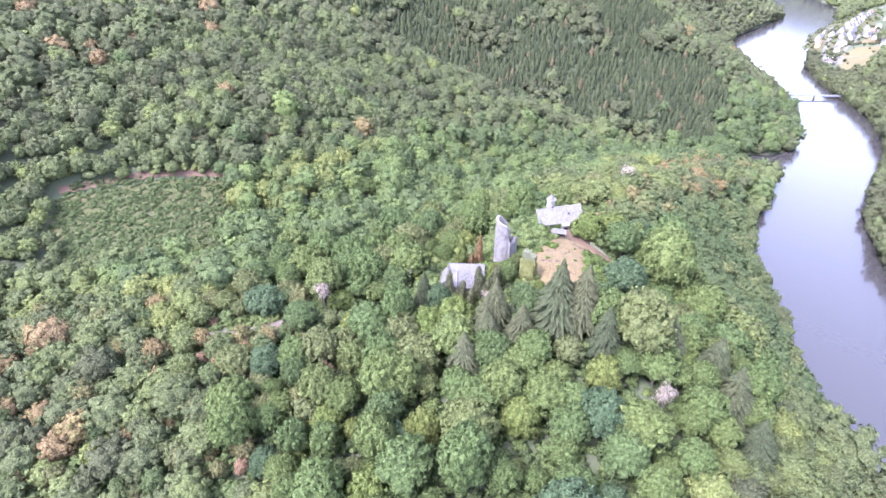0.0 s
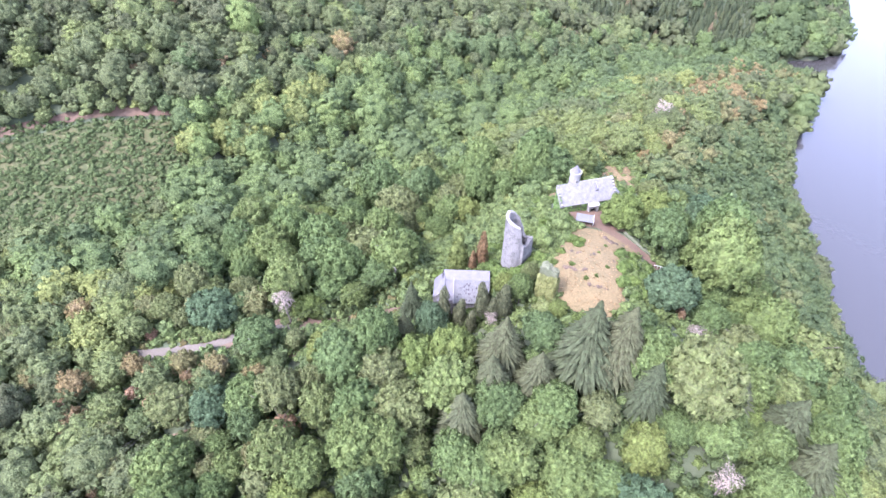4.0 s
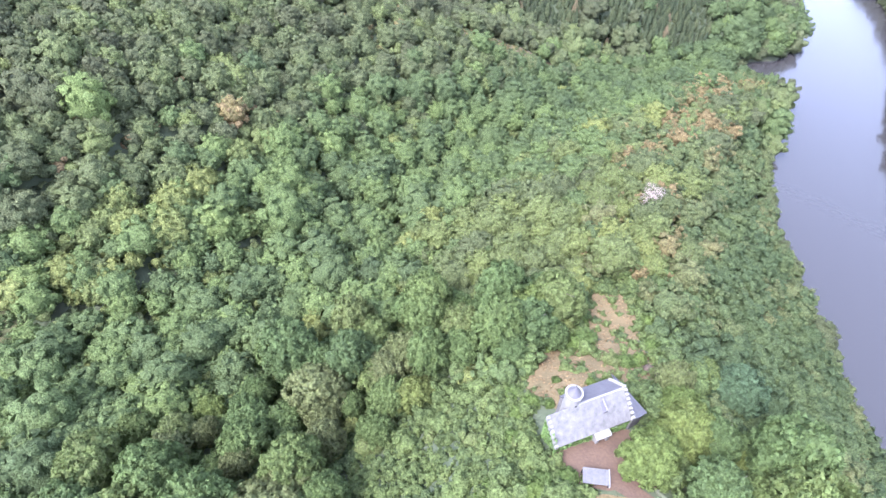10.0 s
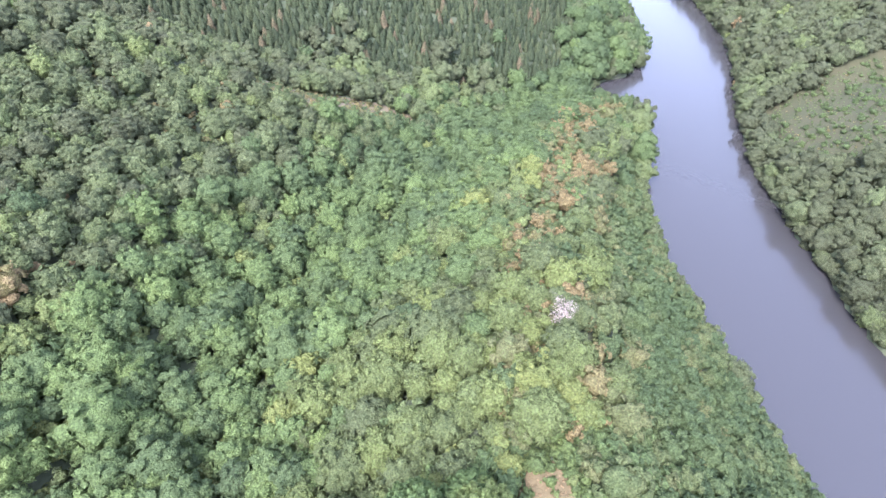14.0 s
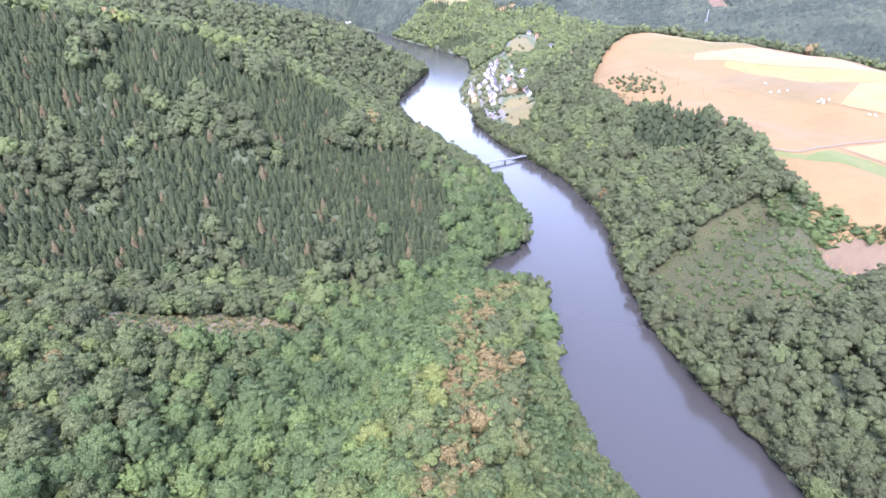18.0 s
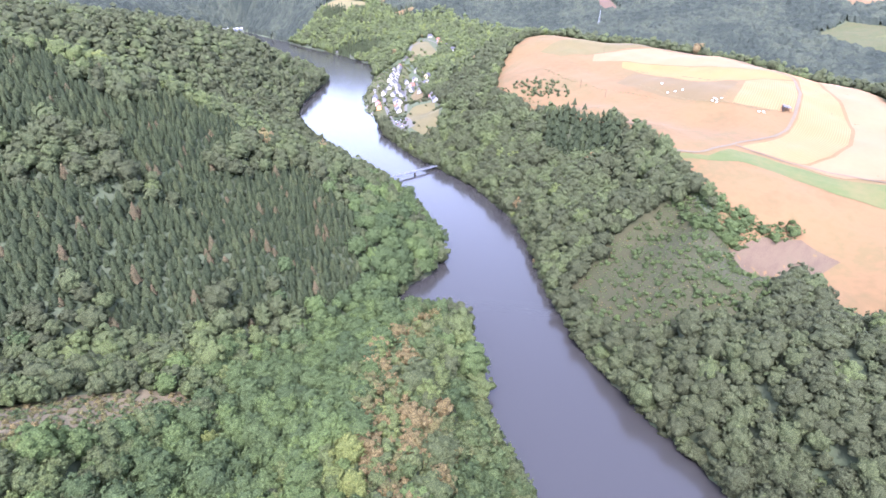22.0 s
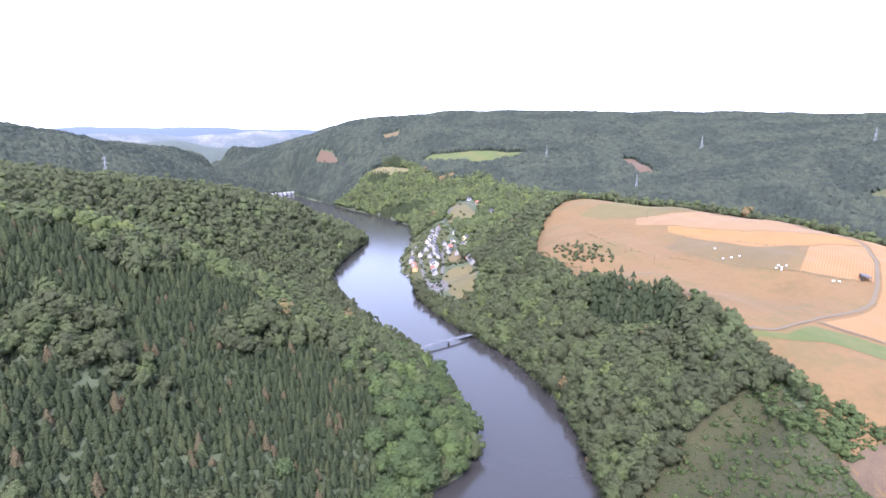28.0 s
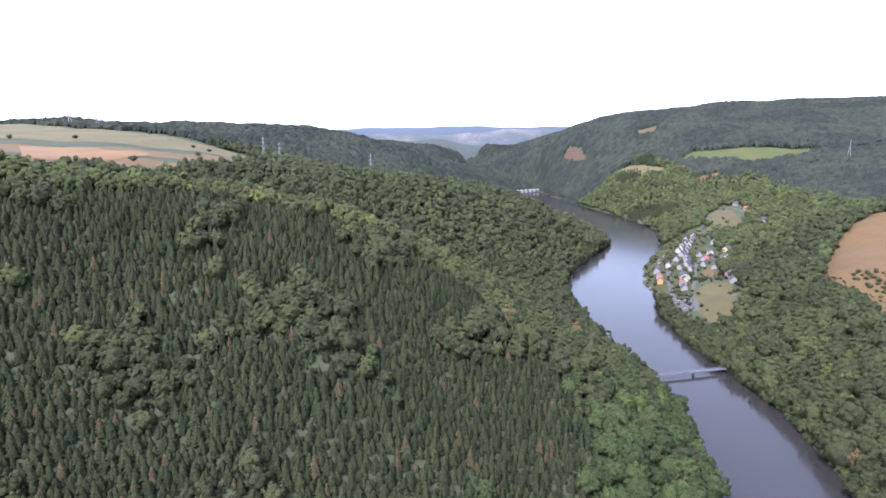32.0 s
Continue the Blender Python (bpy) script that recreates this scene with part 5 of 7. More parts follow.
# ---- the castle hill: bare straw slope, red yard, access road ----
sheet("dry_slope", [(29.5, 160), (33, 151.5), (41, 147), (50.5, 148.5)], [(35, 170), (40, 166), (46, 164), (52, 161.5)], M_DRY, "steep slope of bleached dry grass below the castle", "grass", 0.25, 24, 14)
sheet("dry_slope", [(35, 170), (40, 166), (46, 164), (52, 161.5)], [(37, 176), (42, 173), (48, 170.5), (53.5, 168)], M_DRY, "ledge of bleached dry grass with small steps", "grass", 0.25, 24, 12)
sheet("dry_slope", [(37, 176), (42, 173), (48, 170.5), (53.5, 168), (56, 170)], [(42, 182), (47, 182.5), (53, 181), (58, 177), (61, 174)], M_DRY, "bleached dry grass on the castle mound", "grass", 0.25, 24, 14)
sheet("dry_slope", [(40, 214), (46, 229), (55, 228.5), (64, 232), (75, 225.5)], [(45, 205), (50, 208.5), (58, 210), (68, 212), (77, 213)], M_DRY, "trampled dry grass behind the hall", "grass", 0.2, 34, 14)
sheet("dry_slope", [(70, 254), (64.5, 246), (64, 240), (64, 232.8)], [(83, 252), (82, 242), (80, 234), (76, 226.3)], M_DRY, "dry grass clearing on the ridge behind the castle", "grass", 0.2, 30, 12)
# low rock ledges that step across the dry slope
for line, label in (([(36, 163), (40, 161.5), (44, 162)], "low eroded rock ledge in the dry grass"), ([(39, 169.5), (43, 168), (47, 169), (50, 167)], "eroded earth and rock ledge across the slope"), ([(50, 178), (53, 176), (57, 176)], "small earth ledge below the courtyard"), ([(41, 157), (46, 156)], "broken ledge in the bleached grass")):
    q = along(line, 14)
    q = q + rng.normal(0, 0.25, q.shape)
    stand("rock_ledge", q[:, 0], q[:, 1], rng.uniform(0.45, 1.0, 14), [blob((0, 0, 0.1), (1, 1, 0.5), 0.35) for _ in range(4)], M_LEDGE, label, rng.uniform(0, 1, 14), tall=(0.5, 1.0), category="rock")
# tufts of dead grass
x, y = scatter(30, 86, 147, 254, 0.8, 0.5)
k = (inside([(32, 160), (36, 152), (42, 148.5), (50, 150), (51, 166), (61, 174), (53, 181.5), (42, 182), (37, 174)], x, y) | inside(RIDGE_BARE, x, y)) & (swell(x, y, 7, 0.8) + rng.uniform(-0.35, 0.35, len(x)) > 0.3)
stand("dry_grass_tufts", x[k], y[k], rng.uniform(0.2, 0.5, k.sum()), TINY, M_STRAW, "tufts of dead straw-coloured grass", rng.uniform(0, 1, k.sum()), tall=(0.4, 0.8), sink=-0.05, category="grass")
sheet("courtyard", [(35.5, 193), (46, 195), (59, 198)], [(38, 186.5), (48, 183), (60, 183)], M_EARTH, "bare red earth courtyard in front of the hall", "yard", 0.3, 20, 8)
lane("footpath", [(50, 185), (57, 179), (64, 174), (69, 171), (73, 168)], 3.6, M_EARTH, "red earth path along the castle wall", "path", 0.32, 2)
lane("trodden_path", [(22, 168), (24, 165.5), (26, 163), (28, 159.5), (30, 157)], 1.6, M_EARTH, "narrow trodden path below the keep", "path", 0.36, 1)
lane("access_road", ACCESS_ROAD[:9], 3.4, M_GRAVEL, "narrow pale gravel road through the wood", "road", 0.3)
lane("castle_path", ACCESS_ROAD[8:], 2.0, M_VERGE, "trodden earth path up to the gatehouse", "path", 0.32, 3)
lane("verge", [(-60, 152), (-40, 158), (-25, 161), (-10, 163)], 7, M_DRY, "dry grass verge beside the gravel road", "grass", 0.22)
sheet("earth_bank", [(-206, 262), (-185, 276), (-158, 291), (-130, 300)], [(-203, 258), (-183, 272), (-157, 286), (-130, 295)], M_EARTH, "bare brown earth bank above the clearing", "earth", 0.3, 30, 5)
sheet("clearing", [(-203, 256), (-183, 269), (-157, 284), (-130, 293)], [(-198, 225), (-175, 208), (-135, 212), (-105, 258)], M_GRASS, "overgrown felled clearing with young growth", "grass", 0.25, 40, 30)
lane("dry_ridge", RIDGE_LINE[1:], 5, M_HEATH, "dry rocky crest with sparse bushes", "rock", 0.3)
sheet("spur_clearing", [(38, 524), (60, 542), (91, 547), (120, 544), (148, 534)], [(42, 503), (66, 501), (109, 509), (138, 512), (150, 520)], M_HEATH, "dry brown heath on top of the spur", "grass", 0.25, 30, 10)

sheet("trodden_verge", [(-64, 151), (-50, 149), (-36, 149)], [(-66, 166), (-48, 165.5), (-30, 167.5)], M_VERGE, "bare brownish ground round the bend of the road", "earth", 0.2, 24, 14)
sheet("grass_strip", [(-27.5, 160.5), (-27, 155), (-27, 148)], [(-22.5, 160.5), (-23.5, 155), (-23.5, 148)], M_GREENFIELD, "strip of fresh green grass below the road", "grass", 0.3, 14, 4)
sheet("bare_bank", [(-72, 122), (-66, 123.5), (-58, 126)], [(-70, 127), (-64, 129), (-57, 130)], M_VERGE, "bare brown bank among the withering trees", "earth", 0.3, 12, 8)
# hazel and saplings under the near trees
x, y = scatter(-120, 125, 84, 262, 4.4, 0.45)
k = (((y < 152) | (y > 176)) & wooded(x, y) | (x < -4) & (off_line(ACCESS_ROAD, x, y) > 3.6) & ~inside(SCRUB_WEST, x, y)) & ~inside([(-73, 120), (-56, 124), (-56, 131), (-72, 129)], x, y)
stand("undergrowth", x[k], y[k], rng.uniform(1.6, 3.4, k.sum()) * np.where(y[k] > 176, 1.35, 1), COARSE, M_FRESH, "hazel and saplings under the tall trees", np.clip(rng.normal(0.5, 0.17, k.sum()), 0, 1), tall=(0.7, 1.3), sink=-0.5, category="scrub")
# brambles and low growth over the castle hill
x, y = scatter(-10, 90, 143, 260, 1.9)
BARE = [[(30, 160), (33.5, 152), (41, 147), (50.5, 148.5), (52, 162), (53.5, 168), (60, 174), (58, 190), (62, 206), (40, 206), (40, 190), (46, 183), (42, 181), (36, 172)], RIDGE_BARE, [(0, 156), (16, 155), (16, 168), (0, 168)], [(18, 164), (27, 164), (27, 173), (18, 173)], [(38, 191), (60, 194), (62, 208), (38, 206)], [(57, 186), (64, 178), (72, 163), (68, 162), (58, 178)]]
k = inside(CASTLE_ZONE, x, y) & (swell(x, y, 17, 0.3) + rng.uniform(-0.4, 0.4, len(x)) > 0.22)
for poly in BARE:
    k &= ~inside(poly, x, y) | (poly is RIDGE_BARE) & (rng.uniform(0, 1, len(x)) < 0.16)
stand("brambles", x[k], y[k], rng.uniform(0.8, 2.0, k.sum()), TINY, M_SHRUB, "brambles and low bushes on the castle hill", np.clip(rng.normal(0.5, 0.22, k.sum()), 0, 1), tall=(0.5, 1.1), sink=-0.4, category="scrub")
# low green scrub round the castle
x, y = scatter(-30, 90, 145, 258, 2.1)

SCRUB_EAST = [(50, 146), (64, 150), (72, 165), (64, 172), (57, 166), (54, 154)]
k = inside(SCRUB_WEST, x, y) | inside(SCRUB_EAST, x, y) | inside(CASTLE_ZONE, x, y) & (rng.uniform(0, 1, len(x)) < 0.6)
for poly in BARE:
    k &= ~inside(poly, x, y) | (poly is RIDGE_BARE) & (rng.uniform(0, 1, len(x)) < 0.16)
grow = np.where(rng.uniform(0, 1, len(x)) < 0.1, rng.uniform(2.6, 4.0, len(x)), rng.uniform(0.9, 2.2, len(x)))
grow = np.where((np.hypot(x - 22.6, y - 168.4) < 8) | (np.hypot(x - 50, y - 172) < 12) | (np.hypot(x - 50, y - 200) < 13), np.minimum(grow, 1.2), grow)
stand("scrub", x[k], y[k], grow[k], TINY, M_SHRUB, "bright green bramble and hazel scrub", np.clip(0.25 + 0.5 * swell(x[k], y[k], 16, 2) + rng.normal(0, 0.2, k.sum()), 0, 1), tall=(0.7, 1.2), sink=-0.5, category="scrub")
x, y = scatter(-210, -105, 205, 298, 2.1)
k = inside(WEST_CLEARING, x, y) & (rng.uniform(0, 1, len(x)) < 0.95)
stand("scrub", x[k], y[k], rng.uniform(0.9, 2.0, k.sum()), TINY, M_SHRUB, "young green regrowth in the felled clearing", rng.uniform(0.0, 0.16, k.sum()), tall=(0.5, 1.0), sink=-0.4, category="scrub")
x, y = scatter(390, 585, 320, 470, 2.6, 0.45)
dense = swell(x, y, 38, 1.2) + 0.5 * swell(x, y, 13, 0.4) + rng.uniform(-0.25, 0.25, len(x)) - 0.0016 * (y - 340)
wedge = inside([(574, 456), (561, 438), (555, 417), (560, 382), (568, 357), (558, 350), (547, 372), (511, 383), (519, 406), (532, 433), (548, 452)], x, y)
k = inside(SLOPE_MEADOW, x, y) & (dense > 0.18) | wedge
grow = np.where(rng.uniform(0, 1, len(x)) < 0.12, rng.uniform(1.4, 3.4, len(x)), rng.uniform(0.4, 1.2, len(x))) * np.where(wedge, 1.9, 1.0)
stand("scrub", x[k], y[k], grow[k], TINY, M_SHRUB, "thorn scrub spreading over the slope meadow", np.clip(-0.1 + 0.4 * swell(x[k], y[k], 25, 3) + rng.normal(0, 0.15, k.sum()), 0, 1), tall=(0.6, 1.0), sink=-0.3, category="scrub")
k = inside(SLOPE_MEADOW, x, y) & (swell(x, y, 30, 4.2) > 0.6) & (rng.uniform(0, 1, len(x)) < 0.35)
stand("dry_scrub", x[k], y[k], rng.uniform(0.5, 1.3, k.sum()), TINY, M_COPPICE, "withered brown bracken on the slope meadow", rng.uniform(0.6, 1.0, k.sum()), tall=(0.5, 0.8), sink=-0.3, category="scrub")
# brambles and dry weeds along the access road
x, y = scatter(-125, 2, 140, 180, 1.9, 0.48)
gap = off_line(ACCESS_ROAD, x, y)
bare = (swell(x, y, 13, 1.1) > 0.62) & inside([(-66, 150), (-34, 149), (-30, 166), (-66, 166)], x, y)
k = (gap > np.where(x < -44, 2.5, 1.5)) & (gap < 11) & ~bare & ~inside([(-2, 154), (16, 153), (16, 168), (-2, 168)], x, y)
tan = rng.uniform(0, 1, len(x)) < 0.3
stand("roadside_scrub", x[k & ~tan], y[k & ~tan], rng.uniform(0.7, 2.2, (k & ~tan).sum()), TINY, M_SHRUB, "brambles and hazel along the gravel road", rng.uniform(0.1, 0.8, (k & ~tan).sum()), tall=(0.6, 1.1), sink=-0.3, category="scrub")
stand("roadside_weeds", x[k & tan], y[k & tan], rng.uniform(0.5, 1.6, (k & tan).sum()), TINY, M_COPPICE, "dry olive-brown weeds along the gravel road", rng.uniform(0.45, 0.85, (k & tan).sum()), tall=(0.6, 1.0), sink=-0.3, category="scrub")
# heather and young growth on the spur clearing and the felled bank
x, y = scatter(30, 155, 500, 550, 2.6, 0.45)
k = inside(SPUR_CLEARING, x, y) & (rng.uniform(0, 1, len(x)) < 0.9)
stand("heather", x[k], y[k], rng.uniform(0.8, 2.2, k.sum()), TINY, M_COPPICE, "grey-brown heather and birch saplings on the spur", np.where(rng.uniform(0, 1, k.sum()) < 0.3, rng.uniform(0, 0.5, k.sum()), rng.uniform(0.65, 0.95, k.sum())), tall=(0.4, 0.8), sink=-0.3, category="scrub")
M_ROUGH = material("rough_olive_grass", [(0.029, 0.037, 0.012), (0.038, 0.044, 0.014), (0.048, 0.048, 0.018), (0.056, 0.050, 0.020), (0.035, 0.045, 0.014)], 0.09, bump=0.3, bump_scale=0.8, fine=0.55)
sheet("slope_meadow", [(424, 474), (470, 476), (520, 474), (562, 450)], [(396, 384), (423, 342), (470, 326), (514, 380)], M_ROUGH, "rough green meadow on the steep bank", "meadow", 0.3, 40, 30)


# ---- the castle ----
def shape(verts, faces):
    bm = bmesh.new()
    vs = [bm.verts.new(v) for v in verts]
    for f in faces:
        bm.faces.new([vs[i] for i in f])
    bmesh.ops.recalc_face_normals(bm, faces=bm.faces)
    return bm


def slab(corners, thick):
    """A roof plane of four corners with thickness below."""
    lower = [(c[0], c[1], c[2] - thick) for c in corners]
    n = len(corners)
    return shape(list(corners) + lower, [list(range(n)), list(range(2 * n - 1, n - 1, -1))] + [[i, (i + 1) % n, n + (i + 1) % n, n + i] for i in range(n)])


def ivy(name, spans, mat, parent, label, n=500, size=0.32):
    """Leaves over stretches of wall: each a corner, two edges and the outward way."""
    pts, nrm = [], []
    for c, e, f, out in spans:
        c, e, f, out = (np.array(q, float) for q in (c, e, f, out))
        u, v = rng.uniform(0, 1, (n, 1)), rng.uniform(0, 1, (n, 1)) ** 1.3
        pts.append(c + e * u + f * v + out * rng.uniform(0.02, 0.3, (n, 1)))
        nrm.append(np.repeat(out[None], n, 0))
    ob = new(name, mesh_of(name, *tufts(np.concatenate(pts), np.concatenate(nrm), size), [mat], np.full(n * 3 * len(spans), 0.5)))
    ob.parent = parent
    return tagged(ob, label)


M_DARK = material("dark_opening", [(0.02, 0.02, 0.022), (0.045, 0.042, 0.04)], 2)
M_PALE = material("pale_trim_stone", [(0.186, 0.178, 0.163), (0.247, 0.239, 0.219)], 1.0, bump=0.03, bump_scale=4)
M_SLATE_DARK = material("grey_slate", [(0.073, 0.071, 0.079), (0.104, 0.099, 0.109), (0.134, 0.13, 0.138)], 0.7, rough=0.55, bump=0.02, bump_scale=6, fine=0.5)
M_LICHEN = material("lichened_slate", [(0.048, 0.047, 0.045), (0.082, 0.081, 0.080), (0.118, 0.115, 0.113), (0.160, 0.156, 0.148)], 0.8, rough=0.7, bump=0.03, bump_scale=6, fine=0.6)
M_MOSS = material("mossy_stone", [(0.07, 0.085, 0.045), (0.10, 0.11, 0.06), (0.15, 0.14, 0.11)], 0.8, bump=0.1, bump_scale=3, fine=0.5)
M_OLIVE_IVY = material("olive_ivy_leaves", [(0.10, 0.112, 0.034), (0.145, 0.155, 0.046), (0.18, 0.185, 0.058)], 1.2, source="island", rough=0.7)
M_IVY = material("ivy_leaves", [(0.06, 0.115, 0.03), (0.11, 0.18, 0.045), (0.15, 0.22, 0.06)], 1.2, source="island", rough=0.7)

# the hall with its stair turret
hall = thing("castle_hall", (40.2, 193.4, 131.6), "restored stone castle hall with slate roof and stair turret", "castle", turn=13)
L, W, E, R = 18.6, 9.6, 6.4, 11.0
part("wall", shape([(0, 0, -3), (L, 0, -3), (L, W, -3), (6.2, W, -3), (6.2, 5.0, -3), (0, 5.0, -3), (0, 0, E), (L, 0, E), (L, W, E), (6.2, W, E), (6.2, 5.0, R - 0.5), (0, 5.0, R - 0.5), (L, 4.8, R - 0.3), (6.2, 4.8, R - 0.3)],
     [(0, 1, 7, 6), (1, 2, 8, 12, 7), (2, 3, 9, 8), (3, 4, 10, 13, 9), (4, 5, 11, 10), (5, 0, 6, 11), (0, 5, 4, 3, 2, 1)]), M_STONE, hall, "grey rubble stone wall")
# the front's sunlight and the back's shade are put into two slate colours
front = part("roof", slab([(-0.3, -0.5, E - 0.3), (L + 0.2, -0.5, E - 0.3), (L + 0.2, 4.8, R), (-0.3, 4.8, R)], 0.3), M_SLATE, hall, "weathered slate roof slope, paler from sunlight in its colour")
part("roof", slab([(6.2, 4.8, R), (L + 0.2, 4.8, R), (L + 0.2, W + 0.4, E - 0.2), (6.2, W + 0.4, E - 0.2)], 0.3), M_SLATE_DARK, hall, "slate roof slope at the back, darker from shade in its colour")
bm = bmesh.new()
box(bm, 5.5, L - 0.4, 4.62, 4.98, R - 0.05, R + 0.16)
part("ridge_cap", bm, M_PALE, hall, "white mortared ridge")
for gx, back in ((-0.55, False), (L - 0.25, True)):
    gable = new("stepped_gable")
    gable.parent = hall
    tagged(gable, "pale crow-stepped gable coping")
    for i in range(7):
        y0 = -0.7 + i * 0.8
        bm = bmesh.new()
        box(bm, gx, gx + 0.8, y0, y0 + 0.62, E - 0.6 + i * 0.63, E + 0.55 + i * 0.66)
        part("coping_stone", bm, M_PALE, gable)
    if back:
        for i in range(6):
            y0 = 4.9 + i * 0.8
            bm = bmesh.new()
            box(bm, gx, gx + 0.8, y0, y0 + 0.62, R - 1.3 - i * 0.75, R + 0.1 - i * 0.78)
            part("coping_stone", bm, M_PALE, gable)
turret = new("stair_turret")
turret.parent = hall
tagged(turret, "round white stair turret with a low cone roof")
bm = bmesh.new()
bmesh.ops.create_cone(bm, cap_ends=True, segments=28, radius1=1.75, radius2=1.7, depth=16.5, matrix=Matrix.Translation((6.2, 6.1, 6.0)))
part("shaft", bm, M_PALE, turret, smooth=False)
bm = bmesh.new()
bmesh.ops.create_cone(bm, cap_ends=True, segments=28, radius1=1.95, radius2=1.95, depth=0.5, matrix=Matrix.Translation((6.2, 6.1, 14.2)))
part("cornice", bm, M_PALE, turret)
bm = bmesh.new()
bmesh.ops.create_cone(bm, cap_ends=True, segments=24, radius1=1.62, radius2=0.06, depth=2.6, matrix=Matrix.Translation((6.2, 6.1, 15.6)))
part("cone_roof", bm, M_SLATE_DARK, turret)
bm = bmesh.new()
bmesh.ops.create_cone(bm, cap_ends=True, segments=8, radius1=0.07, radius2=0.04, depth=1.2, matrix=Matrix.Translation((6.2, 6.1, 17.3)))
part("finial", bm, M_DARK, turret)
bm = bmesh.new()
box(bm, 6.0, 6.4, 4.3, 4.5, 11.2, 11.8)
part("slit_window", bm, M_DARK, turret)
ext = new("side_wing")
ext.parent = hall
tagged(ext, "low side wing under a sloping grey roof")
part("wall", shape([(L + .1, -0.6, -4), (L + 4.4, 0.6, -4), (L + 3.6, W, -4), (L + .1, W, -4), (L + .1, -0.6, 6.6), (L + 4.4, 0.6, 4.0), (L + 3.6, W, 4.0), (L + .1, W, 6.6)], [(0, 1, 5, 4), (1, 2, 6, 5), (2, 3, 7, 6), (3, 0, 4, 7), (4, 5, 6, 7)]), M_STONE, ext)
part("roof", slab([(L + 0.6, -1.0, 7.0), (L + 5.0, 0.3, 4.2), (L + 3.2, W + 1.2, 4.2), (L + 0.6, W + 0.4, 8.2)], 0.25), M_SLATE_DARK, ext)
dormer = new("dormer")
dormer.parent = hall
tagged(dormer, "small slated dormer on the front roof slope")
part("cheek", shape([(12.2, 2.0, 8.4), (13.6, 2.0, 8.4), (13.6, 3.9, 10.2), (12.2, 3.9, 10.2), (12.9, 2.0, 9.7), (12.9, 4.1, 10.4)], [(0, 1, 4), (0, 4, 5, 3), (1, 2, 5, 4), (3, 5, 2)]), M_SLATE_DARK, dormer)
part("ridge_board", slab([(12.75, 1.8, 9.8), (13.0, 1.8, 9.85), (13.1, 4.3, 10.7), (12.85, 4.3, 10.65)], 0.12), M_PALE, dormer, "white ridge board")
porch = new("porch")
porch.parent = hall
tagged(porch, "pale dressed stone porch with an arched door")
bm = bmesh.new()
box(bm, 9.2, 9.9, -1.7, 0.1, -1, 4.4), box(bm, 11.9, 12.6, -1.7, 0.1, -1, 4.4), box(bm, 9.2, 12.6, -1.7, 0.1, 4.4, 5.4)
part("door_frame", bm, M_PALE, porch)
part("porch_roof", slab([(9.0, -1.9, 5.5), (12.8, -1.9, 5.5), (12.8, 0.3, 6.3), (9.0, 0.3, 6.3)], 0.25), M_PALE, porch)
bm = bmesh.new()
box(bm, 9.9, 11.9, -0.5, -0.3, -1, 4.4)
part("door", bm, M_DARK, porch, "dark wooden door")
for wx in (3.0, 6.0, 14.6, 16.6):
    win = new("window")
    win.parent = hall
    bm = bmesh.new()
    box(bm, wx, wx + 1.0, -0.1, 0.06, 2.2, 4.0)
    part("pane", bm, M_DARK, win)
    bm = bmesh.new()
    box(bm, wx - 0.15, wx, -0.14, 0.08, 2.0, 4.2), box(bm, wx + 1.0, wx + 1.15, -0.14, 0.08, 2.0, 4.2), box(bm, wx - 0.15, wx + 1.15, -0.14, 0.08, 4.2, 4.4), box(bm, wx - 0.2, wx + 1.2, -0.25, 0.08, 1.85, 2.0)
    part("surround", bm, M_PALE, win)
ivy("ivy", [((-0.3, -0.25, -1), (9.3, 0, 0), (0, 0, 6.9), (0, -1, 0)), ((13, 0, -1), (5.4, 0, 0), (0, 0, 6.8), (0, -1, 0)), ((0, 0, -1), (0, 5, 0), (0, 0, 9.5), (-1, 0, 0)), ((-0.8, -0.8, -1), (1.6, 1.6, 0), (0, 0, 7), (-0.7, -0.7, 0))], M_IVY, hall, "thick green ivy on the walls", 1100, 0.3)
for i in range(9):
    bm = bmesh.new()
    box(bm, 0.6 + i * 0.62, 1.15 + i * 0.62, 5.02, 5.12, R - 2.4, R - 0.7)
    part("window_pane", bm, M_DARK, hall)

# the ruined round keep
keep_tower = thing("ruined_keep", (22.6, 168.4, 130.5), "ruined round stone keep with a broken open top", "tower")
n, thick = 56, 1.0
ang_all = np.linspace(0, 2 * math.pi, n, endpoint=False)


def brow(a):
    """The broken top edge: high on the west side, low towards the east and south."""
    pts = [(-180, 24.6), (-135, 24.3), (-96, 23.5), (-86, 23.0), (-74, 17.6), (-60, 16.6), (-40, 16.0), (-8, 17.2), (4, 17.4), (20, 16.4), (42, 16.2), (56, 17.4), (60, 19.4), (72, 19.8), (76, 21.8), (92, 22.4), (112, 23.8), (140, 24.8), (180, 24.6)]
    return float(np.interp((math.degrees(a) + 180) % 360 - 180, [p[0] for p in pts], [p[1] for p in pts]))


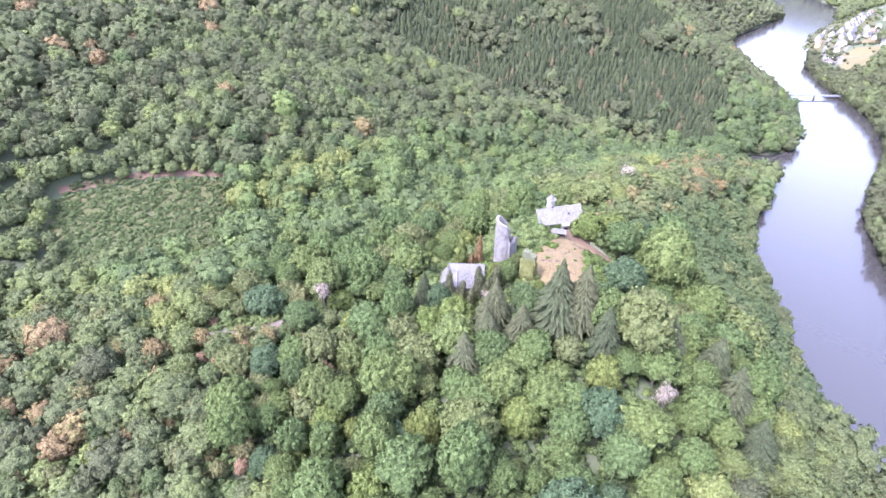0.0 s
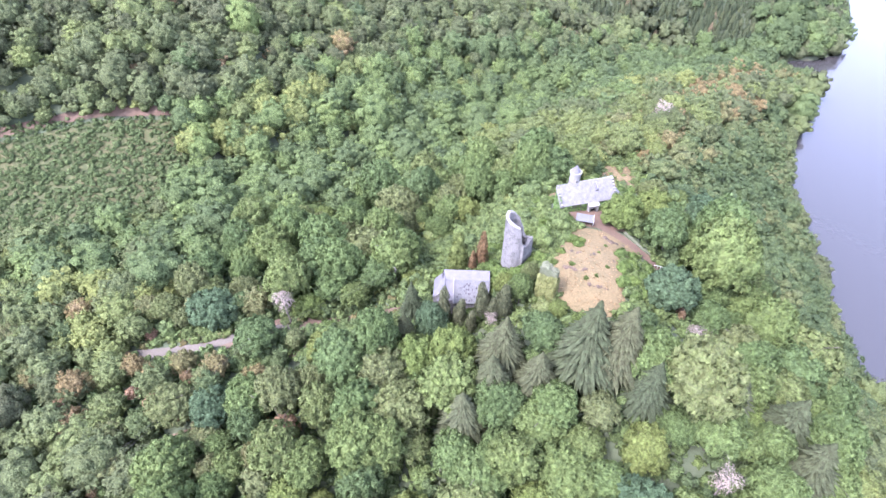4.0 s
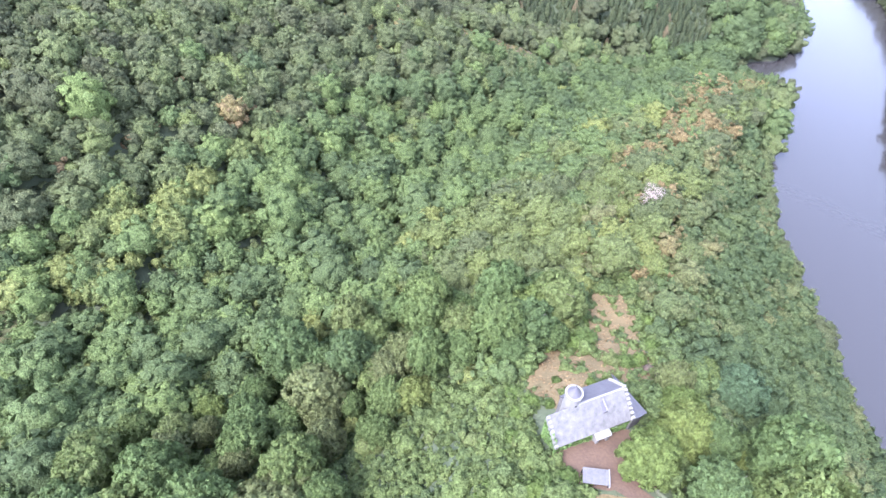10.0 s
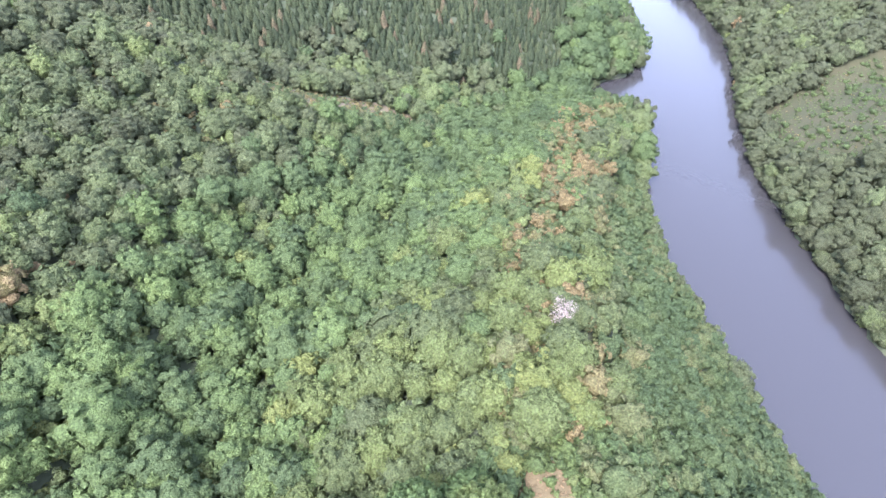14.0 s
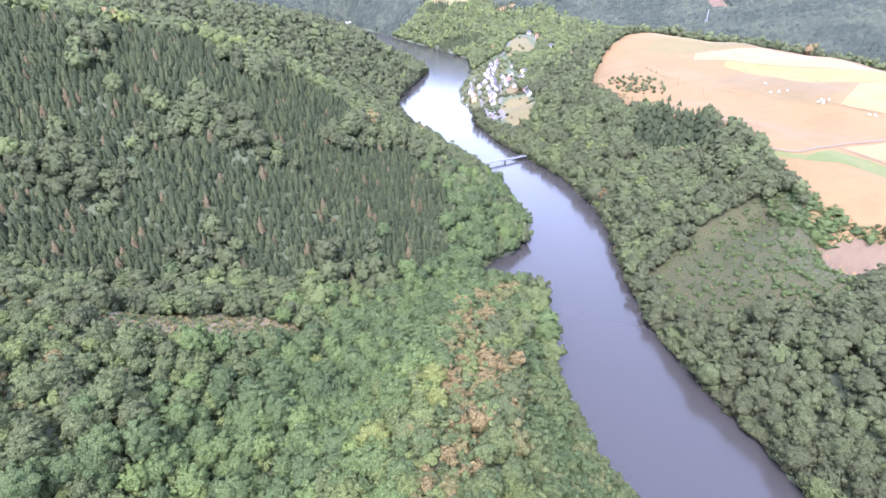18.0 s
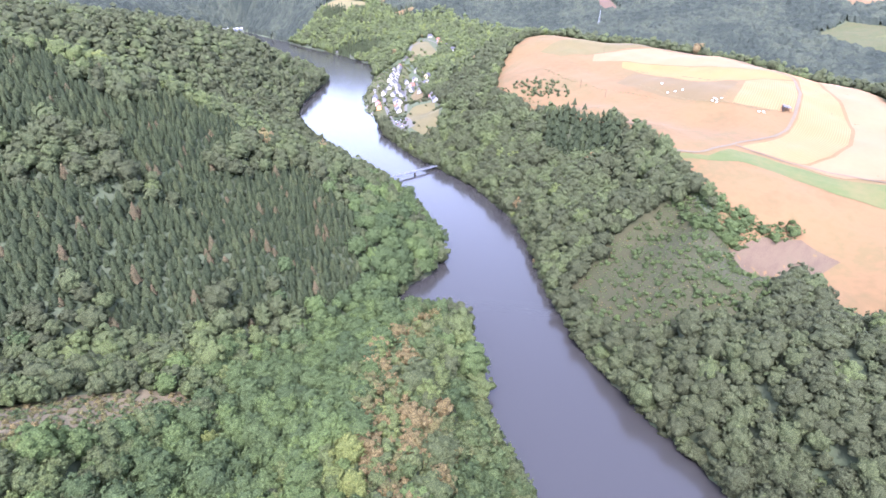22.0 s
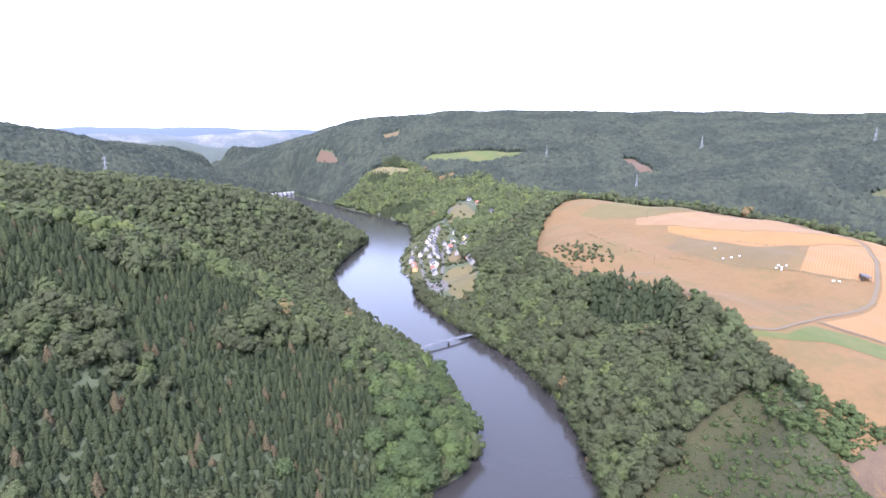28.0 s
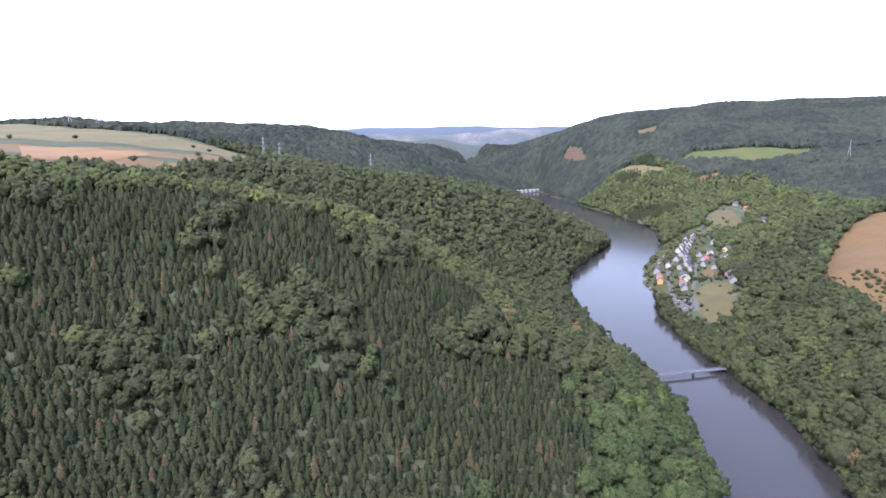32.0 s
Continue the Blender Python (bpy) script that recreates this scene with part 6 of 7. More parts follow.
verts, faces = [], []
rows_up = 14
for i, a in enumerate(ang_all):
    deg = (math.degrees(a) + 180) % 360 - 180
    r = 3.6
    if -75 < deg < 10:
        r = min(4.5, 3.5 / max(0.6, math.cos(math.radians(deg + 38))))
    top = brow(a) + rng.uniform(-0.3, 0.3)
    for j in range(rows_up):
        z = -3 + (top + 3) * j / (rows_up - 1)
        rr = r + rng.uniform(-0.07, 0.07) + 0.25 * (1 - j / rows_up)
        verts.append((rr * math.cos(a), rr * math.sin(a), z))
    for j in range(rows_up):
        z = top - (top - 9) * j / (rows_up - 1)
        rr = r - thick + rng.uniform(-0.08, 0.08)
        verts.append((rr * math.cos(a), rr * math.sin(a), z))
m2 = rows_up * 2
for i in range(n):
    k, l = i * m2, ((i + 1) % n) * m2
    for j in range(m2 - 1):
        faces.append((k + j, l + j, l + j + 1, k + j + 1))
part("wall", shape(verts, faces), M_STONE, keep_tower, "weathered grey rubble wall")
for i in range(n):
    a, b = ang_all[i], ang_all[(i + 1) % n]
    if not 95 < (math.degrees(a) % 360) < 268:
        continue
    ta, tb = brow(a), brow(b)
    vs = []
    for (t, q) in ((a, ta), (b, tb)):
        for rr in (3.66, 2.9):
            for dz in (0.0, 0.34):
                vs.append((rr * math.cos(t), rr * math.sin(t), q + dz))
    part("coping_stone", shape(vs, [(0, 2, 3, 1), (4, 5, 7, 6), (0, 1, 5, 4), (2, 6, 7, 3), (1, 3, 7, 5), (0, 4, 6, 2)]), M_PALE, keep_tower)
bm = bmesh.new()
bmesh.ops.create_icosphere(bm, subdivisions=4, radius=1.0)
for v in bm.verts:
    v.co = Vector((v.co.x * 2.9, v.co.y * 2.9, 11.5 + v.co.z * 2.2 + 0.6 * noise.noise(v.co * 3)))
part("rubble", bm, M_STONE, keep_tower, "fallen rubble filling the tower", smooth=True)
bm = bmesh.new()
box(bm, -2.2, 1.6, -0.12, 0.12, 15.4, 15.6, pose(0, 0, 0, 0, 12, 38))
part("beam", bm, M_PALE, keep_tower, "pale fallen beam")
ivy("ivy", [((-1.5, -4.4, -1), (5, 0.4, 0), (0, 0, 6), (0.1, -1, 0))], M_IVY, keep_tower, "ivy at the foot of the wall", 260, 0.35)

# the roofed gatehouse ruin
gate = thing("gatehouse", (1.6, 157.2, 127.6), "old gatehouse with a patched pale roof and broken gable", "building", turn=-3)
part("wall", shape([(0, 0.6, -4), (13, 0.6, -4), (13, 9.5, -4), (0, 9.5, -4), (0, 0.6, 6.2), (13, 0.6, 6.2), (13, 9.5, 8.5), (0, 9.5, 8.5), (0, 6.2, 11.0), (13, 6.2, 11.0)], [(0, 1, 5, 4), (1, 2, 6, 9, 5), (2, 3, 7, 6), (3, 0, 4, 8, 7), (0, 3, 2, 1)]), M_STONE, gate)
part("roof", slab([(3.2, 0.0, 5.6), (13.3, 0.0, 5.6), (13.3, 4.6, 10.2), (3.2, 4.6, 10.2)], 0.25), M_LICHEN, gate, "pale roof slope with missing slates")
part("roof", slab([(1.2, 4.6, 10.2), (13.3, 4.6, 10.2), (13.3, 7.4, 11.3), (0.2, 7.4, 11.3)], 0.25), M_SLATE_DARK, gate, "flatter grey upper roof")
part("roof", slab([(0.2, 7.4, 11.3), (13.3, 7.4, 11.3), (13.3, 10.2, 8.4), (0.2, 10.2, 8.4)], 0.25), M_SLATE_DARK, gate)
part("roof", slab([(-2.6, 1.4, 6.2), (0.7, 2.2, 9.2), (0.9, 7.2, 11.2), (-2.4, 7.4, 7.2)], 0.25), M_SLATE_DARK, gate, "sunken grey side roof")
part("roof", slab([(-1.6, 0.7, 5.4), (3.2, 0.5, 5.9), (3.2, 4.6, 10.15), (0.8, 4.6, 10.15)], 0.2), M_SLATE_DARK, gate, "darker sagging roof corner")
part("broken_gable", shape([(-2.5, 1.2, -3), (3.0, 1.2, -3), (3.0, 1.2, 6.0), (0.6, 1.2, 9.6), (-2.5, 1.2, 6.0), (-2.5, 1.9, -3), (3.0, 1.9, -3), (3.0, 1.9, 6.0), (0.6, 1.9, 9.6), (-2.5, 1.9, 6.0)], [(0, 1, 2, 3, 4), (9, 8, 7, 6, 5), (0, 5, 6, 1), (1, 6, 7, 2), (2, 7, 8, 3), (3, 8, 9, 4), (4, 9, 5, 0)]), M_STONE, gate)
# thin dark panel on the solid gable paints the shade of an opening
part("opening", shape([(-1.0, 1.1, 2.0), (2.0, 1.1, 2.0), (2.0, 1.1, 5.0), (0.6, 1.1, 7.4), (-1.0, 1.1, 5.0), (-1.0, 1.16, 2.0), (2.0, 1.16, 2.0), (2.0, 1.16, 5.0), (0.6, 1.16, 7.4), (-1.0, 1.16, 5.0)], [(0, 1, 2, 3, 4), (9, 8, 7, 6, 5), (0, 5, 6, 1), (1, 6, 7, 2), (2, 7, 8, 3), (3, 8, 9, 4), (4, 9, 5, 0)]), M_DARK, gate, "flat dark panel for the shade inside an opening")
bm = bmesh.new()
box(bm, 3.1, 3.4, -0.3, 4.7, 0, 0.35, Matrix(((1, 0, 0, 0), (0, 1, 0, 0), (0, 1.0, 1, 5.85), (0, 0, 0, 1))))
part("verge_board", bm, M_PALE, gate, "white verge board")
for _ in range(40):
    u, v, s = rng.normal(7.5, 2.2), rng.uniform(0.4, 4.2), rng.uniform(0.07, 0.19)
    if not 4.2 < u < 12.8:
        continue
    bm = bmesh.new()
    box(bm, u - s, u + s, v - s * 0.9, v + s * 0.9, 5.62, 5.65, Matrix(((1, 0, 0, 0), (0, 1, 0, 0), (0, 1.0, 1, 0), (0, 0, 0, 1))))
    part("missing_slate", bm, M_DARK, gate)

# open shelter in the yard
shelter = thing("shelter", (46.2, 185.2, g(46.2, 185.2)), "small open shelter with a pale sloping roof", "shelter", turn=-14)
part("roof", slab([(-3.6, -1.5, 2.5), (3.0, -1.5, 2.5), (3.0, 2.2, 3.2), (-3.6, 2.2, 3.2)], 0.14), M_LICHEN, shelter, "pale sheet roof")
for px, py in ((-3.4, -1.3), (-0.3, -1.3), (2.8, -1.3), (2.8, 2.0), (-3.4, 2.0)):
    bm = bmesh.new()
    box(bm, px - 0.09, px + 0.09, py - 0.09, py + 0.09, -1.5, 2.5 if py < 0 else 3.1)
    part("post", bm, M_DARK, shelter)
bm = bmesh.new()
box(bm, -3.4, 2.8, 1.95, 2.05, -1.0, 3.05)
part("back_wall", bm, M_DARK, shelter, "dark boarded back wall")
bm = bmesh.new()
box(bm, 2.98, 3.12, -1.6, 2.3, -1.2, 0.16, Matrix(((1, 0, 0, 0), (0, 1, 0, 0), (0, 0.19, 1, 2.8), (0, 0, 0, 1))))
part("side_board", bm, M_WHITE, shelter, "white edge board")
bm = bmesh.new()
box(bm, -2.6, 2.2, 0.9, 1.4, 0.35, 0.45)
part("bench", bm, M_DARK, shelter)
shelter.scale = (0.8, 0.8, 0.8)


def rubble_wall(name, line, high, thickness, mat, label, category="wall", base=0.0):
    """A freestanding wall with an uneven top."""
    p = along(line, max(4, int(np.linalg.norm(np.diff(np.array(line, float), axis=0), axis=1).sum() / 0.9)))
    d = np.gradient(p, axis=0)
    d = np.stack([-d[:, 1], d[:, 0]], 1) / np.linalg.norm(d, axis=1)[:, None] * thickness / 2
    vs, fs = [], []
    for i, (q, e) in enumerate(zip(p, d)):
        z = g(q[0], q[1])
        t = z + base + (high(i / (len(p) - 1)) if callable(high) else high) + rng.uniform(-0.12, 0.12)
        vs += [(*(q + e), z - 0.8), (*(q + e), t), (*(q - e), t), (*(q - e), z - 0.8)]
    for i in range(len(p) - 1):
        k = i * 4
        fs += [(k, k + 4, k + 5, k + 1), (k + 1, k + 5, k + 6, k + 2), (k + 2, k + 6, k + 7, k + 3)]
    e = len(vs) - 4
    fs += [(0, 1, 2, 3), (e + 3, e + 2, e + 1, e)]
    ob = part(name, shape(vs, fs), mat, None)
    return tagged(ob, label, category)


ruin = thing("ruined_wall", (29.6, 155.0, g(29.6, 155.0)), "tall ivy-clad stump of ruined castle wall", "wall", turn=-24)
bm = bmesh.new()
bmesh.ops.create_cube(bm, size=1.0)
bmesh.ops.subdivide_edges(bm, edges=bm.edges[:], cuts=9, use_grid_fill=True)
for v in bm.verts:
    u = v.co.x + 0.5
    high = 11.6 - 2.6 * max(0, u - 0.35) - 3.0 * max(0, 0.2 - u) + 0.9 * noise.noise((v.co.x * 5, v.co.y * 4, 2.0))
    v.co = Vector((v.co.x * 4.6, v.co.y * 2.2, -1.5 + (v.co.z + 0.5) * (high + 1.5))) + 0.3 * noise.noise_vector(v.co * 7)
part("masonry", bm, M_MOSS, ruin, "broken grey masonry")
ivy("ivy", [((-2.5, -1.35, -1.0), (4.9, 0, 0), (0, 0, 10.2), (0, -1, 0)), ((-2.5, -1.7, -1.0), (4.6, 0, 0), (0, 0, 7.5), (0, -1, 0)), ((-2.5, 1.0, -1.0), (0, -2.2, 0), (0, 0, 9.4), (-1, 0, 0)), ((2.5, -1.2, -1.0), (0, 2.2, 0), (0, 0, 8.4), (1, 0, 0))], M_OLIVE_IVY, ruin, "yellow-olive ivy over the lower wall", 1500, 0.34)
rubble_wall("boundary_wall", [(58.6, 182.5), (60, 180), (63, 177), (68, 174.6), (72, 172)], 0.9, 0.8, M_MOSS, "low mossy stone wall beside the path")
rubble_wall("terrace_wall", [(35.2, 191.2), (36.4, 195.6)], 1.3, 0.5, M_PALE, "short pale terrace wall")
rubble_wall("terrace_wall", [(35.0, 190.8), (40.0, 191.4)], 0.9, 0.5, M_PALE, "short pale terrace wall")
q = along([(72, 220), (75, 216), (77, 211), (80, 206)], 16) + rng.normal(0, 0.7, (16, 2))
stand("rock_outcrop", q[:, 0], q[:, 1], rng.uniform(0.8, 2.0, 16), [blob((0, 0, 0.2), (1, 1, 0.8), 0.35) for _ in range(5)], M_LEDGE, "bare grey-brown rocks at the cliff edge", rng.uniform(0, 1, 16), tall=(0.6, 1.1), category="rock")
rail = thing("railing", (65.5, 171.5, g(65.5, 171.5)), "short white viewpoint railing", "railing", turn=-20)
for i in range(4):
    bm = bmesh.new()
    box(bm, i * 0.9 - 0.05, i * 0.9 + 0.05, -0.05, 0.05, -0.3, 1.1)
    part("post", bm, M_WHITE, rail)
bm = bmesh.new()
box(bm, -0.1, 2.8, -0.06, 0.06, 1.1, 1.25)
part("handrail", bm, M_WHITE, rail)



# a low-voltage line that crosses the access road
def cable(a, b, sag):
    """A hanging wire between two points, as a thin square tube."""
    n = 20
    u = np.linspace(0, 1, n)
    p = np.outer(1 - u, a) + np.outer(u, b) - np.outer(4 * sag * u * (1 - u), (0, 0, 1))
    vs = [tuple(q + np.array(d)) for q in p for d in ((0.05, 0, 0), (0, 0, 0.05), (-0.05, 0, 0), (0, 0, -0.05))]
    fs = [(4 * i + j, 4 * i + (j + 1) % 4, 4 * i + 4 + (j + 1) % 4, 4 * i + 4 + j) for i in range(n - 1) for j in range(4)]
    tagged(part("power_cable", shape(vs, fs), M_DARK, None), "thin dark cable strung between the poles", "cable", "cables over the road")


LINE_POLES = [(-98, 98), (-52, 149), (-13, 176)]
for x, y in LINE_POLES:
    pole = thing("utility_pole", (x, y, g(x, y)), "pale utility pole beside the gravel road", "pole", "utility poles by the road", turn=42)
    bm = bmesh.new()
    bmesh.ops.create_cone(bm, cap_ends=True, segments=10, radius1=0.2, radius2=0.12, depth=11, matrix=Matrix.Translation((0, 0, 5.0)))
    part("post", bm, M_PALE, pole)
    bm = bmesh.new()
    box(bm, -0.08, 0.08, -0.7, 0.7, 9.9, 10.05)
    part("crossarm", bm, M_PALE, pole)
for (xa, ya), (xb, yb) in zip(LINE_POLES[:-1], LINE_POLES[1:]):
    for side in (-0.55, 0.55):
        dx, dy = -side * math.sin(math.radians(42)), side * math.cos(math.radians(42))
        cable(np.array((xa + dx, ya + dy, g(xa, ya) + 10.05)), np.array((xb + dx, yb + dy, g(xb, yb) + 10.05)), 0.9)

# ---- the village ----
M_RED = material("red_roof_tiles", [(0.34, 0.13, 0.09), (0.44, 0.19, 0.13)], 0.6, rough=0.8)
M_ROOF = material("anthracite_slate", [(0.065, 0.064, 0.07), (0.115, 0.112, 0.118)], 0.6, rough=0.6)
M_YELLOW = material("yellow_render", [(0.66, 0.52, 0.28), (0.74, 0.6, 0.36)], 0.4)
M_ORANGE = material("orange_render", [(0.70, 0.36, 0.16), (0.76, 0.42, 0.2)], 0.4)
M_BEIGE = material("beige_render", [(0.58, 0.52, 0.42), (0.68, 0.62, 0.52)], 0.4)
M_GLASS = material("window_glass", [(0.05, 0.06, 0.07), (0.08, 0.09, 0.10)], 1, rough=0.15, specular=0.6)
M_WOOD = material("dark_wood", [(0.10, 0.07, 0.05), (0.17, 0.12, 0.08)], 1)


def house(name, l, w, e, r, wall, roof, label):
    """A gabled house: walls, two roof slopes, chimney, windows, door."""
    ob = tagged(new(name), label, "house", group="village houses")
    a, b = l / 2, w / 2
    part("wall", shape([(-a, -b, -3), (a, -b, -3), (a, b, -3), (-a, b, -3), (-a, -b, e), (a, -b, e), (a, b, e), (-a, b, e), (-a, 0, r - 0.1), (a, 0, r - 0.1)], [(0, 1, 5, 4), (1, 2, 6, 9, 5), (2, 3, 7, 6), (3, 0, 4, 8, 7), (0, 3, 2, 1)]), wall, ob)
    roof_top = new("roof")
    roof_top.parent = ob
    for s in (-1, 1):
        part("slope", slab([(-a - 0.4, s * (b + 0.5), e - 0.4), (a + 0.4, s * (b + 0.5), e - 0.4), (a + 0.4, 0, r + 0.15), (-a - 0.4, 0, r + 0.15)], 0.22), roof, roof_top)
    bm = bmesh.new()
    box(bm, a * 0.4, a * 0.4 + 0.7, 0.5, 1.2, r - 1.5, r + 1.1)
    part("chimney", bm, M_PALE, roof_top)
    for s in (-1, 1):
        for i in range(3):
            win = new("window")
            win.parent = ob
            wx = -a + l * (i + 0.5) / 3
            bm = bmesh.new()
            box(bm, wx - 0.55, wx + 0.55, s * b - 0.05, s * b + 0.05, e - 2.2, e - 0.9)
            part("pane", bm, M_GLASS, win)
            bm = bmesh.new()
            box(bm, wx - 0.7, wx + 0.7, s * b - 0.12, s * b + 0.12, e - 2.36, e - 2.2)
            part("sill", bm, M_PALE, win)
    bm = bmesh.new()
    box(bm, -0.5, 0.5, -b - 0.06, -b + 0.04, 0, 2.1)
    part("door", bm, M_WOOD, ob)
    return ob


KINDS = {
    "slate": lambda: house("house", 11, 8.5, 4.6, 8.9, M_WHITE, M_ROOF, "white rendered house with a dark slate roof"),
    "red": lambda: house("house", 11, 9, 4.5, 8.6, M_WHITE, M_RED, "white rendered house with a red tiled roof"),
    "yellow": lambda: house("house", 12, 9, 6.0, 10.0, M_YELLOW, M_SLATE_DARK, "yellow rendered house with a grey slate roof"),
    "orange": lambda: house("house", 10, 8.5, 5.4, 9.4, M_ORANGE, M_RED, "orange rendered house with a red tiled roof"),
    "beige": lambda: house("house", 10, 8, 5.4, 9.2, M_BEIGE, M_SLATE_DARK, "beige house with a weathered grey roof"),
    "long": lambda: house("farmhouse", 24, 9, 6, 10.2, M_WHITE, M_SLATE_DARK, "long white farmhouse with a grey slate roof"),
    "hall": lambda: house("village_hall", 18, 15, 5, 9.5, M_BEIGE, M_ROOF, "large low hall with a dark roof"),
    "shed": lambda: house("garden_shed", 5, 3.6, 2.4, 3.4, M_WHITE, M_SLATE, "small white garden hut with a pale roof"),
}
first = {}
for rows in (STREET, WATERSIDE, UPPER, UPHILL):
    for kind, x, y, turn in rows:
        at = pose(x, y, g(x, y) + 0.4, 0, 0, turn)
        if kind in first:
            copy_thing(first[kind], at)
        else:
            first[kind] = KINDS[kind]()
            first[kind].matrix_world = at
M_MEADOW = material("faded_meadow", [(0.088, 0.086, 0.033), (0.118, 0.101, 0.041), (0.140, 0.116, 0.049), (0.080, 0.090, 0.032)], 0.03, fine=0.4, bump=0.1, bump_scale=0.6)
lane("village_street", [(930, 1300), (912, 1274), (841, 1204), (790, 1150), (751, 1112), (714, 1061), (684, 1014), (659, 975), (632, 905)], 6.5, M_ASPHALT, "pale asphalt village street")
lane("village_street", [(860, 1150), (822, 1128), (793, 1098), (745, 1040), (700, 988)], 5, M_ASPHALT, "pale asphalt side street")
lane("village_street", [(860, 1150), (840, 1110), (816, 1074), (793, 1030), (760, 975), (735, 940)], 5, M_ASPHALT, "pale asphalt lane on the slope")
lane("hill_road", HILL_ROAD, 5.5, M_ASPHALT, "pale road climbing to the upper houses")
lane("shore_road", [(925, 1352), (985, 1450), (1008, 1600), (1012, 1760), (1022, 2000), (1045, 2240)], 6, M_ASPHALT, "pale road along the wooded shore", lift=1.0)
sheet("village_green", [(648, 1000), (685, 1078), (740, 1160), (838, 1258), (890, 1306)], [(700, 990), (770, 1060), (850, 1150), (910, 1220), (940, 1280)], M_GRASS, "gardens and lawns between the houses", "lawn", 0.25, 50, 16)
sheet("village_meadow", [(712, 985), (690, 975), (655, 935), (632, 862)], [(745, 965), (715, 930), (690, 895), (655, 866)], M_MEADOW, "dry yellowish meadow at the edge of the village", "meadow", 0.3, 24, 12)
sheet("village_meadow", [(940, 1225), (1000, 1325), (1110, 1430)], [(1015, 1260), (1070, 1300), (1125, 1390)], M_MEADOW, "dry yellowish meadow below the upper houses", "meadow", 0.3, 24, 12)
sheet("village_yard", [(770, 1060), (800, 1085), (845, 1110)], [(765, 1000), (800, 1045), (835, 1060)], M_DRY, "sunburnt garden ground", "yard", 0.32, 20, 10)
x, y = scatter(610, 1000, 860, 1345, 9, 0.49)
k = inside(VILLAGE, x, y) & (rng.uniform(0, 1, len(x)) < 0.66)
k &= np.sqrt(((x[:, None] - HOMES[None, :, 0]) ** 2 + (y[:, None] - HOMES[None, :, 1]) ** 2).min(axis=1)) > 8.5
k &= ~inside([(712, 985), (655, 935), (632, 862), (655, 866), (690, 895), (745, 965)], x, y) | (rng.uniform(0, 1, len(x)) < 0.08)
stand("garden_trees", x[k], y[k], rng.uniform(1.0, 3.4, k.sum()), COARSE, M_LEAF, "garden trees and hedges between the houses", tone(x[k], y[k]), category="trees")
x, y = scatter(985, 1165, 1245, 1440, 12, 0.49)
k = inside(HAMLET, x, y) & (rng.uniform(0, 1, len(x)) < 0.08)
stand("garden_trees", x[k], y[k], rng.uniform(2, 4.5, k.sum()), COARSE, M_LEAF, "fruit trees round the upper houses", tone(x[k], y[k]), category="trees")

# parked cars beside the street
M_CARS = [material("car_paint_" + c, [v, tuple(min(1, q * 1.1) for q in v)], 1, rough=0.3, specular=0.5) for c, v in (("white", (0.75, 0.75, 0.75)), ("grey", (0.25, 0.26, 0.28)), ("red", (0.4, 0.05, 0.04)))]
for i, (x, y) in enumerate([(662, 968), (657, 960), (652, 952), (668, 962), (663, 953), (657, 944), (648, 938), (674, 957), (669, 948)]):
    car = thing("car", (x, y, g(x, y) + 0.4), ("white", "grey", "red")[i % 3] + " car parked on the gravel lot", "car", "cars on the lot", turn=30)
    part("body", slab([(-2.1, -0.9, 0.95), (2.1, -0.9, 0.95), (2.1, 0.9, 0.95), (-2.1, 0.9, 0.95)], 0.65), M_CARS[i % 3], car)
    part("cabin", shape([(-1.5, -0.8, 0.95), (1.1, -0.8, 0.95), (1.1, 0.8, 0.95), (-1.5, 0.8, 0.95), (-1.0, -0.7, 1.5), (0.5, -0.7, 1.5), (0.5, 0.7, 1.5), (-1.0, 0.7, 1.5)], [(0, 1, 5, 4), (1, 2, 6, 5), (2, 3, 7, 6), (3, 0, 4, 7), (4, 5, 6, 7)]), M_GLASS, car)
    for wx in (-1.3, 1.3):
        for wy in (-0.85, 0.85):
            bm = bmesh.new()
            bmesh.ops.create_cone(bm, cap_ends=True, segments=12, radius1=0.33, radius2=0.33, depth=0.22, matrix=pose(wx, wy, 0.33, 90))
            part("wheel", bm, M_DARK, car)
sheet("gravel_lot", [(640, 925), (662, 975)], [(655, 915), (685, 965)], M_ASPHALT, "gravel car park beside the street", "yard", 0.38, 12, 6)

# ---- footbridge over the river ----
M_STEEL = material("blue_grey_steel", [(0.22, 0.25, 0.32), (0.30, 0.33, 0.40)], 0.5, rough=0.5, metallic=0.2)
bx0, by0, bx1, by1 = 486.0, 778.0, 578.0, 773.0
span = math.hypot(bx1 - bx0, by1 - by0)
bridge = thing("footbridge", (bx0, by0, 4.6), "slender blue-grey steel footbridge across the river", "bridge", turn=math.degrees(math.atan2(by1 - by0, bx1 - bx0)))
bm = bmesh.new()
box(bm, -6, span + 6, -1.3, 1.3, -0.25, 0.1)
part("deck", bm, M_ASPHALT, bridge, "pale deck")
for s in (-1.5, 1.5):
    bm = bmesh.new()
    box(bm, -6, span + 6, s - 0.14, s + 0.14, -0.95, 0.25)
    part("girder", bm, M_STEEL, bridge)
    bm = bmesh.new()
    box(bm, -6, span + 6, s - 0.06, s + 0.06, 1.15, 1.28)
    part("handrail", bm, M_STEEL, bridge)
    for i in range(25):
        bm = bmesh.new()
        px = span * i / 24
        box(bm, px - 0.05, px + 0.05, s - 0.05, s + 0.05, 0.25, 1.15)
        part("post", bm, M_STEEL, bridge)
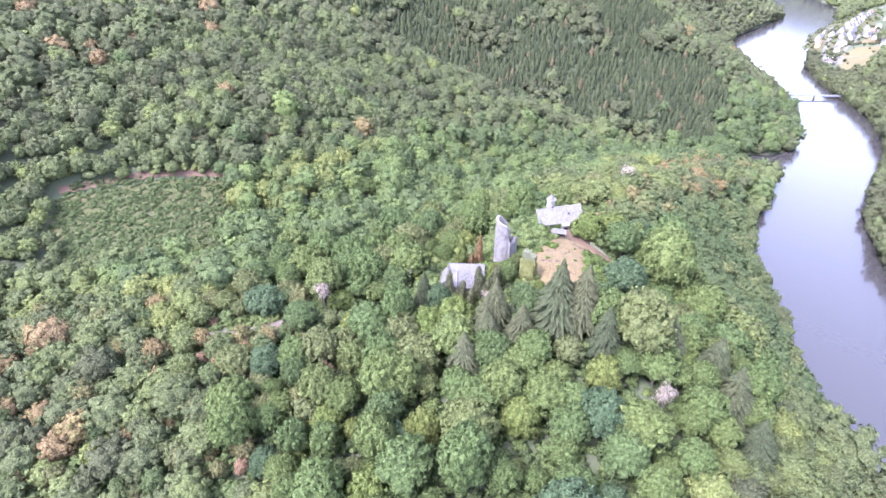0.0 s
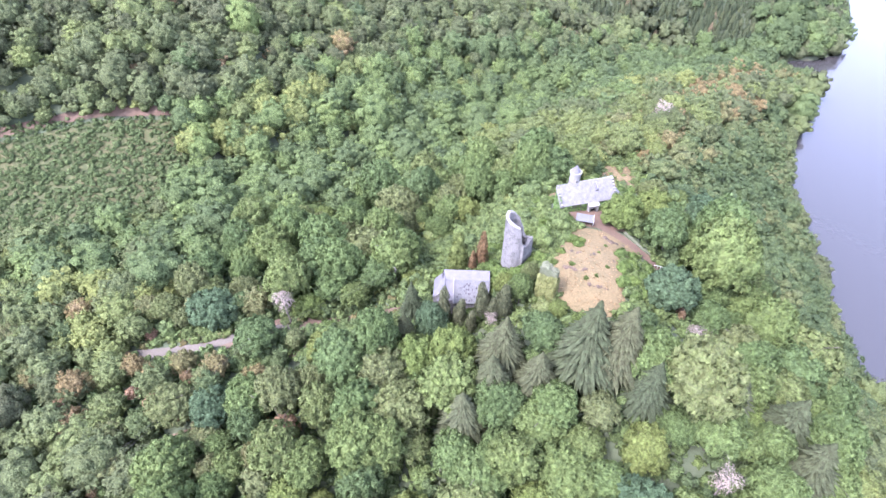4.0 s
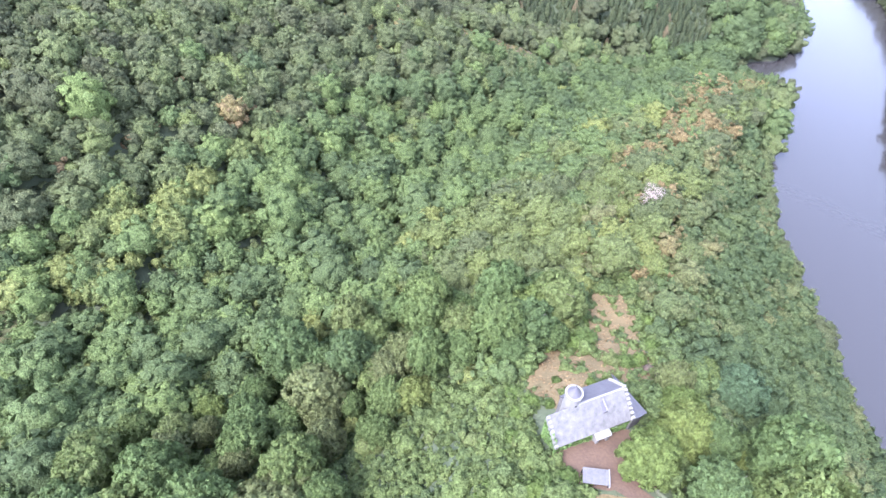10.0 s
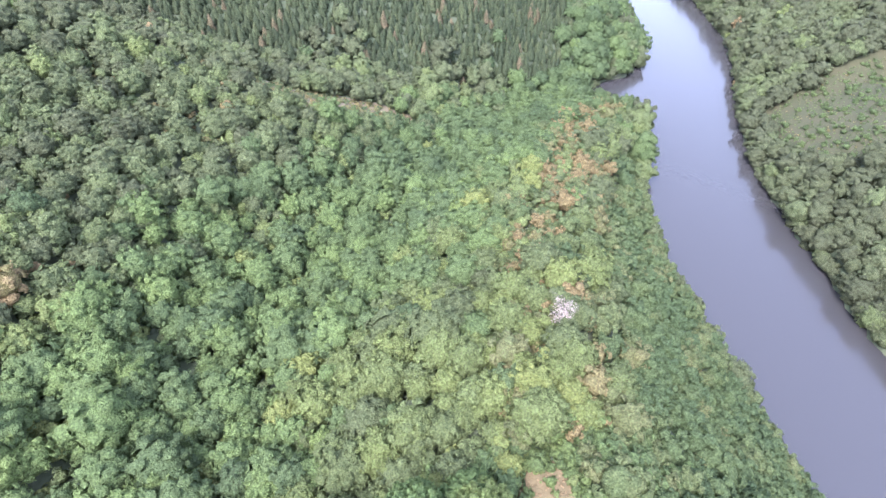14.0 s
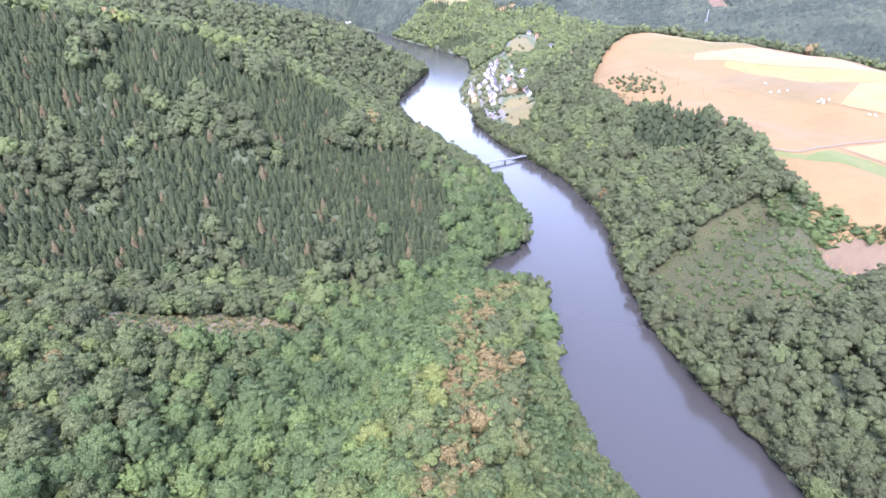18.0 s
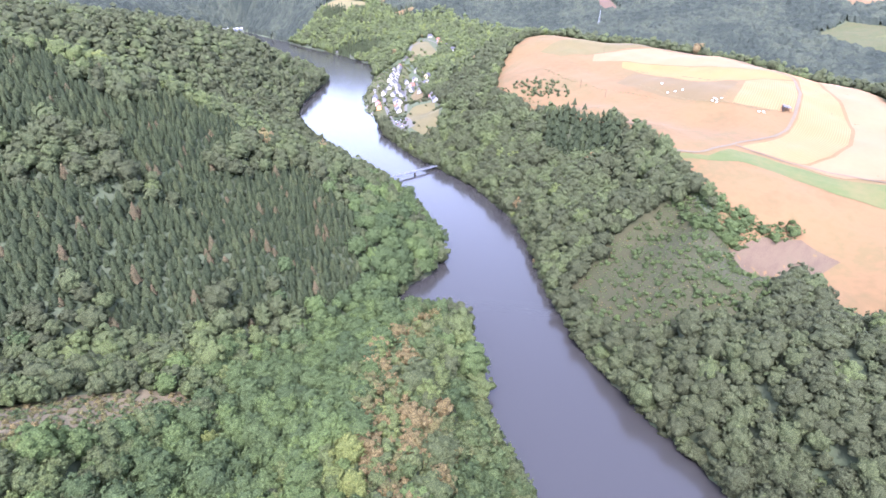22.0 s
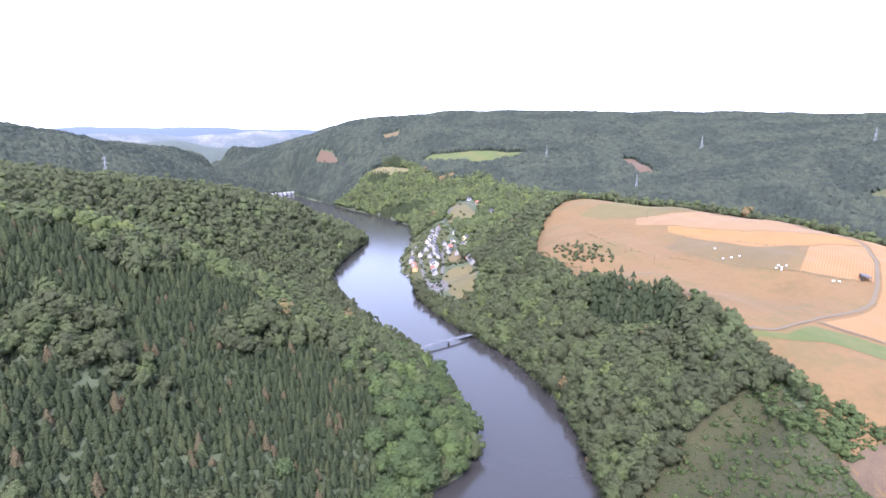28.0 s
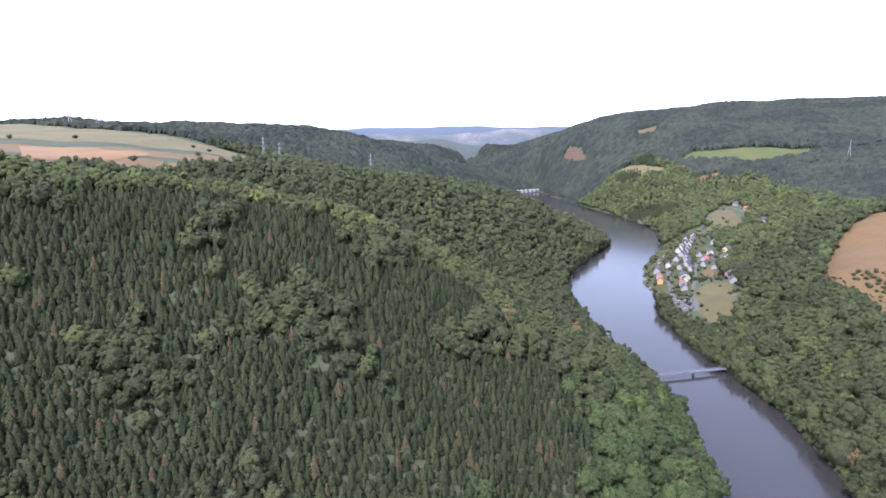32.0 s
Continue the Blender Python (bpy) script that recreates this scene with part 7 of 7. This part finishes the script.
for px in (-2.0, span / 2, span + 2.0):
    bm = bmesh.new()
    box(bm, px - 0.8, px + 0.8, -1.6, 1.6, -8.0, -0.95)
    part("pier", bm, M_STONE, bridge, "stone pier")



# ---- hilltop fields ----
M_WHEAT = striped("stubble", (0.232, 0.124, 0.040), (0.300, 0.174, 0.064), 23)
M_TRACK = material("worn_grey_track", [(0.130, 0.105, 0.068), (0.175, 0.142, 0.094)], 0.3, fine=0.5)
M_STRAWFIELD = material("straw_field", [(0.237, 0.129, 0.041), (0.265, 0.148, 0.050), (0.251, 0.146, 0.056)], 0.03, fine=0.35)
M_OLIVEFIELD = material("olive_pasture", [(0.116, 0.097, 0.036), (0.140, 0.109, 0.041), (0.107, 0.100, 0.034)], 0.03, fine=0.35)
M_PALEFIELD = material("pale_stubble", [(0.219, 0.137, 0.067), (0.249, 0.161, 0.081)], 0.02, fine=0.25)
M_PADDOCK = material("grazed_paddock", [(0.122, 0.088, 0.036), (0.138, 0.098, 0.042), (0.152, 0.106, 0.046)], 0.03, fine=0.4)
M_BROWNFIELD = material("brown_soil", [(0.085, 0.060, 0.036), (0.112, 0.076, 0.046), (0.130, 0.092, 0.054), (0.088, 0.074, 0.036)], 0.06, bump=0.12, bump_scale=0.9, fine=0.45, stretch=(1, 2.5, 1))
sheet("green_field", [(607, 482), (620, 454), (650, 446), (658, 412), (664, 380), (664, 350), (684, 290)], [(600, 474), (611, 452), (624, 428), (631, 400), (635, 374), (634, 348), (640, 285)], M_GREENFIELD, "fresh green strip of meadow below the track", "field", 0.55, 50, 12)
sheet("brown_field", [(500, 362), (515, 340), (529, 328), (556, 318)], [(512, 384), (535, 378), (549, 372), (562, 348)], M_BROWNFIELD, "bare brown ploughed field corner", "field", 0.55, 20, 14)
sheet("stubble_field", [(665, 441), (709, 427), (750, 423), (790, 428), (870, 448), (940, 474), (990, 530), (1005, 590)], [(667, 412), (676, 385), (708, 373), (751, 369), (800, 378), (880, 412), (970, 466), (1018, 540)], M_WHEAT, "golden stubble field with harvest tracks", "field", 0.6, 70, 16)
sheet("stubble_field", [(780, 497), (830, 508), (881, 520)], [(805, 438), (866, 453), (928, 476)], M_WHEAT, "golden stubble field beside the farm track", "field", 0.6, 40, 16)
sheet("orange_field", [(866, 690), (844, 576), (883, 522), (930, 479)], [(884, 700), (912, 610), (932, 540), (952, 488)], M_STRAWFIELD, "evenly mown orange straw field", "field", 0.57, 40, 16)
sheet("pale_field", [(874, 745), (886, 702), (914, 612), (934, 542), (953, 490)], [(900, 760), (982, 690), (984, 600), (976, 525), (957, 488)], M_PALEFIELD, "pale pinkish stubble on the hilltop", "field", 0.56, 50, 20)
sheet("green_field", [(868, 800), (900, 764), (985, 700)], [(880, 850), (930, 850), (1000, 780)], M_OLIVEFIELD, "dull olive pasture strip at the crest", "field", 0.57, 40, 12)
sheet("pale_field", [(668, 408), (676, 381), (708, 369), (751, 365), (800, 374), (880, 408), (970, 461)], [(668, 350), (704, 300), (740, 285), (790, 300), (840, 315), (900, 345), (1005, 425)], M_PALEFIELD, "pale dry field beyond the stubble", "field", 0.57, 50, 14)
lane("farm_track", [(604, 500), (608, 486), (620, 463), (662, 450), (715, 433), (754, 427), (795, 433), (876, 453), (935, 478), (975, 522), (992, 600), (992, 690), (960, 760)], 3.4, M_TRACK, "grey farm track across the fields", "road", 0.9)
lane("farm_track", [(664, 446), (663, 414), (672, 383), (676, 340), (690, 290)], 2.4, M_TRACK, "grey farm track below the stubble", "road", 0.9)
lane("hedge_bank", [(722, 812), (700, 740), (690, 660), (668, 600)], 3, M_DRY, "dry grassy field edge", "grass", 0.6)
sheet("dry_paddock", [(781, 512), (775, 560), (782, 610), (800, 660)], [(872, 525), (868, 570), (866, 620), (868, 665)], M_PADDOCK, "grazed greyish paddock within the pasture", "field", 0.5, 30, 14)
lane("worn_track", [(800, 452), (786, 470), (780, 505), (776, 540), (786, 580), (800, 625)], 3.0, M_DRY, "worn dirt track past the bales", "track", 0.62)
for x, y in ((760, 690), (742, 640), (905, 745)):
    pole = thing("utility_pole", (x, y, g(x, y)), "thin wooden utility pole standing in the field", "pole", "utility poles")
    bm = bmesh.new()
    bmesh.ops.create_cone(bm, cap_ends=True, segments=8, radius1=0.22, radius2=0.14, depth=12, matrix=Matrix.Translation((0, 0, 5.5)))
    part("post", bm, M_WOOD, pole)
    bm = bmesh.new()
    box(bm, -1.0, 1.0, -0.08, 0.08, 10.7, 10.9)
    part("crossarm", bm, M_WOOD, pole)
hx, hy = along([(815, 791), (779, 722), (766, 663), (768, 582)], 40).T
stand("hedge", hx + rng.normal(0, 1.2, 40), hy + rng.normal(0, 1.2, 40), rng.uniform(0.5, 1.3, 40), THIN, M_LEAF, "sparse low thorn hedge across the pasture", rng.uniform(0.1, 0.6, 40), tall=(0.6, 0.9), category="hedge")
# hedges and single trees of the fields
hx, hy = along([(735, 820), (711, 758), (699, 708), (679, 657), (672, 620)], 46).T
stand("hedge", hx + rng.normal(0, 1.5, 46), hy + rng.normal(0, 1.5, 46), rng.uniform(0.8, 2.0, 46), THIN, M_LEAF, "thin thorn hedge along the field edge", rng.uniform(0.1, 0.6, 46), tall=(0.7, 1.1), category="hedge")
x, y = scatter(700, 860, 680, 880, 6.5, 0.49)
k = inside([(735, 796), (778, 776), (768, 722), (738, 688), (718, 688), (716, 745)], x, y) & (rng.uniform(0, 1, len(x)) < 0.7)
stand("thicket", x[k], y[k], rng.uniform(1.2, 3.0, k.sum()), THIN, M_LEAF, "dark thicket in the dry pasture", rng.uniform(0.1, 0.5, k.sum()), category="scrub")
for x, y, s in ((649, 562, 0.9), (645, 544, 1.0), (612, 505, 0.7), (572, 360, 0.6), (566, 366, 0.5)):
    plant("oak", x, y, s, 0.75, "single round broadleaf tree at the field edge")
# field barn, bales and machines
barn = thing("barn", (806, 446, g(806, 446) + 0.3), "small dark open field barn beside the track", "barn", turn=25)
part("roof", slab([(-7, -4, 4.2), (7, -4, 4.2), (7, 4, 5.4), (-7, 4, 5.4)], 0.25), M_ROOF, barn)
part("wall", shape([(-6.6, 3.4, -1), (6.6, 3.4, -1), (6.6, 3.7, -1), (-6.6, 3.7, -1), (-6.6, 3.4, 5), (6.6, 3.4, 5), (6.6, 3.7, 5), (-6.6, 3.7, 5)], [(0, 1, 5, 4), (1, 2, 6, 5), (2, 3, 7, 6), (3, 0, 4, 7), (4, 5, 6, 7), (0, 3, 2, 1)]), M_WOOD, barn)
for px, py in ((-6.4, -3.6), (0, -3.6), (6.4, -3.6)):
    bm = bmesh.new()
    box(bm, px - 0.15, px + 0.15, py - 0.15, py + 0.15, -1, 4.2)
    part("post", bm, M_WOOD, barn)
M_WRAP = material("white_wrap", [(0.70, 0.70, 0.68), (0.8, 0.8, 0.78)], 1, rough=0.4)
for x, y in ((781, 515), (784, 519), (778, 519), (786, 512), (795, 573), (790, 580), (800, 566), (812, 600), (776, 513), (783, 462), (779, 466)):
    bm = bmesh.new()
    bmesh.ops.create_cone(bm, cap_ends=True, segments=16, radius1=0.9, radius2=0.9, depth=2.4, matrix=pose(0, 0, 0.85, 90, 0, 0))
    bmesh.ops.bevel(bm, geom=[e for e in bm.edges if len(e.link_faces) == 2 and e.calc_face_angle(0) > 1], offset=0.15, segments=2, affect="EDGES")
    bale = part("hay_bale", bm, M_WRAP, None)
    bale.matrix_world = pose(x, y, g(x, y) + 0.5, 0, 0, x * 37 % 180)
    tagged(bale, "white film-wrapped round hay bale on the pasture", "hay bale", "bales on the pasture")
# ---- plateau fields of the west and the far slopes ----
M_PASTURE = material("worn_pasture", [(0.130, 0.118, 0.050), (0.155, 0.136, 0.058), (0.190, 0.150, 0.070)], 0.012, fine=0.3)
sheet("plateau_field", [(-330, 840), (-90, 868), (-57, 908), (-30, 1050), (28, 1134)], [(-330, 1060), (-230, 1085), (-110, 1120), (-60, 1165), (36, 1180)], M_FIELD, "dry tan pasture on the western plateau", "field", 0.5, 40, 30)
sheet("stubble_field", [(-140, 1064), (-101, 1098), (-64, 1142), (-50, 1236)], [(-240, 1300), (-198, 1322), (-133, 1296), (-58, 1254)], M_WHEAT, "golden stubble field on the plateau", "field", 0.9, 30, 14)
sheet("plateau_field", [(-330, 1150), (-220, 1175), (-60, 1215), (55, 1195)], [(-420, 1300), (-230, 1320), (-60, 1340), (100, 1330)], M_FIELD, "dry tan pasture behind the stubble", "field", 0.5, 40, 20)
sheet("plateau_field", [(-620, 1380), (-330, 1400), (-140, 1420), (90, 1380)], [(-800, 1980), (-420, 1880), (-190, 1670), (60, 1480)], M_PASTURE, "worn olive pasture on the western plateau", "field", 0.5, 40, 30)
FAR_LOOK = [(M_PASTURE, "dry yellowish meadow on the far slope"), (M_GREENFIELD, "long light meadow on the far slope"), (M_FIELD, "small dry field on the far slope"), (M_EARTH, "bare strip under the power line"), (M_FIELD, "dry field on the far hill"), (M_DRY, "brown felled patch near the far crest"), (M_EARTH, "reddish felled patch above the dam"), (M_GREENFIELD, "pale green field strip on the far hill"), (M_GRASS, "overgrown felled slope")]
for poly, (mat, label) in zip(FAR_FIELDS, FAR_LOOK):
    sheet("far_field", [poly[0], poly[1]], [poly[3], poly[2]], mat, label, "field", 1.0, 20, 10)
depot = thing("industrial_hall", (-640, 1880, g(-640, 1880)), "long low pale industrial hall on the plateau skyline", "building", turn=-22)
part("wall", shape([(-70, -18, -4), (70, -18, -4), (70, 18, -4), (-70, 18, -4), (-70, -18, 7), (70, -18, 7), (70, 18, 7), (-70, 18, 7)], [(0, 1, 5, 4), (1, 2, 6, 5), (2, 3, 7, 6), (3, 0, 4, 7), (0, 3, 2, 1), (4, 5, 6, 7)]), M_BEIGE, depot)
for i in range(4):
    part("roof", slab([(-70 + 35 * i, -18.5, 7.2), (-36 + 35 * i, -18.5, 9.4), (-36 + 35 * i, 18.5, 9.4), (-70 + 35 * i, 18.5, 7.2)], 0.3), M_SLATE, depot)
x, y = scatter(-420, 60, 960, 1640, 60, 0.49)
k = inside(WEST_PLATEAU, x, y) & (rng.uniform(0, 1, len(x)) < 0.12)
stand("field_trees", x[k], y[k], rng.uniform(3, 5, k.sum()), COARSE, M_LEAF, "scattered trees on the plateau", tone(x[k], y[k]), category="trees")


# ---- pylons, dam ----
def pylon_mesh(high):
    pieces = []

    def bar(a, b, r):
        a, b = np.array(a, float), np.array(b, float)
        d = (b - a) / np.linalg.norm(b - a)
        u = np.cross(d, (0.31, 0.2, 0.93))
        u /= np.linalg.norm(u)
        w = np.cross(d, u)
        ring = np.array([u + w, u - w, -u - w, w - u]) * r
        v = np.concatenate([a + ring, b + ring])
        k = np.arange(4)
        m = (k + 1) % 4
        pieces.append((v, np.concatenate([np.stack([k, m, m + 4], 1), np.stack([k, m + 4, k + 4], 1)])))
    return pieces, bar


M_GALV = material("galvanised_steel", [(0.34, 0.35, 0.36), (0.44, 0.45, 0.46)], 1, rough=0.5, metallic=0.4)


def pylon(x, y, high, turn):
    ob = thing("pylon", (x, y, g(x, y)), "tall grey lattice power pylon above the wood", "pylon", "power pylons", turn=turn)
    wide = high * 0.085
    for sx, sy in ((-1, -1), (1, -1), (1, 1), (-1, 1)):
        pieces, bar = pylon_mesh(high)
        bar((sx * wide, sy * wide, -2), (sx * wide * 0.25, sy * wide * 0.25, high * 0.62), 0.28)
        bar((sx * wide * 0.25, sy * wide * 0.25, high * 0.62), (0, 0, high), 0.2)
        for i in range(5):
            t, q = i / 5, (i + 1) / 5
            r0, r1 = wide * (1 - 0.75 * t), wide * (1 - 0.75 * q)
            bar((sx * r0, sy * r0, high * 0.62 * t), (sy * r1 * -1 * sx * sx, sx * r1 * sy * sy, high * 0.62 * q), 0.14)
        p = new("leg", mesh_of("leg", *join(pieces), [M_GALV]))
        p.parent = ob
    for z, w in ((0.62, 0.17), (0.76, 0.21), (0.9, 0.14)):
        pieces, bar = pylon_mesh(high)
        for s in (-1, 1):
            bar((0, 0.3, high * z), (s * high * w, 0, high * (z + 0.01)), 0.2)
            bar((0, 0, high * (z + 0.06)), (s * high * w, 0, high * (z + 0.01)), 0.14)
            bar((s * high * w, 0, high * (z + 0.01)), (s * high * w, 0, high * (z - 0.035)), 0.12)
        p = new("crossarm", mesh_of("crossarm", *join(pieces), [M_GALV]))
        p.parent = ob
    return ob


PYLONS = [(1595, 1511, 50, 40), (1955, 1162, 52, 40), (273, 1247, 46, 60), (101, 1371, 48, 60), (125, 1455, 44, 60), (2125, 742, 52, 40), (1488, 1110, 44, 40), (-364, 1875, 55, 30), (-310, 1890, 50, 30)]
for x, y, high, turn in PYLONS:
    pylon(x, y, high, turn)
M_CONCRETE = material("pale_concrete", [(0.42, 0.42, 0.41), (0.54, 0.54, 0.52)], 0.3, bump=0.05)
dam = thing("dam", (1000, 2255, 0), "concrete weir dam with a row of gate piers", "dam", turn=10)
bm = bmesh.new()
box(bm, -70, 60, -3, 3, 7.5, 9)
part("walkway", bm, M_CONCRETE, dam)
for i in range(7):
    bm = bmesh.new()
    box(bm, -60 + i * 18, -56.5 + i * 18, -7, 5, -5, 12)
    part("pier", bm, M_CONCRETE, dam)
    if i < 6:
        bm = bmesh.new()
        box(bm, -56.5 + i * 18, -42 + i * 18, -1, 1, -5, 5)
        part("gate", bm, M_STEEL, dam)


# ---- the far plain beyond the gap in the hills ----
# aerial haze is put into these colours, bluer for each farther range
M_RANGES = [material("hazed_woods", [(0.062, 0.078, 0.07), (0.08, 0.098, 0.084), (0.10, 0.118, 0.10)], 0.006, fine=0.4),
            material("hazed_farmland", [(0.085, 0.105, 0.118), (0.098, 0.12, 0.133), (0.115, 0.135, 0.145), (0.17, 0.175, 0.168), (0.26, 0.255, 0.24)], 0.006, fine=0.3),
            material("hazed_range", [(0.10, 0.128, 0.168), (0.115, 0.145, 0.188)], 0.002, fine=0.3)]
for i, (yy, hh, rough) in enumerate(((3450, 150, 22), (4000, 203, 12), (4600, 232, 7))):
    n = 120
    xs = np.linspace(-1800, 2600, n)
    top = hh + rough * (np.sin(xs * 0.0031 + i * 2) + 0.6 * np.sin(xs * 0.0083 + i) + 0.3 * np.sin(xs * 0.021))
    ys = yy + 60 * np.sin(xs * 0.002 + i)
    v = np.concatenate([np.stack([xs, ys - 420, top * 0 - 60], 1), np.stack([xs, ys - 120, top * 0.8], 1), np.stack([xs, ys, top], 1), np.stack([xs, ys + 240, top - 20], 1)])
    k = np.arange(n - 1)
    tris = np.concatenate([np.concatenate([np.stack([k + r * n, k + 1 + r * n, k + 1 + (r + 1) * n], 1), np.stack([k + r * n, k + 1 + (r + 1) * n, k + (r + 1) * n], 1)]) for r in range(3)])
    tagged(new("backdrop", mesh_of("backdrop", v, tris, [M_RANGES[i]], smooth=True)), "distant wooded hills coloured blue for haze", "hills", kind="structure")
